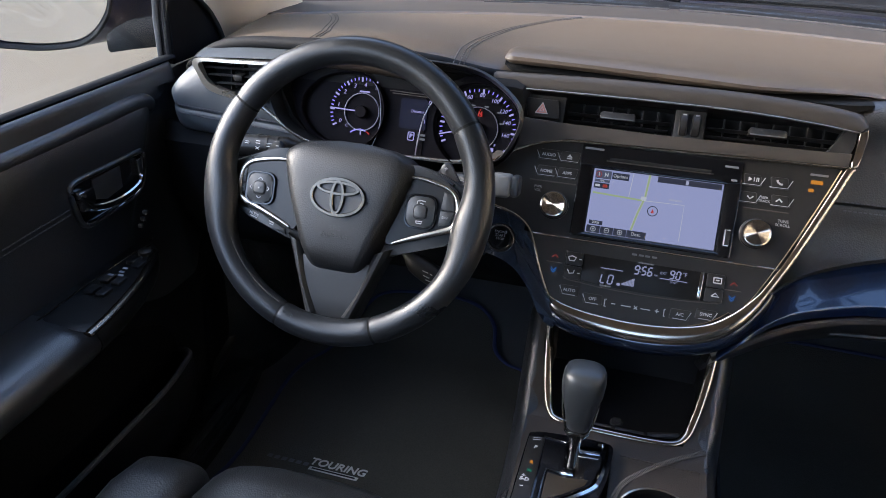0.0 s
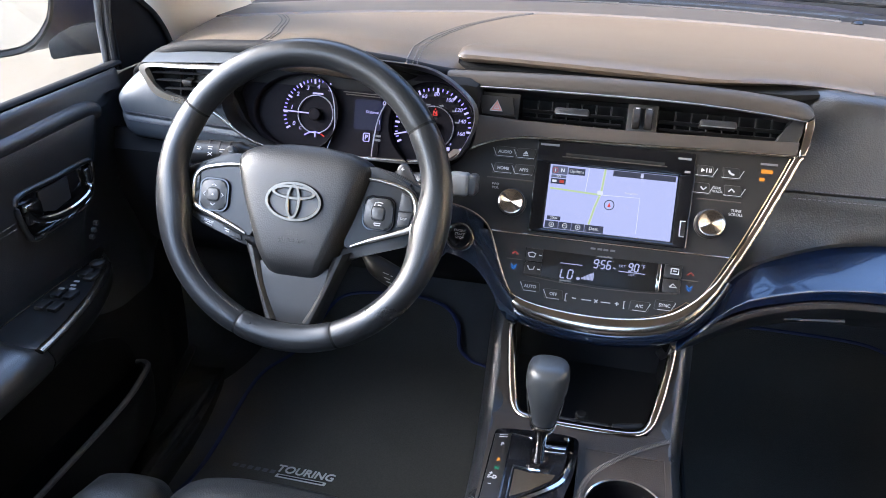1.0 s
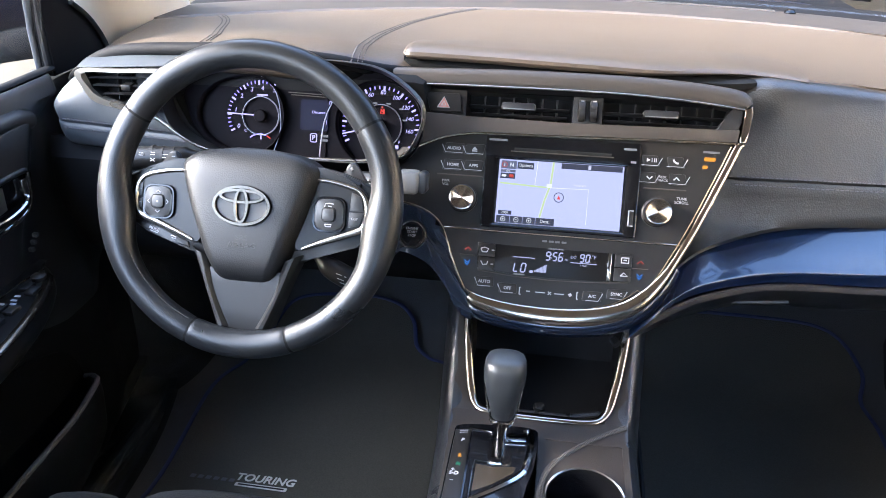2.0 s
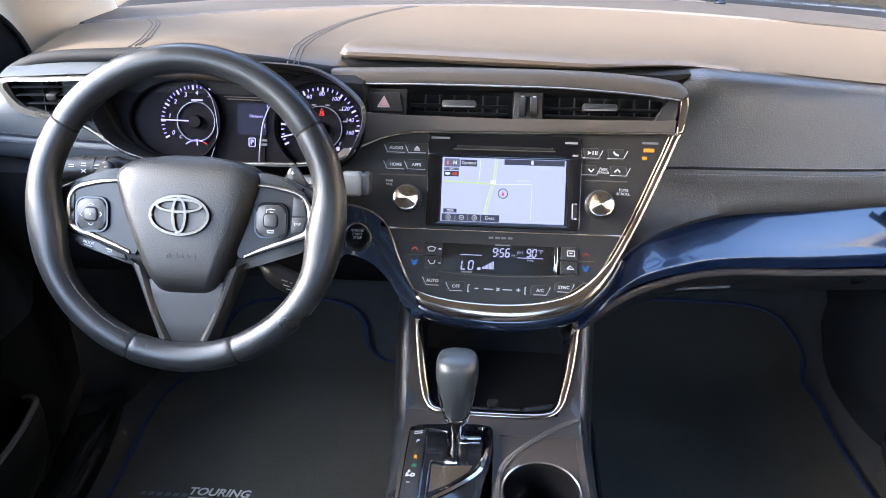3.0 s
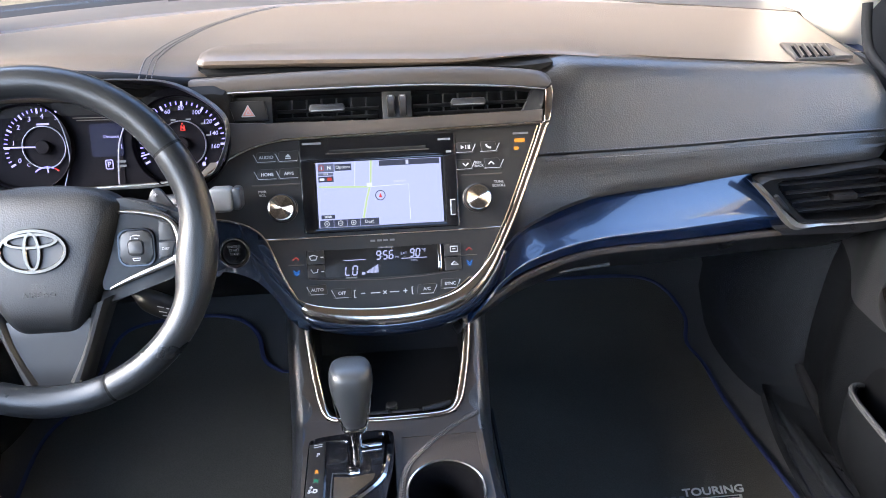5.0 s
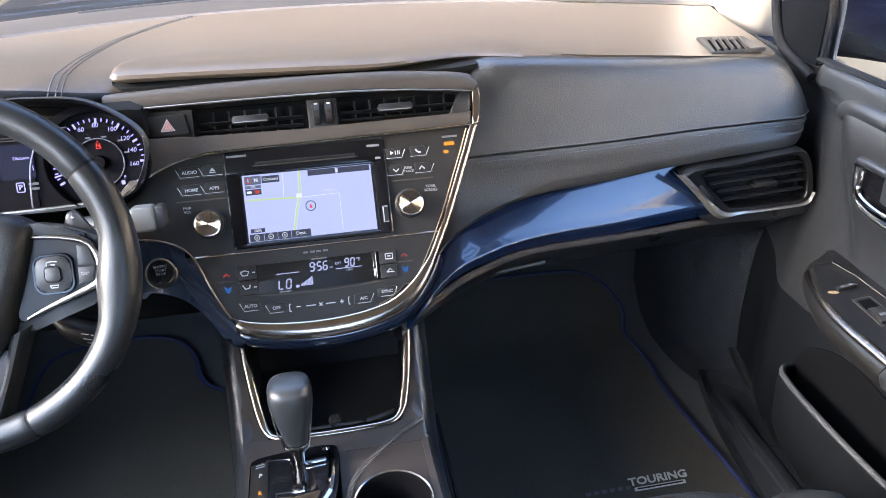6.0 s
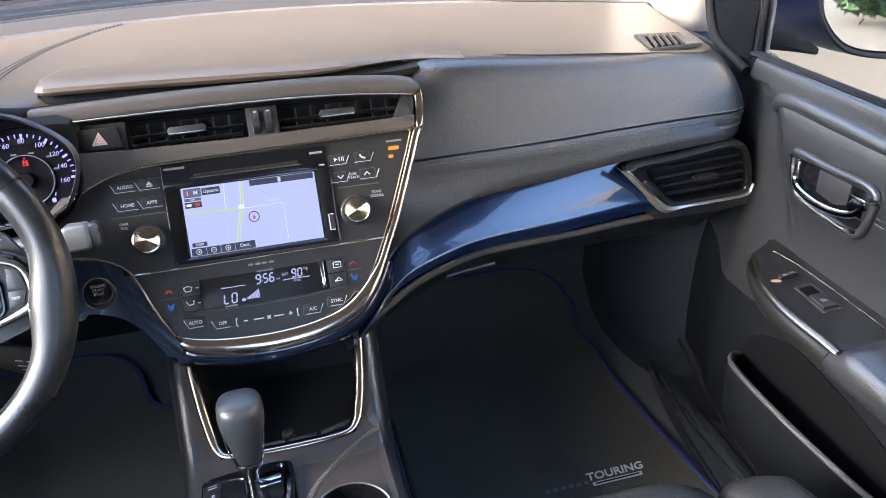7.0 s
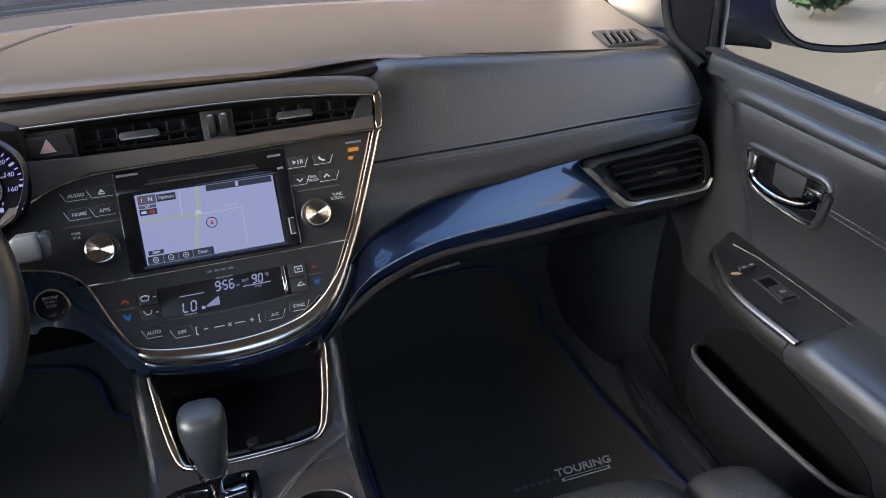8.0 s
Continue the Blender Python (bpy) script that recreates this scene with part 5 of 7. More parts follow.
# ---------------------------------------------------------------- steering wheel and column
def steering_wheel():
    w = thing("steering_wheel", "black leather steering wheel with chrome-edged controls", "steering wheel", W @ Vector((0, -0.18, 0)))
    up = W.to_3x3() @ Vector((0, 0, 1))
    R = 0.1668
    # the rim swells inwards where the side spokes meet it
    swell = lambda a: 0.0075 * sum(math.exp(-(((a - c + 180) % 360 - 180) / 15) ** 2) for c in (-8, 188)) + 0.0015 * sum(math.exp(-(((a - c + 180) % 360 - 180) / 14) ** 2) for c in (28, 152))

    def rim(a0, a1, n, r, name, mat, lab=""):
        rows = []
        for k, a in enumerate(np.linspace(a0, a1, n)):
            e, t = swell(a), radians(a)
            pinch = r * (1 - 0.05 * math.exp(-min(k, n - 1 - k) / 0.8)) if n > 5 else r
            ring = []
            for j in range(24):
                q = 2 * math.pi * j / 24
                rad = R - e * 0.75 + (pinch + e * 0.75) * math.cos(q)
                ring.append(W @ Vector((rad * math.cos(t), rad * math.sin(t), -0.012 + pinch * 0.96 * math.sin(q))))
            rows.append(ring)
        bm = sheet(rows, close=True)
        return part(name, bm, mat, w, lab)
    joints = (33.5, 146.5, 249.5, 291.5)
    for a0, a1 in ((34.0, 146.0), (147.0, 249.0), (250.0, 291.0), (292.0, 393.0)):
        rim(a0, a1, 48, 0.0165, "rim_cover", RIM_L, "smooth black leather rim cover")
    for a in joints:
        rim(a - 1.0, a + 1.0, 3, 0.0155, "rim_seam", VOID, "sewn joint in the rim")
    row = [W @ Vector(((R - 0.0143) * math.cos(radians(a)), (R - 0.0143) * math.sin(radians(a)), -0.003)) for a in np.linspace(203, 247, 40)]
    stitches(row, 0.0052, 0.0034, 0.0006, THREAD_D, w, up, label="dark thread stitching inside the rim")
    # airbag cover: domed, narrowing downwards, with flanks falling away beyond two slanting ridges
    half = curve_of([(-0.0975, 0.012), (-0.0950, 0.027), (-0.0900, 0.0365), (-0.079, 0.0462), (-0.065, 0.0560), (-0.042, 0.0648), (-0.0156, 0.0745), (0.016, 0.0832), (0.030, 0.0862), (0.040, 0.0845), (0.049, 0.0745), (0.056, 0.055), (0.0605, 0.018)])
    rows = []
    vs = list(np.linspace(-0.0974, -0.088, 7)) + list(np.linspace(-0.084, 0.034, 28)) + [0.038, 0.043, 0.048, 0.0525, 0.0565, 0.0590, 0.0604]
    for v in vs:
        h = half(v)
        r = []
        ridge = 0.026 + max(0.0, v + 0.0955) * 0.41
        for q in np.linspace(-1, 1, 57):
            x = h * q
            e = 1 - abs(q) ** 10
            end = 1 - (max(0, v / 0.061)) ** 5 * 0.9
            end *= 1 - (max(0, -v / 0.0975)) ** 11 * 0.9
            dome = -0.022 + 0.023 * e * end - 0.005 * (v / 0.09) ** 2 - 0.003 * (x / 0.09) ** 2
            fall = max(0.0, abs(x) - ridge)
            dome -= 0.95 * (fall - 0.0016 * (1 - math.exp(-fall / 0.0016)))
            dome -= 0.0012 * math.exp(-((abs(x) - ridge) / 0.0022) ** 2)
            r.append(W @ Vector((x, v, dome)))
        rows.append(r)
    part("airbag_cover", sheet(rows, 0.012, W.to_3x3() @ Vector((0, 0, -1))), HUB, w, "grained black airbag cover")
    lettering("letters", "SRS\nAIRBAG", 0.0086, at(W, 0.001, -0.047, -0.0002), EMBOSS, w, "embossed letters", deep=0.0004, wide=1.15)
    part("emblem_plate", prism(ellipse(0.0385, 0.0268, 48, 0.0, -0.006), -0.006, 0.0003, W, 0.001), PIANO, w)
    part("emblem_ring", collar(ellipse(0.0350, 0.0235, 48, 0.0, -0.006), ellipse(0.0303, 0.0188, 48, 0.0, -0.006), -0.004, 0.0042, W), BADGE, w, "chrome oval badge")
    part("emblem_field", prism(ellipse(0.0305, 0.0190, 48, 0.0, -0.006), -0.004, 0.0014, W), BUTTON, w)
    part("emblem_oval", collar(ellipse(0.0094, 0.0205, 40, 0.0, -0.006), ellipse(0.0048, 0.0165, 40, 0.0, -0.006), -0.003, 0.0047, W), BADGE, w, "chrome oval badge")
    part("emblem_oval", collar(ellipse(0.0275, 0.0088, 40, 0.0, 0.0045), ellipse(0.0222, 0.0046, 40, 0.0, 0.0045), -0.003, 0.0044, W), BADGE, w, "chrome oval badge")
    # lower spoke: a sunk plate between two legs that run from the hub into the rim
    plate = [(0.052, -0.080), (0.040, -0.097), (0.0305, -0.128), (0.0285, -0.148), (0.030, -0.158)]
    part("lower_spoke", prism(plate + [(-x, y) for x, y in plate[::-1]], -0.034, -0.0185, W, 0.002, 2), SPOKE, w, "satin dark grey lower spoke plate")
    for s in (-1, 1):
        rows = []
        for f in np.linspace(0, 1, 16):
            o = Vector((0.0675 - 0.0350 * f ** 0.92, -0.058 - 0.090 * f, 0))
            i = Vector((0.0455 - 0.0190 * f - 0.024 * max(0, f - 0.40) ** 1.5, -0.068 - 0.080 * f, 0))
            rows.append([W @ Vector((s * p.x, p.y, z)) for p, z in ((o, -0.044), (o, -0.024), (o.lerp(i, 0.10), -0.0185), (o.lerp(i, 0.35), -0.0145), (o.lerp(i, 0.62), -0.0140), (o.lerp(i, 0.85), -0.0165), (i, -0.0200), (i, -0.034))])
        part("spoke_leg", sheet(rows), SPOKE, w, "satin dark grey spoke leg")
        # side spoke with the control pod
        pod = [(0.070, 0.030), (0.0865, 0.0325), (0.108, 0.0310), (0.129, 0.0250), (0.1395, 0.0140), (0.1435, -0.004), (0.1415, -0.020), (0.134, -0.0262), (0.110, -0.0345), (0.086, -0.0425), (0.066, -0.0490), (0.058, -0.048)]
        wing = [(0.050, 0.046), (0.085, 0.0440), (0.108, 0.0390), (0.130, 0.0305), (0.152, 0.022), (0.158, 0.0), (0.156, -0.024), (0.146, -0.036), (0.128, -0.0450), (0.098, -0.0550), (0.072, -0.0640), (0.050, -0.074)]
        part("side_spoke", prism([(s * x, y) for x, y in wing], -0.046, -0.0245, W, 0.005, 3), SPOKE, w, "satin grey side spoke")
        cap = [(0.066, 0.0455), (0.088, 0.0430), (0.109, 0.0375), (0.131, 0.0285), (0.130, 0.0235), (0.108, 0.0300), (0.0865, 0.0315), (0.070, 0.0300)]
        part("spoke_cap", prism([(s * x, y) for x, y in cap], -0.030, -0.0200, W, 0.003, 2), SPOKE, w, "grey cover above the controls")
        pod_o = spline([(s * x, y) for x, y in pod], 48, True)
        cpod = part("control_pod", prism(pod_o, -0.036, -0.0195, W, 0.002, 2), MATT_B, w, "control pod with round-cornered buttons")
        # chrome frame: broad along the top and round the end, tapering along the bottom
        o = spline([(0.0800, 0.0315), (0.0930, 0.0315), (0.1100, 0.0290), (0.1290, 0.0235), (0.1405, 0.0125), (0.1450, -0.005), (0.1430, -0.0215), (0.1350, -0.0285), (0.1100, -0.0375), (0.0860, -0.0460), (0.0660, -0.0535)], 44)
        i = spline([(0.0810, 0.0270), (0.0930, 0.0262), (0.1095, 0.0232), (0.1270, 0.0180), (0.1340, 0.0092), (0.1368, -0.005), (0.1350, -0.0165), (0.1305, -0.0212), (0.1085, -0.0298), (0.0850, -0.0395), (0.0670, -0.0482)], 44)
        frame_rows = [[W @ Vector((s * p[0], p[1], z)) for p, z in ((a, -0.030), (a, -0.0200), (a.lerp(b, 0.12), -0.0180), (a.lerp(b, 0.40), -0.0172), (a.lerp(b, 0.70), -0.0174), (a.lerp(b, 0.90), -0.0183), (b, -0.0200), (b, -0.026))] for a, b in zip(o, i)]
        part("pod_trim", sheet(frame_rows), POD_C, cpod, "chrome frame round the controls")
        cx, cy = (0.0970 if s > 0 else -0.1100), -0.0090
        part("pad_ring", collar(rounded(0.0390, 0.0410, 0.011, cx, cy), rounded(0.0335, 0.0355, 0.009, cx, cy), -0.022, -0.0160, W), PIANO, cpod)
        part("pad_button", prism(rounded(0.0335, 0.0355, 0.009, cx, cy, 5), -0.022, -0.0150, W, 0.002, 2), KEY_G, cpod, "grey rocker button")
        part("pad_centre", prism(rounded(0.0150, 0.0150, 0.004, cx, cy, 4), -0.0155, -0.0132, W, 0.0012), KEY_G, cpod)
        part("pad_groove", collar(rounded(0.0170, 0.0170, 0.005, cx, cy, 4), rounded(0.0152, 0.0152, 0.004, cx, cy, 4), -0.0155, -0.0146, W), RUBBER, cpod)
        if s < 0:
            part("mark", strokes([[(cx - 0.0105, cy + 0.0025), (cx - 0.0130, cy), (cx - 0.0105, cy - 0.0025)], [(cx + 0.0105, cy + 0.0025), (cx + 0.0130, cy), (cx + 0.0105, cy - 0.0025)], [(cx - 0.003, cy + 0.0105), (cx, cy + 0.0128), (cx + 0.003, cy + 0.0105)], [(cx - 0.003, cy - 0.0105), (cx, cy - 0.0128), (cx + 0.003, cy - 0.0105)]], 0.0006, W, -0.0146), INK_G, cpod)
            part("mark", turned([(0.0011, 0.0), (0.0011, 0.0005), (0.0002, 0.0006)], at(W, cx, cy, -0.0132), 10), INK, cpod)
            for y0, y1 in ((0.0135, -0.0040), (-0.0052, -0.0180)):
                part("end_key", prism([(-0.1355, y0 - 0.003), (-0.1310, y0), (-0.1315, y1), (-0.1375, y1 + 0.001)], -0.0198, -0.0183, W, 0.0008), KEY_G, cpod)
            for v in (0.0045, -0.0112):
                part("mark", strokes([[(-0.1352, v), (-0.1330, v)]], 0.0006, W, -0.0180), INK_D, cpod)
        else:
            part("mark", strokes([[(cx - 0.005, cy + 0.0085), (cx - 0.0045, cy + 0.0120), (cx, cy + 0.0130), (cx + 0.005, cy + 0.0123)], [(cx - 0.001, cy + 0.0098), (cx + 0.003, cy + 0.0092)], [(cx - 0.004, cy - 0.0112), (cx + 0.004, cy - 0.0112), (cx + 0.003, cy - 0.0136), (cx - 0.003, cy - 0.0136), (cx - 0.004, cy - 0.0112)]], 0.0006, W, -0.0146), INK_G, cpod)
            part("end_key", prism([(0.1330, 0.0135), (0.1215, 0.0180), (0.1200, -0.0030), (0.1368, -0.0030)], -0.0198, -0.0180, W, 0.001), KEY_G, cpod)
            part("end_key", prism([(0.1368, -0.0048), (0.1200, -0.0048), (0.1190, -0.0225), (0.1325, -0.0190)], -0.0198, -0.0180, W, 0.001), KEY_G, cpod)
            lettering("letters", "DISP", 0.0040, at(W, 0.1265, -0.0120, -0.0176), INK_G, cpod)
        if s < 0:
            part("lower_keys", prism([(-0.1440, -0.0300), (-0.1080, -0.0405), (-0.0740, -0.0535), (-0.0720, -0.0610), (-0.0960, -0.0545), (-0.1280, -0.0440), (-0.1430, -0.0350)], -0.030, -0.0225, W, 0.0015), KEY_G, w, "narrow key strip below the chrome")
            lettering("letters", "MODE", 0.0046, at(W, -0.1170, -0.0420, -0.0221, -17), INK, w, bold=0.0001)
            part("mark", strokes([[(-0.1225, -0.0438), (-0.1125, -0.0468)]], 0.0007, W, -0.0222), INK_G, w)
            part("mark", strokes([[(-0.0955, -0.0478), (-0.0890, -0.0498), (-0.0898, -0.0522), (-0.0945, -0.0508)]], 0.0006, W, -0.0222), INK, w)
        # shift paddle behind the rim
        pd = [(0.104, 0.046), (0.110, 0.0525), (0.116, 0.0515), (0.124, 0.040), (0.134, 0.026), (0.146, 0.014), (0.150, 0.004), (0.138, 0.004), (0.120, 0.014), (0.106, 0.030)]
        pdl = part("paddle", prism(spline([(s * x, y) for x, y in pd], 36, True), -0.056, -0.049, W, 0.003, 3), SLAT, w, "black shift paddle")
        part("mark", strokes([[(s * 0.1115 - 0.002, 0.0455), (s * 0.1115 + 0.002, 0.0455)]] + ([[(0.1115, 0.0435), (0.1115, 0.0475)]] if s > 0 else []), 0.0006, W, -0.0485), INK_G, pdl)
    part("hub_back", turned([(0.045, -0.11), (0.045, -0.06), (0.040, -0.045)], W, 32), SOFT, w)


def steering_column():
    c = thing("steering_column", "black steering column cowl with control stalks", "steering column", W @ Vector((0, -0.02, -0.15)))
    part("cowl", turned([(0.050, -0.26), (0.052, -0.16), (0.050, -0.12), (0.044, -0.10)], W, 28), SOFT, c)
    # light switch stalk at the driver's door side
    up = (0, 0, 1)
    st = part("light_stalk", tube(spline([(-0.43, -0.050, 0.612), (-0.466, -0.056, 0.616), (-0.490, -0.059, 0.617), (-0.53, -0.064, 0.6165), (-0.570, -0.070, 0.615)], 20), [0.008, 0.008, 0.009, 0.0095, 0.010, 0.011, 0.012, 0.013] + [0.0155] * 11 + [0.0130], 16, 1.0), MATT_B, c, "black light switch stalk with printed symbols")
    for x in (-0.507, -0.522, -0.4925):
        part("collar", tube([(x, -0.0615, 0.617), (x - 0.0035, -0.062, 0.617)], 0.0161, 16), PANEL, st)
    m = framed((-0.531, -0.0785, 0.6215), 25)
    part("symbol", strokes([[(-0.020, -0.008), (-0.017, -0.005)], [(-0.020, -0.005), (-0.017, -0.008)], [(-0.0205, -0.0065), (-0.0165, -0.0065)], [(-0.0185, -0.0088), (-0.0185, -0.0042)], [(-0.016, 0.0065), (-0.010, 0.0065)], [(-0.016, 0.0040), (-0.010, 0.0040)], [(-0.004, 0.0065), (0.002, 0.0065), (0.002, 0.004), (-0.004, 0.004)], [(0.012, 0.0085), (0.018, 0.0085)], [(0.012, 0.0055), (0.018, 0.0055)], [(0.012, -0.003), (0.018, 0.001)], [(0.012, 0.001), (0.018, -0.003)], [(0.028, 0.006), (0.036, 0.007)], [(0.028, 0.003), (0.034, 0.003)], [(0.030, -0.004), (0.035, -0.004)]], 0.00042, m, 0.0015), INK, st, "white printed symbols")
    # wiper stalk with a silver end
    wp = part("wiper_stalk", tube(spline([(-0.27, -0.055, 0.603), (-0.24, -0.058, 0.604), (-0.215, -0.060, 0.606), (-0.20, -0.062, 0.607)], 12), [0.010, 0.0105, 0.011, 0.0115, 0.012, 0.0125, 0.0125, 0.0125, 0.0125, 0.0125, 0.0125, 0.012], 14), SOFT, c, "black wiper stalk")
    part("stalk_tip", merged(prism(rounded(0.028, 0.029, 0.006, 0, 0), -0.012, 0.010, framed((-0.186, -0.062, 0.608), 15), 0.004, 3)), SILVER_P, wp, "silver-grey stalk end")
    part("stalk_end", prism(rounded(0.012, 0.027, 0.005, 0, 0), -0.012, 0.008, framed((-0.168, -0.060, 0.608), 15), 0.003, 3), SOFT, wp)
    part("symbol", strokes([[(-0.008, k * 0.004 - 0.006), (0.006, k * 0.004 - 0.006)] for k in range(4)], 0.0006, framed((-0.232, -0.071, 0.604), 15), 0.0012), INK, wp)
    # cruise lever below
    cr = part("cruise_lever", tube(spline([(-0.31, -0.075, 0.497), (-0.292, -0.080, 0.486), (-0.272, -0.085, 0.4775), (-0.2545, -0.088, 0.4715)], 14), [0.005, 0.006, 0.008, 0.0115, 0.0140, 0.0150, 0.0155, 0.0158, 0.0160, 0.0160, 0.0160, 0.0160, 0.0155, 0.0130], 14, 0.9), KEY_G, c, "black cruise lever with printed symbols")
    part("symbol", strokes([[(-0.008, 0.005), (0.000, 0.003)], [(0.003, 0.002), (0.006, 0.001)], [(-0.006, -0.001), (0.003, -0.0035)], [(-0.002, -0.0062), (0.006, -0.008)]], 0.0006, framed((-0.268, -0.1005, 0.4825), 30), 0.0012), INK, cr)
    part("lever_band", tube([(-0.2590, -0.0873, 0.4730), (-0.2568, -0.0877, 0.4722)], 0.0166, 14), SILVER_P, cr)


# ---------------------------------------------------------------- console between the seats
def console():
    c = thing("centre_console", "black leather-topped console with chrome-edged tray and cup holder", "console", (0, -0.3, 0))
    # body: sides and the top with openings left for the tray, gate and cup holder
    half_l = curve_of([(-0.95, -0.125), (-0.5, -0.12), (-0.3, -0.118), (-0.15, -0.124), (0.0, -0.132), (0.15, -0.14)])
    half_r = curve_of([(-0.95, 0.130), (-0.5, 0.128), (-0.3, 0.122), (-0.15, 0.122), (0.0, 0.130), (0.15, 0.14)])
    top = curve_of([(-0.95, 0.335), (-0.45, 0.335), (-0.30, 0.330), (-0.18, 0.327), (-0.13, 0.338), (-0.05, 0.405), (0.0, 0.44), (0.15, 0.46)])
    for nm, hf, s in (("side_left", half_l, -1), ("side_right", half_r, 1)):
        rows = []
        for y in np.linspace(-0.95, 0.15, 30):
            x, z = hf(y), top(y)
            rows.append([(x + s * 0.035, y, 0.0), (x + s * 0.022, y, 0.12), (x + s * 0.010, y, z - 0.06), (x + s * 0.003, y, z - 0.018), (x - s * 0.002, y, z - 0.005), (x - s * 0.010, y, z)])
        part(nm, sheet(rows, 0.012, (-s, 0, -0.2)), SOFT, c, "black console flank")
    def top_sheet(x0, x1, y0, y1, n=14, m=20):
        return [[(x0(y) + (x1(y) - x0(y)) * f, y, top(y) + 0.0) for f in np.linspace(0, 1, n)] for y in np.linspace(y0, y1, m)]
    L, Rr = (lambda y: half_l(y) + 0.010), (lambda y: half_r(y) - 0.010)
    gate_l, gate_r = (lambda y: -0.104), (lambda y: 0.001)
    # strips of the top round the gate, the cup holder and the tray
    tl, tr = curve_of([(-0.20, -0.083), (-0.145, -0.084), (-0.12, -0.093), (-0.05, -0.104), (0.05, -0.108)]), curve_of([(-0.20, 0.082), (-0.145, 0.084), (-0.12, 0.093), (-0.05, 0.106), (0.05, 0.110)])
    for x0, x1, y0, y1, n, k in ((L, tl, -0.150, 0.15, 8, 20), (tr, Rr, -0.150, 0.15, 8, 20), (L, Rr, -0.186, -0.150, 20, 4), (L, gate_l, -0.42, -0.186, 4, 10), (gate_r, lambda y: 0.010, -0.42, -0.186, 3, 10), (lambda y: 0.104, Rr, -0.42, -0.186, 4, 10), (L, Rr, -0.95, -0.42, 14, 10)):
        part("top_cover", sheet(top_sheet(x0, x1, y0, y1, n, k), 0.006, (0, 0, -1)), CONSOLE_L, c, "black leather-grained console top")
    # the field round the cup holder
    hole = ellipse(0.0455, 0.0455, 48, 0.057, -0.281)
    fieldo = []
    for p in hole:
        a = math.atan2(p[1] + 0.281, p[0] - 0.057)
        k = min(0.047 / max(abs(math.cos(a)), 1e-6), (0.095 if math.sin(a) > 0 else 0.139) / max(abs(math.sin(a)), 1e-6))
        k *= 1.12
        fieldo.append((0.057 + k * math.cos(a), -0.281 + k * math.sin(a)))
    rows = [[(o[0], o[1], top(o[1]) - 0.0015), (i[0], i[1], top(i[1]) + 0.0005), (i[0], i[1], top(i[1]) - 0.01)] for o, i in zip(fieldo, hole)]
    rows.append(rows[0])
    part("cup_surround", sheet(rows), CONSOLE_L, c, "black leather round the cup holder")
    cup = part("cup_holder", turned([(0.0440, 0.332), (0.0432, 0.326), (0.0425, 0.29), (0.041, 0.262), (0.036, 0.258), (0.001, 0.2575)], Matrix.Translation((0.057, -0.281, 0)), 40, caps=False), PIANO, c, "deep black cup holder")
    part("cup_rim", turned([(0.0432, 0.326), (0.0435, 0.3335), (0.0452, 0.3345), (0.0468, 0.3325), (0.0470, 0.329)], Matrix.Translation((0.057, -0.281, 0)), 48, caps=False), SATIN, cup, "satin chrome rim")
    # sewn seam sweeping past the cup holder
    sp = spline([(0.0035, -0.40), (0.0045, -0.31), (0.008, -0.262), (0.018, -0.232), (0.040, -0.205), (0.070, -0.178), (0.100, -0.158), (0.110, -0.153)], 60)
    line = [Vector((p[0], p[1], top(p[1]) + 0.0012)) for p in sp]
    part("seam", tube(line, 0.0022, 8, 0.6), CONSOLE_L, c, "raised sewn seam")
    bits = []
    for i in range(1, len(line) - 1):
        t = (line[i + 1] - line[i - 1]).normalized().cross(Vector((0, 0, 1)))
        for k in range(2):
            q = line[i].lerp(line[i + 1], k * 0.5)
            bits.append(tube([q - t * 0.0035, q + Vector((0, 0, 0.0014)), q + t * 0.0035], 0.00055, 5))
    ob = part("stitching", merged(*bits), THREAD_D, c, "close cross stitching")
    ob["kind"] = "stuff"
    # chrome-edged tray
    u = spline([(-0.108, -0.020, 0.446), (-0.107, -0.05, 0.412), (-0.100, -0.09, 0.374), (-0.092, -0.122, 0.345), (-0.084, -0.140, 0.334), (-0.070, -0.1485, 0.331), (-0.03, -0.152, 0.3305), (0.03, -0.152, 0.3305), (0.068, -0.1490, 0.331), (0.083, -0.140, 0.335), (0.092, -0.122, 0.346), (0.101, -0.09, 0.375), (0.108, -0.05, 0.414), (0.110, -0.020, 0.448)], 60)
    part("chrome_edge", tube([p + Vector((0, 0, 0.001)) for p in u], 0.0056, 12, 0.5), BROAD, c, "polished chrome tray edge")
    part("tray", merged(
        sheet([[(x, -0.146, 0.329), (x, -0.140, 0.29), (x, -0.10, 0.275), (x, 0.06, 0.275), (x, 0.075, 0.45)] for x in np.linspace(-0.105, 0.107, 12)]),
        sheet([[(-0.106, y, 0.27), (-0.106, y, top(y) - 0.002)] for y in np.linspace(-0.146, 0.08, 12)]),
        sheet([[(0.108, y, 0.27), (0.108, y, top(y) - 0.002)] for y in np.linspace(-0.146, 0.08, 12)])), TRAY, c, "deep black tray")
    part("tray_flap", merged(tube([(0.0, -0.138, 0.322), (0.035, -0.138, 0.322)], 0.006, 8), tube([(0.041, -0.137, 0.323), (0.078, -0.130, 0.326)], 0.006, 8), tube([(-0.06, -0.138, 0.322), (-0.006, -0.138, 0.322)], 0.006, 8)), SLAT, c)
    part("tray_latch", turned([(0.008, 0.0), (0.008, 0.004), (0.006, 0.006), (0.001, 0.0065)], Matrix.Translation((0.0, -0.128, 0.326)), 20), VOID, c)
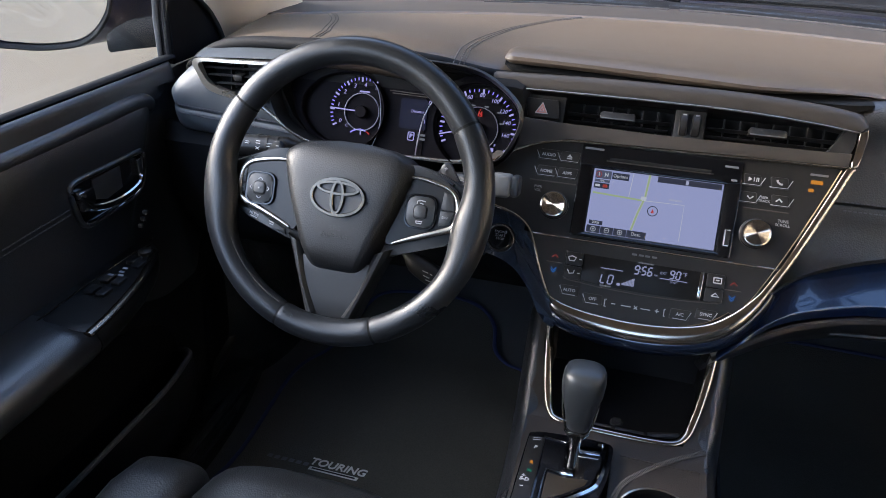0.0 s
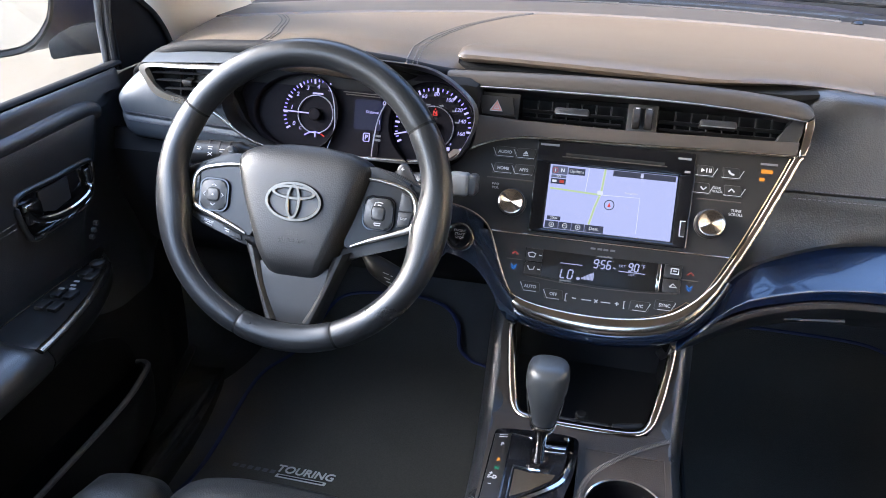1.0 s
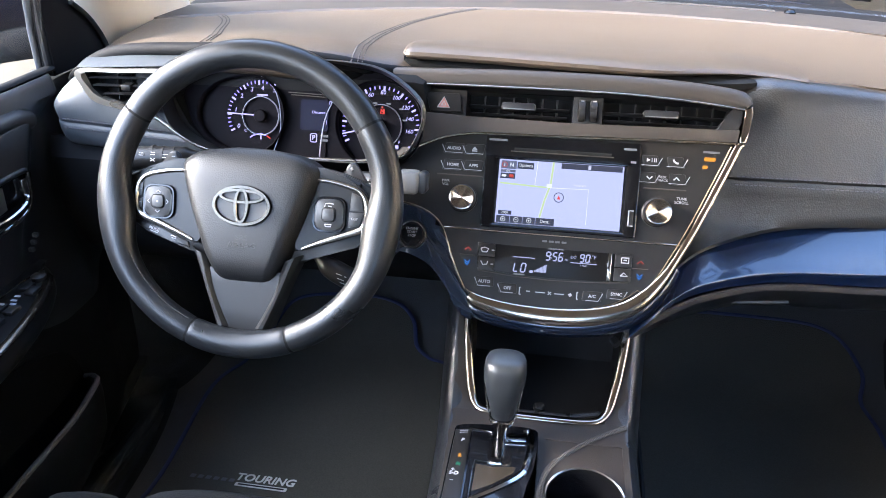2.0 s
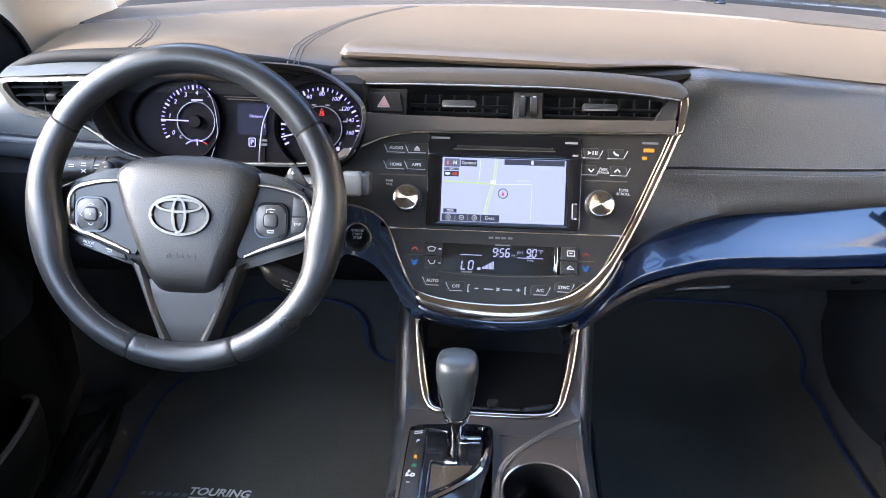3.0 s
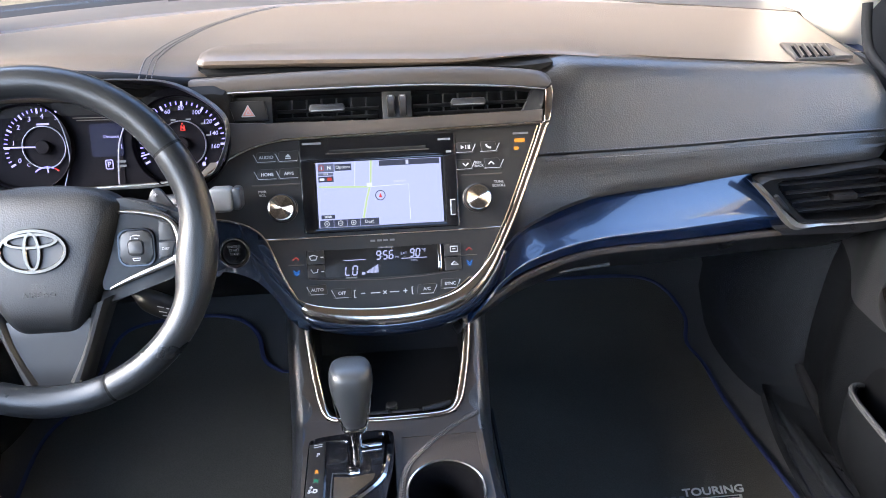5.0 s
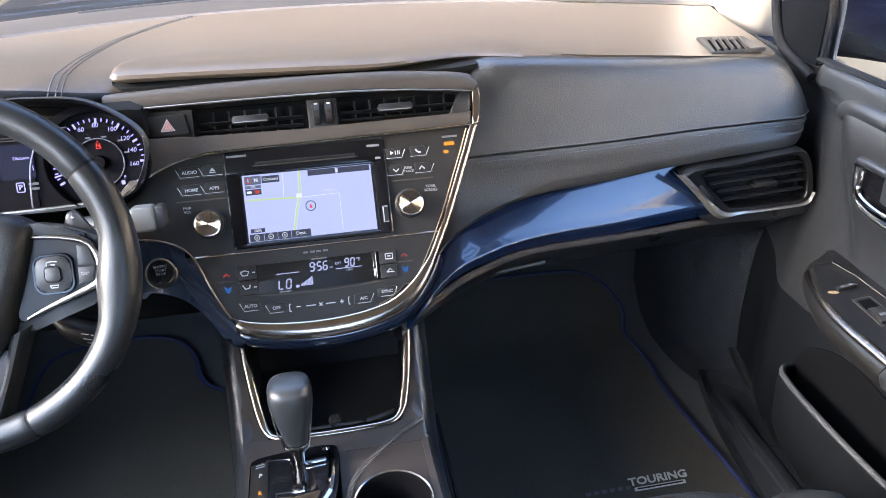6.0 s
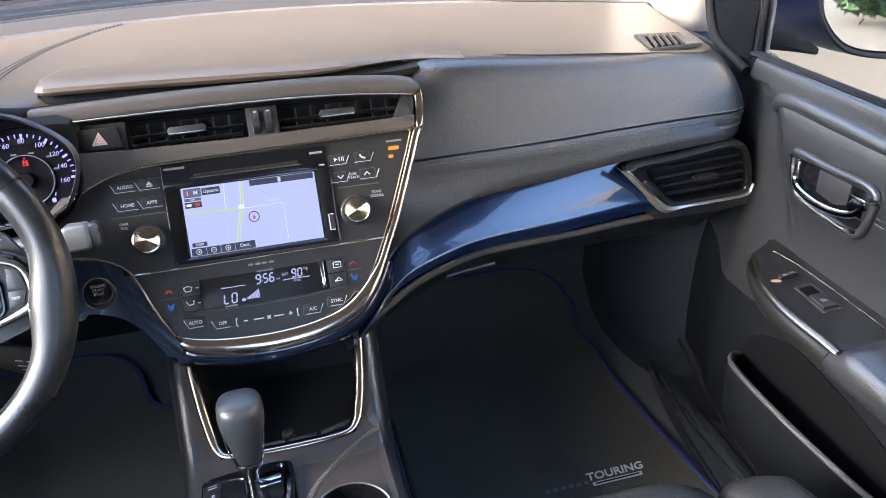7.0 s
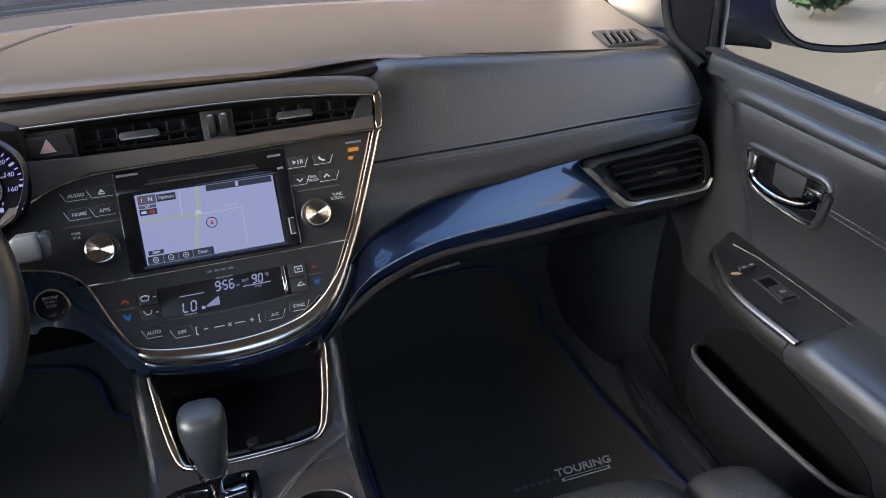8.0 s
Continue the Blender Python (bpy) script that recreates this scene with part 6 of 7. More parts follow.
    # dark blue piping down both flanks
    part("flank_piping", tube([(0.150, y, 0.19 + 0.25 * (y + 0.3) * 0.3) for y in np.linspace(-0.6, -0.02, 12)], 0.003, 6), RUBBER, c)
    return top


def gear_selector(top):
    g = thing("gear_selector", "gear lever with leather knob in a gloss black gate", "gear lever", (-0.05, -0.25, 0.325))
    G = Matrix.Translation((0, 0, 0.331)) @ Matrix.Rotation(radians(-1.5), 4, "X")
    plate = spline([(-0.103, -0.205), (-0.100, -0.192), (-0.085, -0.186), (-0.03, -0.181), (-0.006, -0.183), (0.0, -0.19), (0.0, -0.215), (-0.003, -0.250), (-0.012, -0.30), (-0.02, -0.41), (-0.10, -0.41), (-0.103, -0.30)], 60, True)
    part("gate_plate", prism(plate, -0.02, 0.0015, G, 0.001), PIANO, g, "gloss black gate plate")
    part("indicator", prism([(-0.1015, -0.200), (-0.082, -0.196), (-0.080, -0.40), (-0.1015, -0.40)], 0.001, 0.0028, G, 0.0006), PANEL, g, "gear position strip")
    for s, y, mt in (("P", -0.2182, INK), ("R", -0.2456, LIT_O), ("N", -0.2597, LIT_G), ("S-D", -0.2753, INK)):
        lettering("letters", s, 0.0072, at(G, -0.0905 - (0.003 if len(s) > 1 else 0), y, 0.0031), mt, g, bold=0.0002, lean=0.1)
    for line in ([(-0.096, -0.202), (-0.086, -0.200)], [(-0.096, -0.2055), (-0.086, -0.2035)], [(-0.0972, -0.2695), (-0.0932, -0.2695)], [(-0.0952, -0.2675), (-0.0952, -0.2715)], [(-0.0965, -0.2867), (-0.0925, -0.2867)]):
        part("mark", strokes([line], 0.0006, G, 0.0031), INK, g)
    # chrome-edged stepped slot
    ribbon = list(zip(spline([(-0.018, -0.1865), (-0.008, -0.1855), (-0.0055, -0.195), (-0.0040, -0.213), (-0.0066, -0.2426), (-0.014, -0.2666), (-0.040, -0.2923), (-0.070, -0.315)], 36), spline([(-0.018, -0.1925), (-0.0125, -0.193), (-0.0115, -0.200), (-0.0112, -0.213), (-0.0140, -0.2415), (-0.0212, -0.2640), (-0.046, -0.2880), (-0.074, -0.309)], 36)))
    part("gate_ribbon", sheet([[G @ Vector((p[0], p[1], w)) for p, w in ((a, 0.0), (a, 0.0035), (a.lerp(b, 0.5), 0.0048), (b, 0.0032), (b, -0.006))] for a, b in ribbon]), CHROME, g, "broad chrome ribbon round the gate")
    part("gate_floor", prism([(-0.098, -0.190), (-0.012, -0.189), (-0.0115, -0.213), (-0.0145, -0.2415), (-0.0217, -0.264), (-0.0465, -0.288), (-0.075, -0.310), (-0.079, -0.310), (-0.079, -0.20)], 0.0008, 0.0020, G), PIANO, g, "gloss black gate floor")
    # Bronze patch stands in for the beige reflected in the gloss floor.
    part("gate_reflection", prism([(-0.0700, -0.2555), (-0.0500, -0.2580), (-0.0400, -0.2560), (-0.0225, -0.2540), (-0.0255, -0.2635), (-0.0480, -0.2850), (-0.0700, -0.3000)], 0.0020, 0.0026, G), material("gate_beige_tint", (0.07, 0.056, 0.042), 0.22, metal=0.6), g, "bronze patch for the beige reflected in the gate floor")
    part("gate_bar", prism([(-0.0400, -0.2000), (-0.0130, -0.1965), (-0.0140, -0.2105), (-0.0385, -0.2130)], 0.0020, 0.0042, G, 0.0012), CHROME, g, "chrome bar across the gate")
    part("gate_bar", prism([(-0.0385, -0.2160), (-0.0145, -0.2140), (-0.0150, -0.2165), (-0.0385, -0.2185)], 0.0020, 0.0034, G, 0.0005), SATIN, g)
    path = [(-0.084, -0.1945), (-0.062, -0.1965), (-0.0555, -0.199), (-0.0530, -0.222), (-0.0518, -0.2435), (-0.0410, -0.2425), (-0.0414, -0.2515), (-0.0530, -0.2525), (-0.0720, -0.2510), (-0.0728, -0.2698), (-0.0727, -0.33)]
    part("gate_edge", strokes([path], 0.0017, G, 0.0028, 0.8), CHROME, g, "chrome edge of the stepped gate")
    part("gate_edge", strokes([[(-0.0430, -0.202), (-0.0425, -0.2225), (-0.0418, -0.2405)]], 0.0015, G, 0.0028, 0.8), CHROME, g, "chrome edge of the stepped gate")
    # lever
    part("lever", tube([(-0.045, -0.208, 0.325), (-0.045, -0.207, 0.345), (-0.045, -0.206, 0.373)], [0.0075, 0.0068, 0.010], 14), CHROME, g, "chrome lever neck")
    part("neck_collar", tube([(-0.045, -0.206, 0.364), (-0.045, -0.2055, 0.369), (-0.045, -0.205, 0.374)], [0.0135, 0.0162, 0.0158], 20, 0.95, up=(0, 1, 0)), CHROME, g, "chrome collar below the knob")
    rows = []
    for f, hx, hy, dy in ((0.0, 0.0128, 0.0135, 0.0), (0.04, 0.0140, 0.0150, 0.0), (0.15, 0.0158, 0.0178, 0.0), (0.30, 0.0180, 0.0205, 0.0005), (0.48, 0.0218, 0.0232, 0.001), (0.64, 0.0244, 0.0248, 0.002), (0.78, 0.0252, 0.0248, 0.003), (0.88, 0.0246, 0.0236, 0.0035), (0.95, 0.0224, 0.0208, 0.004), (0.985, 0.0175, 0.0160, 0.004), (1.0, 0.009, 0.008, 0.004)):
        z = 0.373 + 0.084 * f
        ring = []
        for k in range(28):
            a = 2 * math.pi * k / 28
            e = 2 / 2.6
            ring.append((-0.0445 + hx * abs(math.cos(a)) ** e * (1 if math.cos(a) > 0 else -1), -0.203 + dy + hy * abs(math.sin(a)) ** e * (1 if math.sin(a) > 0 else -1), z))
        rows.append(ring)
    bm = sheet(rows, close=True)
    bm.verts.ensure_lookup_table()
    bm.faces.new([bm.verts[len(bm.verts) - 28 + j] for j in range(28)])
    part("knob", bm, KNOB_L, g, "rounded black leather knob")
    for s in (-1, 1):
        part("knob_trim", tube(spline([(-0.0445 + s * 0.0135, -0.214, 0.376), (-0.0445 + s * 0.0175, -0.217, 0.393), (-0.0445 + s * 0.0205, -0.217, 0.412), (-0.0445 + s * 0.0222, -0.212, 0.429)], 14), 0.0009, 6), SATIN, g)


# ---------------------------------------------------------------- mats and seats
def floor_mat(s):
    nm = "black carpet floor mat with blue piping and metal name plate"
    m = thing("floor_mat", nm, "floor mat", (s * 0.4, 0.2, 0.0), group="front floor mats")
    def rise(y):
        return 0.004 + (0.0 if y < 0.36 else 0.9 * (y - 0.36) ** 1.35 + 0.0)
    if s > 0:
        o = [(0.170, -0.36), (0.170, 0.0), (0.176, 0.25), (0.180, 0.46), (0.20, 0.52), (0.45, 0.53), (0.60, 0.515), (0.655, 0.44), (0.640, 0.37), (0.648, 0.29), (0.644, 0.16), (0.662, -0.08), (0.67, -0.36)]
    else:
        o = [(-0.168, -0.36), (-0.168, 0.0), (-0.172, 0.22), (-0.188, 0.345), (-0.235, 0.37), (-0.268, 0.40), (-0.285, 0.455), (-0.33, 0.49), (-0.42, 0.50), (-0.56, 0.48), (-0.60, 0.40), (-0.62, 0.30), (-0.655, 0.20), (-0.64, -0.05), (-0.655, -0.36)]
    edge = spline(o, 110, True)
    cx, cy = s * 0.41, 0.08
    rows = []
    for p in edge:
        rows.append([(cx + (p[0] - cx) * f, cy + (p[1] - cy) * f, rise(cy + (p[1] - cy) * f) + 0.004) for f in np.linspace(0.0004, 1, 14)] + [(p[0], p[1], rise(p[1]) - 0.002)])
    rows.append(rows[0])
    part("carpet_mat", sheet(rows), MAT_C, m, "black cut-pile carpet")
    part("piping", tube([(p[0], p[1], rise(p[1]) + 0.003) for p in edge], 0.0048, 8, 0.8, closed=True), PIPING, m, "dark blue edge piping")
    x0 = 0.527 if s > 0 else -0.455
    y0 = -0.037 if s > 0 else -0.021
    P = Matrix.Translation((x0, y0, 0.0092))
    lettering("letters", "TOURING", 0.0225, at(P, 0, 0), PLATE, m, "satin metal letters", deep=0.0006, lean=0.18, bold=0.0004, wide=1.05)
    part("name_bar", prism(rounded(0.092, 0.0075, 0.001, -0.002, -0.0165, 3, 0.2), 0, 0.001, P), PLATE, m, "satin metal strip with unreadable print")
    part("name_print", prism(rounded(0.082, 0.0030, 0.0008, -0.002, -0.0165, 3, 0.2), 0.001, 0.0014, P), RUBBER, m)
    for k in range(6):
        part("name_mark", prism(rounded(0.0090, 0.0075, 0.001, -0.128 + 0.0142 * k, -0.010, 2, 0.2), 0, 0.0008, P), INK_D, m, "unlettered plate mark")


def front_seat(s):
    """The seat cushion, its front roll rounded over, with side bolsters and piped seams."""
    q = thing("front_seat", "black leather front seat cushion with sewn seams", "car seat", (s * 0.38, -0.6, 0.05), group="front seats")
    cx = 0.345 if s > 0 else -0.335
    def body(x0, x1, lift, nose, name, lab):
        rows = []
        for f in np.linspace(0, 1, 16):
            x = x0 + (x1 - x0) * f
            e = 1 - abs(2 * f - 1) ** 6
            front = nose - 0.018 * (abs(2 * f - 1) ** 3)
            top = 0.308 + lift * e
            rows.append([(x, -0.95, 0.02), (x, -0.95, top - 0.05), (x, -0.80, top - 0.035), (x, -0.60, top - 0.022), (x, front - 0.14, top - 0.004), (x, front - 0.07, top), (x, front - 0.03, top - 0.010), (x, front - 0.006, top - 0.034), (x, front, top - 0.07), (x, front - 0.012, 0.16), (x, front - 0.05, 0.08), (x, front - 0.08, 0.02)])
        bm = sheet(rows)
        bm.verts.ensure_lookup_table()
        n = 12
        bm.faces.new([bm.verts[j] for j in range(n)])
        bm.faces.new([bm.verts[15 * n + j] for j in range(n)][::-1])
        part(name, bm, SEAT_L, q, lab)
    body(cx - 0.125, cx + 0.125, 0.022, -0.300, "seat_panel", "black leather seat panel")
    for k in (-1, 1):
        a, b = cx + k * 0.128, cx + k * 0.228
        body(min(a, b), max(a, b), 0.020, -0.325, "bolster", "black leather side bolster")
        stitches([(cx + k * 0.119, y, 0.3135) for y in np.linspace(-0.60, -0.40, 14)], 0.007, 0.005, 0.0007, THREAD, q, (0, 0, 1), label="grey thread stitching")
    backrest(q, cx)


# ---------------------------------------------------------------- doors, windows and mirrors
def backrest(q, cx):
    """The upright back of a front seat with its headrest, out of view, added to block light from behind."""
    rows = []
    for z, y, hw, th in ((0.27, -0.96, 0.22, 0.05), (0.30, -0.965, 0.245, 0.07), (0.45, -1.00, 0.255, 0.08), (0.62, -1.05, 0.255, 0.075), (0.78, -1.10, 0.235, 0.065), (0.86, -1.125, 0.20, 0.055), (0.89, -1.135, 0.15, 0.04), (0.90, -1.14, 0.06, 0.01)):
        ring = []
        for k in range(32):
            a = 2 * math.pi * k / 32
            c, n = math.cos(a), math.sin(a)
            ring.append((cx + hw * abs(c) ** 0.55 * (1 if c > 0 else -1), y + th * abs(n) ** 0.7 * (1 if n > 0 else -1), z))
        rows.append(ring)
    part("backrest", sheet(rows, close=True), SEAT_L, q, "black leather backrest")
    for k in (-1, 1):
        part("headrest_post", tube([(cx + k * 0.06, -1.13, 0.86), (cx + k * 0.06, -1.14, 0.96)], 0.006, 10), CHROME, q)
    head = spline([(cx - 0.13, 0.955), (cx - 0.12, 0.925), (cx, 0.92), (cx + 0.12, 0.925), (cx + 0.13, 0.955), (cx + 0.115, 1.06), (cx, 1.075), (cx - 0.115, 1.06)], 36, True)
    part("headrest", prism(head, -0.05, 0.04, framed((0, -1.15, 0), 0), 0.02, 4), SEAT_L, q, "black leather headrest")


def door(s):
    nm = "door_1" if s < 0 else "door_2"
    d = thing(nm, "black front door panel with armrest, switches and map pocket", "car door", (s * 0.74, -0.5, 0.0), kind="structure")
    back = (s, 0, 0)
    prof = spline([(0.762, 0.672), (0.752, 0.678), (0.745, 0.6815), (0.739, 0.6810), (0.7345, 0.674), (0.732, 0.660), (0.7285, 0.648), (0.722, 0.640), (0.717, 0.620), (0.7155, 0.580), (0.718, 0.530), (0.722, 0.485), (0.722, 0.42), (0.716, 0.36), (0.712, 0.30), (0.714, 0.20), (0.722, 0.10), (0.735, 0.04), (0.755, 0.03)], 64)
    CUT = min(range(64), key=lambda k: abs(prof[k][1] - 0.355))
    ease = lambda q: (lambda w: w * w * (3 - 2 * w))(min(max(q, 0), 1))
    low_edge = curve_of([(-0.95, 0.035), (-0.10, 0.045), (0.0, 0.085), (0.10, 0.105), (0.16, 0.125), (0.20, 0.160), (0.23, 0.25), (0.26, 0.40)])
    rows = []
    for y in list(np.linspace(0.25, 0.09, 9)) + list(np.linspace(0.086, -0.26, 48)) + list(np.linspace(-0.28, -0.95, 12)):
        r = []
        for x, z in prof:
            # the padded insert stands proud behind a slanting soft edge; ahead of it the panel sinks towards the hinge
            line = -0.020 - 0.50 * (0.640 - z)
            sunk = ease((y - line + 0.014) / 0.034) * ease((0.655 - z) / 0.03) * ease((z - 0.42) / 0.10)
            away = ease((y - 0.0) / 0.09) * (1 if z < 0.655 else ease((y - 0.05) / 0.05))
            x += 0.016 * sunk + 0.030 * away + 0.05 * max(0, y - 0.09)
            if y > -0.10:
                z = max(z, low_edge(y) + 0.02 * max(0, 0.12 - z)) if z < 0.40 else z
            seam_z = 0.3415 + 0.05 * ease((y - 0.03) / 0.10) + 0.03 * ease((-y - 0.05) / 0.12)
            z += (seam_z - prof[CUT][1]) * max(0, 1 - abs(z - prof[CUT][1]) / 0.16)
            r.append((s * x, y, z if y < 0.089 else min(z, 0.664)))
        rows.append(r)
    part("panel", sheet([r[:CUT + 1] for r in rows], 0.012, back), DOOR_L, d, "black soft-grained door panel")
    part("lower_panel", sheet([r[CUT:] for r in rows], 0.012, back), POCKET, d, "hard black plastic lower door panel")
    part("door_seal", tube([(s * (0.742 + 0.10 * max(0, y - 0.02)), y, low_edge(y) - 0.004) for y in np.linspace(0.22, -0.90, 40)], 0.011, 10), RUBBER, d, "black rubber door seal")
    # crease of the upper trim, bending down at its front
    up = spline([(-0.95, 0.640), (-0.5, 0.646), (-0.2, 0.6475), (-0.06, 0.651), (-0.025, 0.648), (-0.012, 0.640), (-0.008, 0.628)], 40)
    part("upper_roll", tube([(s * (0.7352 + (0.004 * max(0, k - 33) / 6)), p[0], p[1] - 0.004) for k, p in enumerate(up)], [0.0140 * min(1, (40.8 - k) / 9) for k in range(40)], 16), DOOR_L, d, "raised padded roll")
    part("window_seal", tube([(s * 0.756, y, 0.6815 if s > 0 else 0.6835) for y in np.linspace(0.088, -0.95, 12)], 0.0095, 10, 0.5), VOID, d, "black rubber window seal")
    # lever in its chrome-edged bowl
    hy, hz = (-0.017, 0.009) if s > 0 else (0.0, 0.0)
    shifted = lambda pts, n, closed=False: [Vector((p[0] + hy, p[1] + hz, 0)) for p in spline(pts, n, closed)]
    bowl = shifted([(-0.066, 0.583), (-0.080, 0.588), (-0.140, 0.5885), (-0.197, 0.590), (-0.211, 0.580), (-0.206, 0.545), (-0.199, 0.529), (-0.180, 0.524), (-0.120, 0.527), (-0.088, 0.534), (-0.074, 0.556)], 50, True)
    b0 = part("handle_bowl", prism([(p[0], p[1]) for p in bowl], -0.001, 0.0015, Matrix(((0, 0, -s, s * 0.7165), (1, 0, 0, 0), (0, 1, 0, 0), (0, 0, 0, 1)))), PIANO, d, "dark handle bowl")
    part("bowl_edge", tube([Vector((s * 0.7145, p[0], p[1])) for p in bowl], 0.0062 if s > 0 else 0.0038, 10, closed=True), DOOR_L, d, "rolled edge of the bowl")
    part("bowl_cup", prism([(-0.118 + hy, 0.551 + hz), (-0.116 + hy, 0.582 + hz), (-0.172 + hy, 0.583 + hz), (-0.174 + hy, 0.556 + hz), (-0.150 + hy, 0.547 + hz)], 0.0015, 0.004, Matrix(((0, 0, -s, s * 0.7165), (1, 0, 0, 0), (0, 1, 0, 0), (0, 0, 0, 1))), 0.001), BUTTON, b0)
    lo = shifted([(-0.066, 0.584), (-0.072, 0.556), (-0.086, 0.536), (-0.118, 0.5285), (-0.180, 0.526), (-0.199, 0.531)], 30)
    part("bowl_trim", tube([Vector((s * 0.711, p[0], p[1])) for p in lo], 0.0028, 8), CHROME, b0, "chrome trim")
    lv = shifted([(-0.080, 0.556), (-0.095, 0.546), (-0.130, 0.542), (-0.165, 0.545), (-0.190, 0.553), (-0.205, 0.570)], 24)
    part("door_lever", tube([Vector((s * (0.708 - 0.006 * math.sin(math.pi * k / 23)), p[0], p[1])) for k, p in enumerate(lv)], [0.0022] + [0.003] * 22 + [0.004], 8, 1.6), CHROME, b0, "chrome door lever")
    part("lock_button", slab((min(s * 0.715, s * 0.704), -0.206 + hy, 0.550 + hz), (max(s * 0.715, s * 0.704), -0.178 + hy, 0.578 + hz), 0.004), CHROME, b0, "chrome lock knob")
    part("lever_pivot", slab((min(s * 0.715, s * 0.708), -0.086 + hy, 0.555 + hz), (max(s * 0.715, s * 0.708), -0.076 + hy, 0.580 + hz), 0.002), SATIN, b0)
    for dz in (0.0035, -0.0035):
        stitches([(s * 0.7145, y + hy, 0.556 + hz + 0.03 * (y + 0.21) + dz) for y in np.linspace(-0.218, -0.55, 30)], 0.008, 0.005, 0.0008, THREAD, d, (-s, 0, 0), label="grey thread stitching on the door")
    # armrest with the switch plate
    xin = curve_of([(-0.95, 0.62), (-0.45, 0.617), (-0.308, 0.617), (-0.205, 0.618), (-0.14, 0.637), (-0.10, 0.659), (-0.082, 0.674), (-0.074, 0.688), (-0.069, 0.712)] if s > 0 else [(-0.95, 0.62), (-0.45, 0.620), (-0.30, 0.624), (-0.20, 0.642), (-0.13, 0.668), (-0.092, 0.694), (-0.075, 0.712)])

    def arm_row(y):
        xi = xin(y)
        pad = 0.011 * ease((-y - 0.305) / 0.03)
        return [(s * 0.724, y, 0.452), (s * 0.712, y, 0.452 + pad * 0.3), (s * (0.5 * xi + 0.36), y, 0.449 + pad), (s * (xi + 0.016), y, 0.447 + pad), (s * (xi + 0.006), y, 0.443 + pad * 0.8), (s * (xi + 0.001), y, 0.436 + pad * 0.4), (s * xi, y, 0.428), (s * (xi + 0.006), y, 0.416), (s * (xi + 0.03 * (1 - max(0, (xi - 0.68) / 0.04))), y, 0.392), (s * 0.72, y, 0.362)]
    nose = [-0.069, -0.070, -0.072, -0.075, -0.080, -0.088] if s > 0 else [-0.075, -0.080, -0.088]
    part("armrest_nose", sheet([arm_row(y) for y in nose + list(np.linspace(-0.10, -0.306, 20))]), MATT_B, d, "black plastic armrest front")
    part("armrest", sheet([arm_row(y) for y in list(np.linspace(-0.3065, -0.34, 6)) + list(np.linspace(-0.36, -0.95, 20))]), DOOR_L, d, "padded black leather armrest")
    part("armrest_joint", tube([Vector(p) + Vector((0, 0, 0.001)) for p in arm_row(-0.3062)[2:8]], 0.0012, 6), VOID, d)
    plate = [(xin(y) + 0.012, y) for y in np.linspace(-0.095, -0.315, 18)] + [(0.700, -0.335), (0.705, -0.30), (0.707, -0.22), (0.7065, -0.14), (0.703, -0.102)]
    Q = Matrix.Translation((0, 0, 0.4475))
    pl = part("switch_plate", prism([(s * p[0], p[1]) for p in plate], -0.004, 0.0045, Q, 0.0015), MATT_B, d, "satin black switch plate")
    part("plate_trim", tube([(s * (xin(y) + 0.0075), y, 0.4500) for y in np.linspace(-0.105, -0.318, 22)], [0.0015] + [0.0070] * 20 + [0.006], 12, 0.55), BAND, pl, "broad chrome edge")
    part("plate_line", tube([(s * p[0], p[1], 0.4525) for p in ((0.700, -0.100), (0.7075, -0.14), (0.7085, -0.22), (0.706, -0.31), (0.70, -0.345))], 0.0012, 6), BAND, pl, "thin chrome line")
    if s > 0:
        part("window_switch", prism([(0.664, -0.190), (0.690, -0.188), (0.689, -0.246), (0.660, -0.248)], 0.004, 0.0058, Q, 0.001), PANEL, pl)
        # Flat plate coloured as the shade in the switch hollow.
        part("switch_shade", prism([(0.667, -0.194), (0.687, -0.192), (0.6865, -0.212), (0.666, -0.213)], 0.0058, 0.0062, Q), NOOK, pl)
        part("switch_key", prism([(0.6655, -0.215), (0.6865, -0.214), (0.686, -0.243), (0.663, -0.244)], 0.0058, 0.0105, Q, 0.0015), PANEL, pl)
        part("switch_frame", strokes([[(0.664, -0.189), (0.691, -0.187), (0.690, -0.247), (0.660, -0.249), (0.664, -0.189)]], 0.0006, Q, 0.006), TRIM_G, pl)
        part("switch_mark", prism(rounded(0.008, 0.005, 0.001, 0.674, -0.231), 0.0105, 0.0109, Q), INK_D, pl)
        part("lock_switch", prism([(0.660, -0.168), (0.662, -0.160), (0.690, -0.156), (0.689, -0.164)], 0.004, 0.0095, Q, 0.0015), PANEL, pl)
        for x, y in ((0.668, -0.1635), (0.682, -0.1605)):
            part("switch_mark", prism(rounded(0.005, 0.0035, 0.001, x, y), 0.0095, 0.0099, Q), INK_D, pl)
        part("worn_patch", prism([(0.646, -0.166), (0.650, -0.163), (0.658, -0.165), (0.661, -0.170), (0.655, -0.171), (0.650, -0.169)], 0.0045, 0.0049, Q), material("bare_plastic", (0.30, 0.20, 0.10), 0.6), pl, "worn tan patch beside the lock switch")
    else:
        for x, y in ((-0.690, -0.150), (-0.676, -0.158), (-0.690, -0.205), (-0.690, -0.235), (-0.672, -0.205), (-0.672, -0.235)):
            part("window_switch", slab((x - 0.007, y - 0.010, 0.4515), (x + 0.007, y + 0.010, 0.4575), 0.002), PANEL, pl)
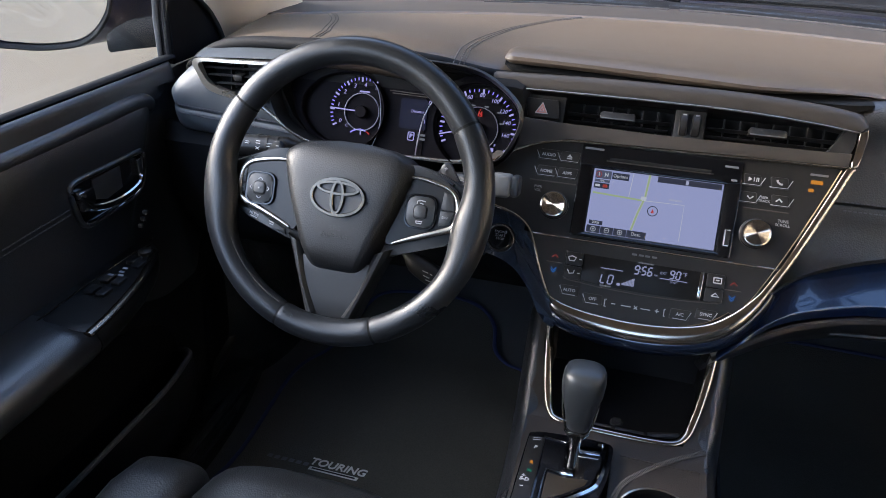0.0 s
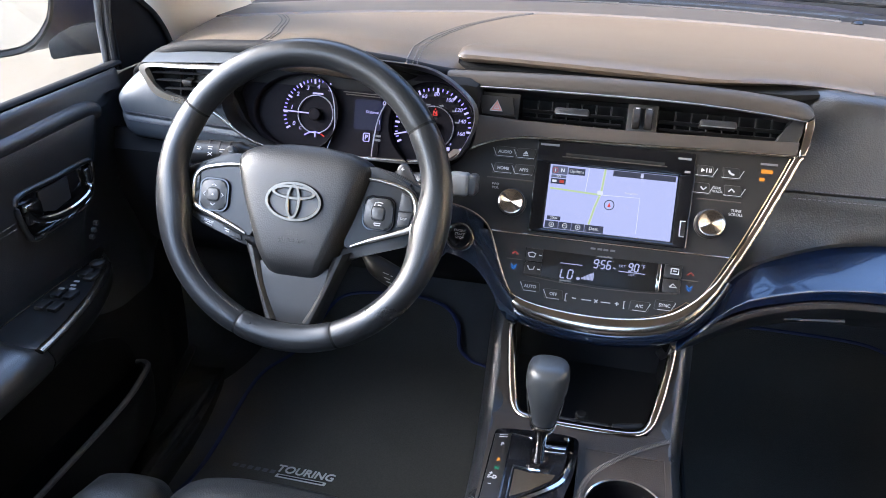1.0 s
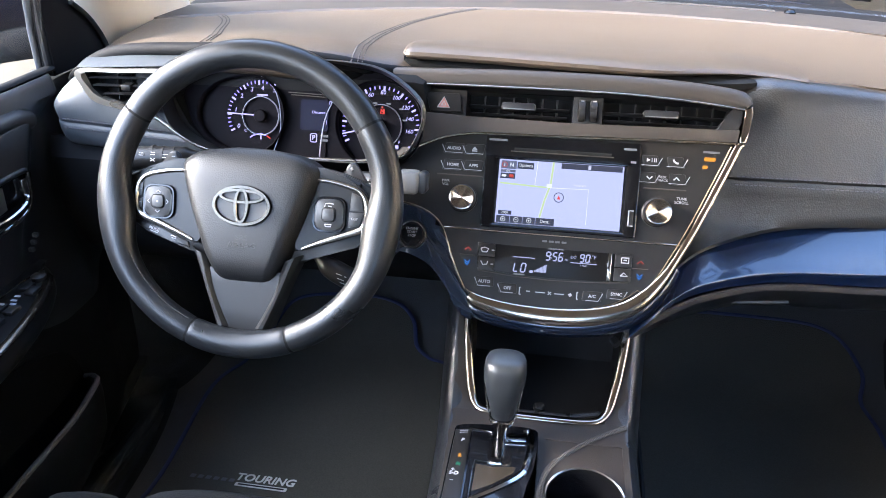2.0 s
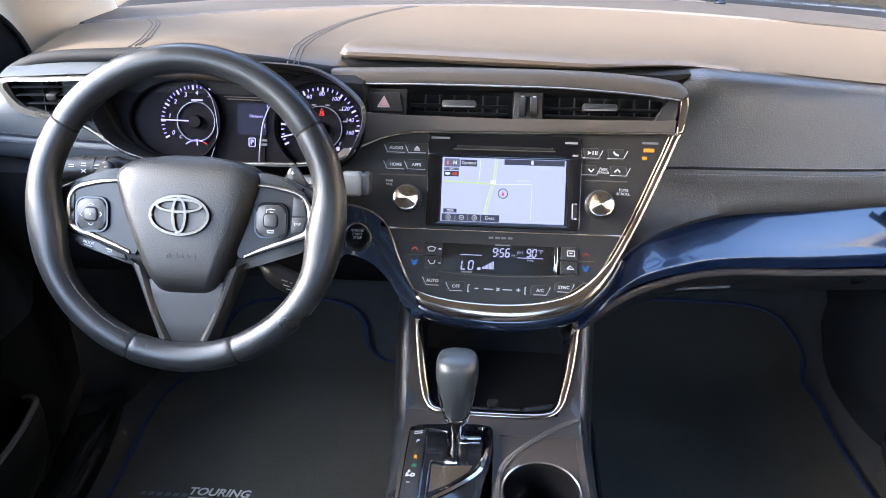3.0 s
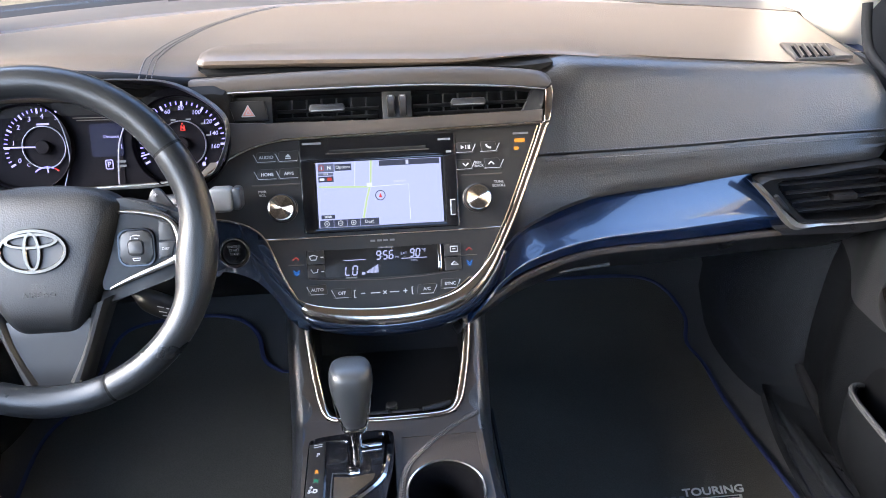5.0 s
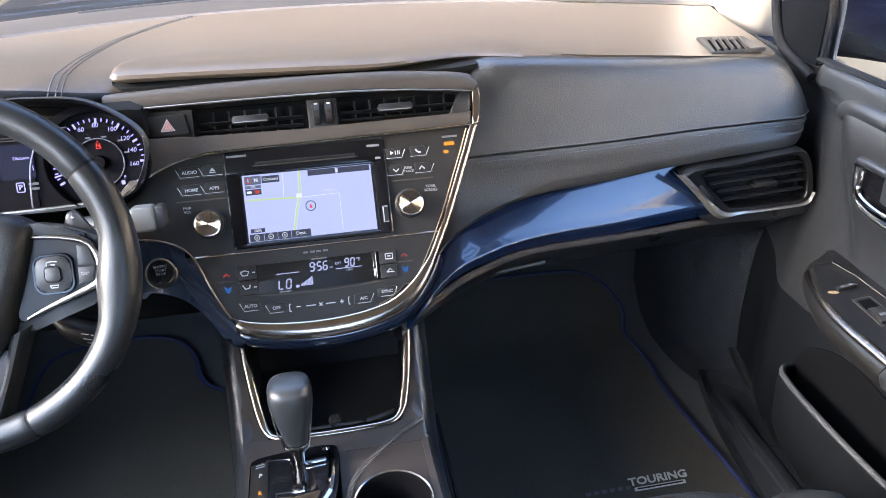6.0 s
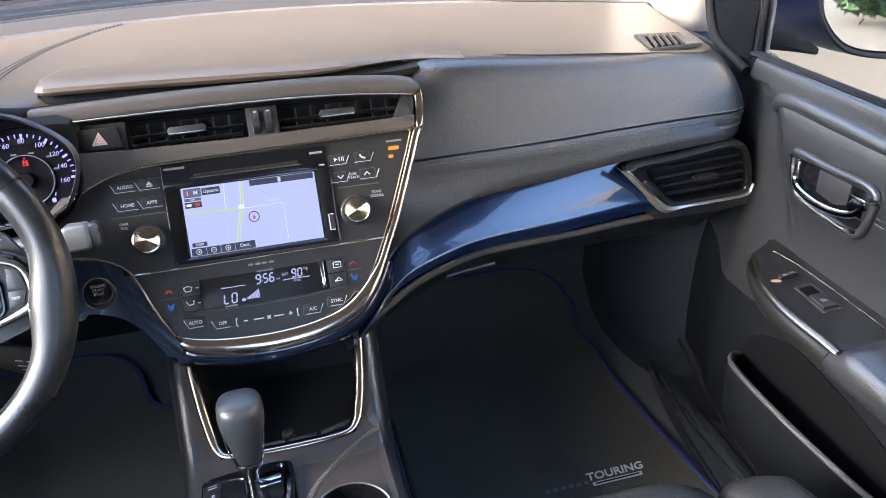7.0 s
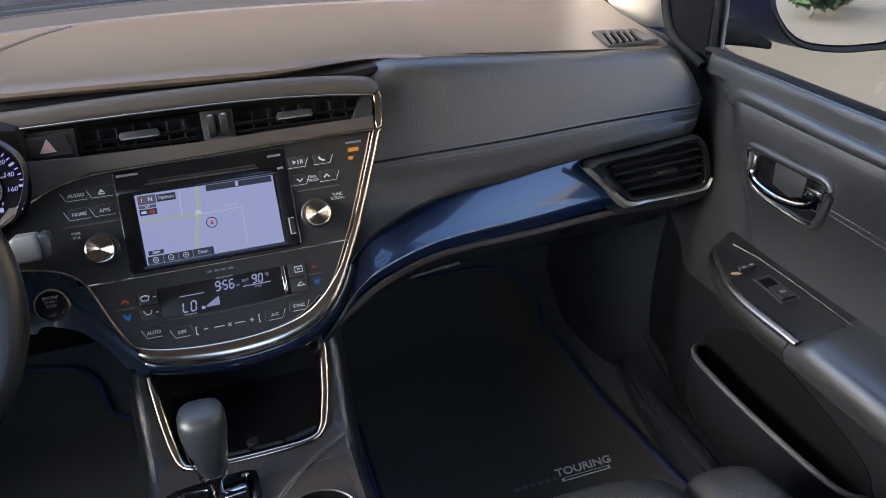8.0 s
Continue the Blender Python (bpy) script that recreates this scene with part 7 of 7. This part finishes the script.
        for x, y in ((-0.6825, -0.178), (-0.690, -0.199), (-0.676, -0.196), (-0.6805, -0.188)):
            part("switch_mark", prism(rounded(0.008, 0.004, 0.001, x, y), 0.0102, 0.0106, Q), INK, pl)
        part("mirror_knob", turned([(0.010, 0.0), (0.010, 0.006), (0.007, 0.008), (0.001, 0.0085)], Matrix.Translation((-0.69, -0.125, 0.4515)), 20), PANEL, pl)
        for y, z in ((-0.075, 0.492), (-0.082, 0.484), (-0.089, 0.476)):
            part("memory_button", slab((-0.723, y - 0.003, z - 0.003), (-0.716, y + 0.003, z + 0.003), 0.001), SILVER_P, d)
    # map pocket: a bowed shell standing out from the door, open at the top
    bulge = curve_of([(-0.400, 0.712), (-0.397, 0.692), (-0.386, 0.676), (-0.36, 0.668), (-0.32, 0.662), (-0.22, 0.655), (-0.13, 0.659), (-0.10, 0.667), (-0.08, 0.684), (-0.070, 0.700), (-0.066, 0.712)] if s > 0 else [(-0.95, 0.645), (-0.20, 0.645), (-0.10, 0.665), (-0.08, 0.684), (-0.070, 0.700), (-0.066, 0.714)])
    rows = []
    for y in [-0.066, -0.068, -0.072, -0.078, -0.09, -0.105, -0.13] + (list(np.linspace(-0.16, -0.36, 14)) + [-0.375, -0.386, -0.393, -0.397, -0.400] if s > 0 else list(np.linspace(-0.16, -0.95, 24))):
        xi = bulge(y)
        o = min(1, (0.714 - xi) / 0.06)
        zq = (0.268 if s > 0 else 0.262) - 0.028 * (1 - o)
        foot = 0.045 + 0.06 * max(0, (y + 0.30) / 0.234)
        rows.append([(s * (xi + 0.004), y, zq - 0.006), (s * (xi + 0.003), y, zq), (s * (xi - 0.002), y, zq + 0.003), (s * (xi - 0.006), y, zq), (s * (xi - 0.007), y, zq - 0.02), (s * (xi - 0.002 + 0.004 * o), y, 0.17), (s * (xi + 0.022 * o), y, 0.5 * (0.17 + foot)), (s * 0.732, y, foot)])
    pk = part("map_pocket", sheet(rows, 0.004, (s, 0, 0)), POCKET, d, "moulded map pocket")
    part("pocket_edge", tube([(r[2][0], r[2][1], r[2][2]) for r in rows], 0.0042, 8), material("pocket_fleck", (0.048, 0.048, 0.050), 0.8, grain=0.8, size=0.0025, vary=0.5), pk, "worn grey pocket edge")
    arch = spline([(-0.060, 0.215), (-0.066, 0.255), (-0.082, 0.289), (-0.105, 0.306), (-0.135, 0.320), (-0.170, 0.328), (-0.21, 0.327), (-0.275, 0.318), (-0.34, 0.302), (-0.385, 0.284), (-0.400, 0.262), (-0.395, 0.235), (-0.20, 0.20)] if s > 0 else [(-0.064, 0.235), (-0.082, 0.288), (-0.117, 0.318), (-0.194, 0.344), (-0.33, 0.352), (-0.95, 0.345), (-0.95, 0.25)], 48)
    # Flat sheet painted as the pocket's shade; the panel has no opening.
    part("pocket_shade", prism([(p[0], p[1]) for p in arch], -0.001, 0.002, Matrix(((0, 0, -s, s * 0.7125), (1, 0, 0, 0), (0, 1, 0, 0), (0, 0, 0, 1)))), NOOK, d, "flat dark sheet standing in for the shade in the pocket")
    # quarter panel with the mirror foot, window frame
    part("hinge_trim", slab((min(s * 0.775, s * 0.792), 0.030, 0.10), (max(s * 0.775, s * 0.792), 0.36, 0.664), 0.006), KICK, d, "black trim ahead of the door")
    sail = [(0.088, 0.672), (0.150, 0.673), (0.172, 0.682), (0.184, 0.696), (0.194, 0.715), (0.203, 0.738), (0.180, 0.764), (0.14, 0.790), (0.100, 0.835), (0.088, 0.86)] if s > 0 else [(0.088, 0.672), (0.228, 0.672), (0.210, 0.715), (0.188, 0.742), (0.155, 0.768), (0.13, 0.788), (0.100, 0.835), (0.088, 0.86)]
    M = Matrix(((0, 0, -s, s * 0.752), (1, 0, 0, 0), (0, 1, 0, 0), (0, 0, 0, 1)))
    part("sail_panel", prism(sail, -0.02, 0.004, M, 0.003), POCKET, d, "black triangular quarter panel")
    part("pillar_seal", tube([(s * 0.744, p[0], p[1]) for p in spline([(0.085, 0.657), (0.120, 0.667), (0.152, 0.676), (0.174, 0.688), (0.186, 0.703), (0.196, 0.722), (0.206, 0.750)] if s > 0 else [(0.226, 0.672), (0.217, 0.696), (0.206, 0.716), (0.185, 0.742), (0.153, 0.767)], 20)], 0.0075 if s > 0 else 0.004, 10), VOID, d, "soft black seal beside the pillar")
    part("window_frame", tube([(s * 0.757, 0.086, 0.674), (s * 0.755, 0.086, 0.74), (s * 0.748, 0.084, 0.79), (s * 0.722, 0.05, 0.89), (s * 0.69, -0.06, 1.03), (s * 0.66, -0.4, 1.09), (s * 0.655, -0.95, 1.08)], 0.0050, 8), RUBBER, d, "black window frame")
    part("frame_line", tube([(s * 0.772, 0.084, 0.672), (s * 0.770, 0.084, 0.74), (s * 0.763, 0.082, 0.79), (s * 0.74, 0.045, 0.89)], 0.0050, 10, 0.6), SILVER_P, d, "grey outer frame line")
    pane = part("pane", sheet([[(s * (0.765 - 0.10 * f), y * (1 - 0.1 * f), 0.67 + 0.42 * f) for f in np.linspace(0, 1, 5)] for y in np.linspace(0.082, -0.95, 6)], 0.003, back), GLASS, d, "clear side window")
    pane.visible_shadow = False
    part("outer_skin", sheet([[(s * 0.80, y, z) for z in (0.655, 0.5, 0.2, -0.1)] for y in np.linspace(0.6, -1.9, 6)], 0.03, (s, 0, 0)), CAR_PAINT, d, "dark blue painted door skin")


def side_mirror(s):
    m = thing("side_mirror", "black door mirror with clear reflecting glass", "door mirror", (s * 0.9, 0.12, 0.66), group="door mirrors")
    F = Matrix.Translation((s * (1.040 if s > 0 else 1.032), 0.14, 0.738 if s > 0 else 0.762)) @ Matrix.Rotation(radians(s * -14), 4, "Z") @ framed((0, 0, 0), -5 if s < 0 else -1)
    out = spline([(s * -0.138, 0.07), (s * -0.126, -0.01), (s * -0.106, -0.052), (s * -0.066, -0.088), (s * -0.01, -0.102), (s * 0.06, -0.104), (s * 0.115, -0.09), (s * 0.135, 0.0), (s * 0.12, 0.085), (s * 0.0, 0.105), (s * -0.115, 0.100)], 50, True)
    inn = [(p[0] * 0.92, p[1] * 0.90) for p in out]
    rows = []
    for z, k in ((0.004, 0.93), (0.010, 0.95), (0.013, 0.98), (0.010, 1.01), (-0.03, 1.03), (-0.075, 1.0), (-0.11, 0.86), (-0.135, 0.55), (-0.145, 0.1)):
        lean = s * (-0.62 if s > 0 else -0.95) * max(0, -z)
        rows.append([F @ Vector((p[0] * k + lean, p[1] * k, z)) for p in out])
    part("bezel", sheet(rows[:4], close=True), VOID, m, "black glass bezel")
    part("housing", sheet(rows[3:], close=True), CAR_PAINT, m, "dark blue painted mirror housing")
    part("glass", prism(inn, -0.002, 0.004, F), MIRROR, m, "mirror glass")
    # the arm that carries the housing: a rounded bar with a flat upper side
    rows = []
    for x, top, low, dep in ((0.762, 0.722, 0.676, 0.050), (0.80, 0.7161, 0.668, 0.050), (0.84, 0.704, 0.662, 0.048), (0.88, 0.691, 0.655, 0.044), (0.905, 0.676, 0.650, 0.040), (0.925, 0.660, 0.646, 0.034)):
        if s < 0:
            top, low = top + 0.012 + 0.12 * (x - 0.762), low + 0.014
        zm, zh = (top + low) / 2, (top - low) / 2
        rows.append([(s * x, 0.150 + dep * 0.5 + dep * c, zm + zh * e) for c, e in ((-0.5, -0.6), (-0.5, 0.5), (-0.36, 0.95), (0.0, 1.0), (0.4, 0.9), (0.5, 0.4), (0.5, -0.6), (0.36, -0.95), (-0.36, -1.0))])
    part("foot", sheet(rows, close=True), POCKET, m, "black mirror foot")


def end_vent(s):
    """The slatted vents at the two ends of the dash."""
    if s > 0:
        m = framed((0, 0.010, 0), 0)
        o = [(0.548, 0.553), (0.60, 0.560), (0.66, 0.567), (0.692, 0.568), (0.706, 0.556), (0.716, 0.530), (0.720, 0.506), (0.712, 0.4965), (0.68, 0.495), (0.63, 0.4945), (0.606, 0.495), (0.590, 0.505)]
        ends = ((0.553, 0.549, 0.704), (0.564, 0.535, 0.711), (0.576, 0.521, 0.715), (0.588, 0.507, 0.716))
        sl = [((x0, z), (x1, z + 0.006)) for x0, z, x1 in ends]
        fins = []
        v = slatted_vent("air_vent", "black slatted air vent with chrome edge at dash end", m, spline(o, 48, True), sl, fins, SLAT, ((0.650, 0.5285), 0.036))
        big = [(0.519, 0.556), (0.60, 0.5665), (0.66, 0.574), (0.698, 0.576), (0.714, 0.562), (0.7255, 0.532), (0.7295, 0.503), (0.716, 0.4905), (0.68, 0.4895), (0.63, 0.489), (0.596, 0.490), (0.580, 0.500)]
        part("rim", collar(spline(big, 48, True), spline(o, 48, True), -0.02, 0.003, m, 0.002), MATT_B, v, "black vent frame")
        a = spline([(0.506, 0.560), (0.546, 0.520), (0.581, 0.4825), (0.62, 0.4838), (0.68, 0.4848), (0.720, 0.4868), (0.730, 0.4925), (0.734, 0.506)], 44)
        b = spline([(0.519, 0.558), (0.556, 0.522), (0.590, 0.4915), (0.63, 0.4885), (0.68, 0.4890), (0.714, 0.4900), (0.725, 0.4955), (0.7295, 0.508)], 44)
        part("chrome_edge", sheet([[m @ Vector(p) for p in ((u[0], u[1], -0.012), (u[0], u[1], 0.003), (0.5 * (u[0] + w[0]), 0.5 * (u[1] + w[1]), 0.006), (w[0], w[1], 0.003), (w[0], w[1], -0.012))] for u, w in zip(a, b)]), PALE_S, v, "pale satin metal edge")
        wheel_m = m @ Matrix.Translation((0.556, 0.526, 0.0015)) @ Matrix.Rotation(radians(-47), 4, "Z")
        part("thumbwheel", slab((-0.017, -0.0035, 0), (0.017, 0.0035, 0.006), 0.003, wheel_m), SLAT, v)
        part("end_cap", prism([(0.560, 0.480), (0.722, 0.482), (0.742, 0.492), (0.742, 0.470), (0.70, 0.466), (0.58, 0.466)], -0.03, -0.004, m, 0.002), SOFT, v)
    else:
        m = framed((0, -0.012, 0), 0)
        o = [(-0.632, 0.711), (-0.52, 0.716), (-0.535, 0.690), (-0.560, 0.672), (-0.59, 0.670), (-0.612, 0.677), (-0.625, 0.690)]
        sl = [((-0.628, 0.702), (-0.53, 0.705)), ((-0.624, 0.692), (-0.535, 0.694)), ((-0.612, 0.681), (-0.545, 0.683))]
        fins = [((x, 0.712), (x - 0.004, 0.672)) for x in (-0.59, -0.570, -0.55)]
        v = slatted_vent("air_vent", "black slatted air vent with chrome edge at dash end", m, o, sl, fins, SLAT, ((-0.575, 0.693), 0.014))
        a = spline([(-0.52, 0.7205), (-0.58, 0.7175), (-0.641, 0.7135), (-0.637, 0.690), (-0.624, 0.672), (-0.59, 0.6635), (-0.55, 0.655)], 34)
        b = spline([(-0.52, 0.716), (-0.58, 0.7135), (-0.632, 0.7105), (-0.6265, 0.690), (-0.613, 0.678), (-0.588, 0.6705), (-0.55, 0.662)], 34)
        part("chrome_edge", sheet([[m @ Vector(p) for p in ((u[0], u[1], -0.006), (u[0], u[1], 0.004), (w[0], w[1], 0.005), (w[0], w[1], -0.006))] for u, w in zip(a, b)]), PALE_S, v, "satin chrome edge")
        band = [[(x, -0.010, 0.7195 + 0.06 * (x + 0.58)), (x, 0.4 * edge_y(x), 0.726 + 0.06 * (x + 0.58)), (x, edge_y(x) + 0.002, edge_z(x) - 0.012)] for x in np.linspace(-0.643, -0.50, 16)]
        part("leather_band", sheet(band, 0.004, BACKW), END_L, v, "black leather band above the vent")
    tagged(v, group="dash air vents")


def side_demister():
    v = thing("demister_grille", "small slatted side window demister in the dash top", "air vent", (0.64, 0.16, 0.69))
    zz = 0.699
    o = [(0.615, 0.168), (0.664, 0.156), (0.646, 0.100), (0.592, 0.098)]
    part("rim", collar([(p[0] + dx, p[1] + dy) for p, dx, dy in zip(o, (-0.012, 0.006, 0.022, -0.010), (0.010, 0.008, -0.004, -0.006))], o, 0, 0.006, Matrix.Translation((0, 0, zz - 0.001)), 0.003), TRIM_G, v)
    # Flat sheet coloured as the shade between the slats.
    part("hollow", prism(o, 0, 0.0012, Matrix.Translation((0, 0, zz))), NOOK, v)
    for k in range(5):
        f = (k + 0.5) / 5
        part("slat", tube([(0.615 + 0.049 * f, 0.166 - 0.010 * f, zz + 0.004), (0.592 + 0.054 * f, 0.099, zz + 0.004)], 0.0017, 6, 1.8), TRIM_G, v)


def knee_vent():
    # A plain lidded plate standing in for the lower vent.
    v = thing("lower_vent", "black lower vent with a thin bright edge, modelled as a plate", "storage", (-0.68, 0.0, 0.5))
    m = framed((0, 0.008, 0), 5)
    part("lid", prism(rounded(0.10, 0.075, 0.012, -0.640, 0.527), -0.01, 0.010, m, 0.003), BUTTON, v)
    part("bright_edge", strokes([[(-0.692, 0.562), (-0.699, 0.548), (-0.702, 0.520), (-0.699, 0.500), (-0.690, 0.491)]], 0.0013, m, 0.012), SATIN, v)


ground_and_distance()
plain_walls()
for k, (tx, ty, th) in enumerate(((2.75, -6.2, 0.9), (3.3, -6.6, 0.8), (2.22, -4.1, 0.30), (2.45, -4.35, 0.26), (4.6, -11.0, 1.3), (2.7, -13.0, 1.5))):
    tree(tx, ty, th, k)
cabin_shell()
for side in (-1, 1):
    a_pillar(side)
windscreen()
dashboard()
centre_stack()
centre_vents()
end_vent(1)
end_vent(-1)
side_demister()
knee_vent()
hazard_switch()
radio()
climate_panel()
start_button()
instrument_cluster()
steering_column()
steering_wheel()
console_top = console()
gear_selector(console_top)
for side in (-1, 1):
    floor_mat(side)
    front_seat(side)
    door(side)
    side_mirror(side)
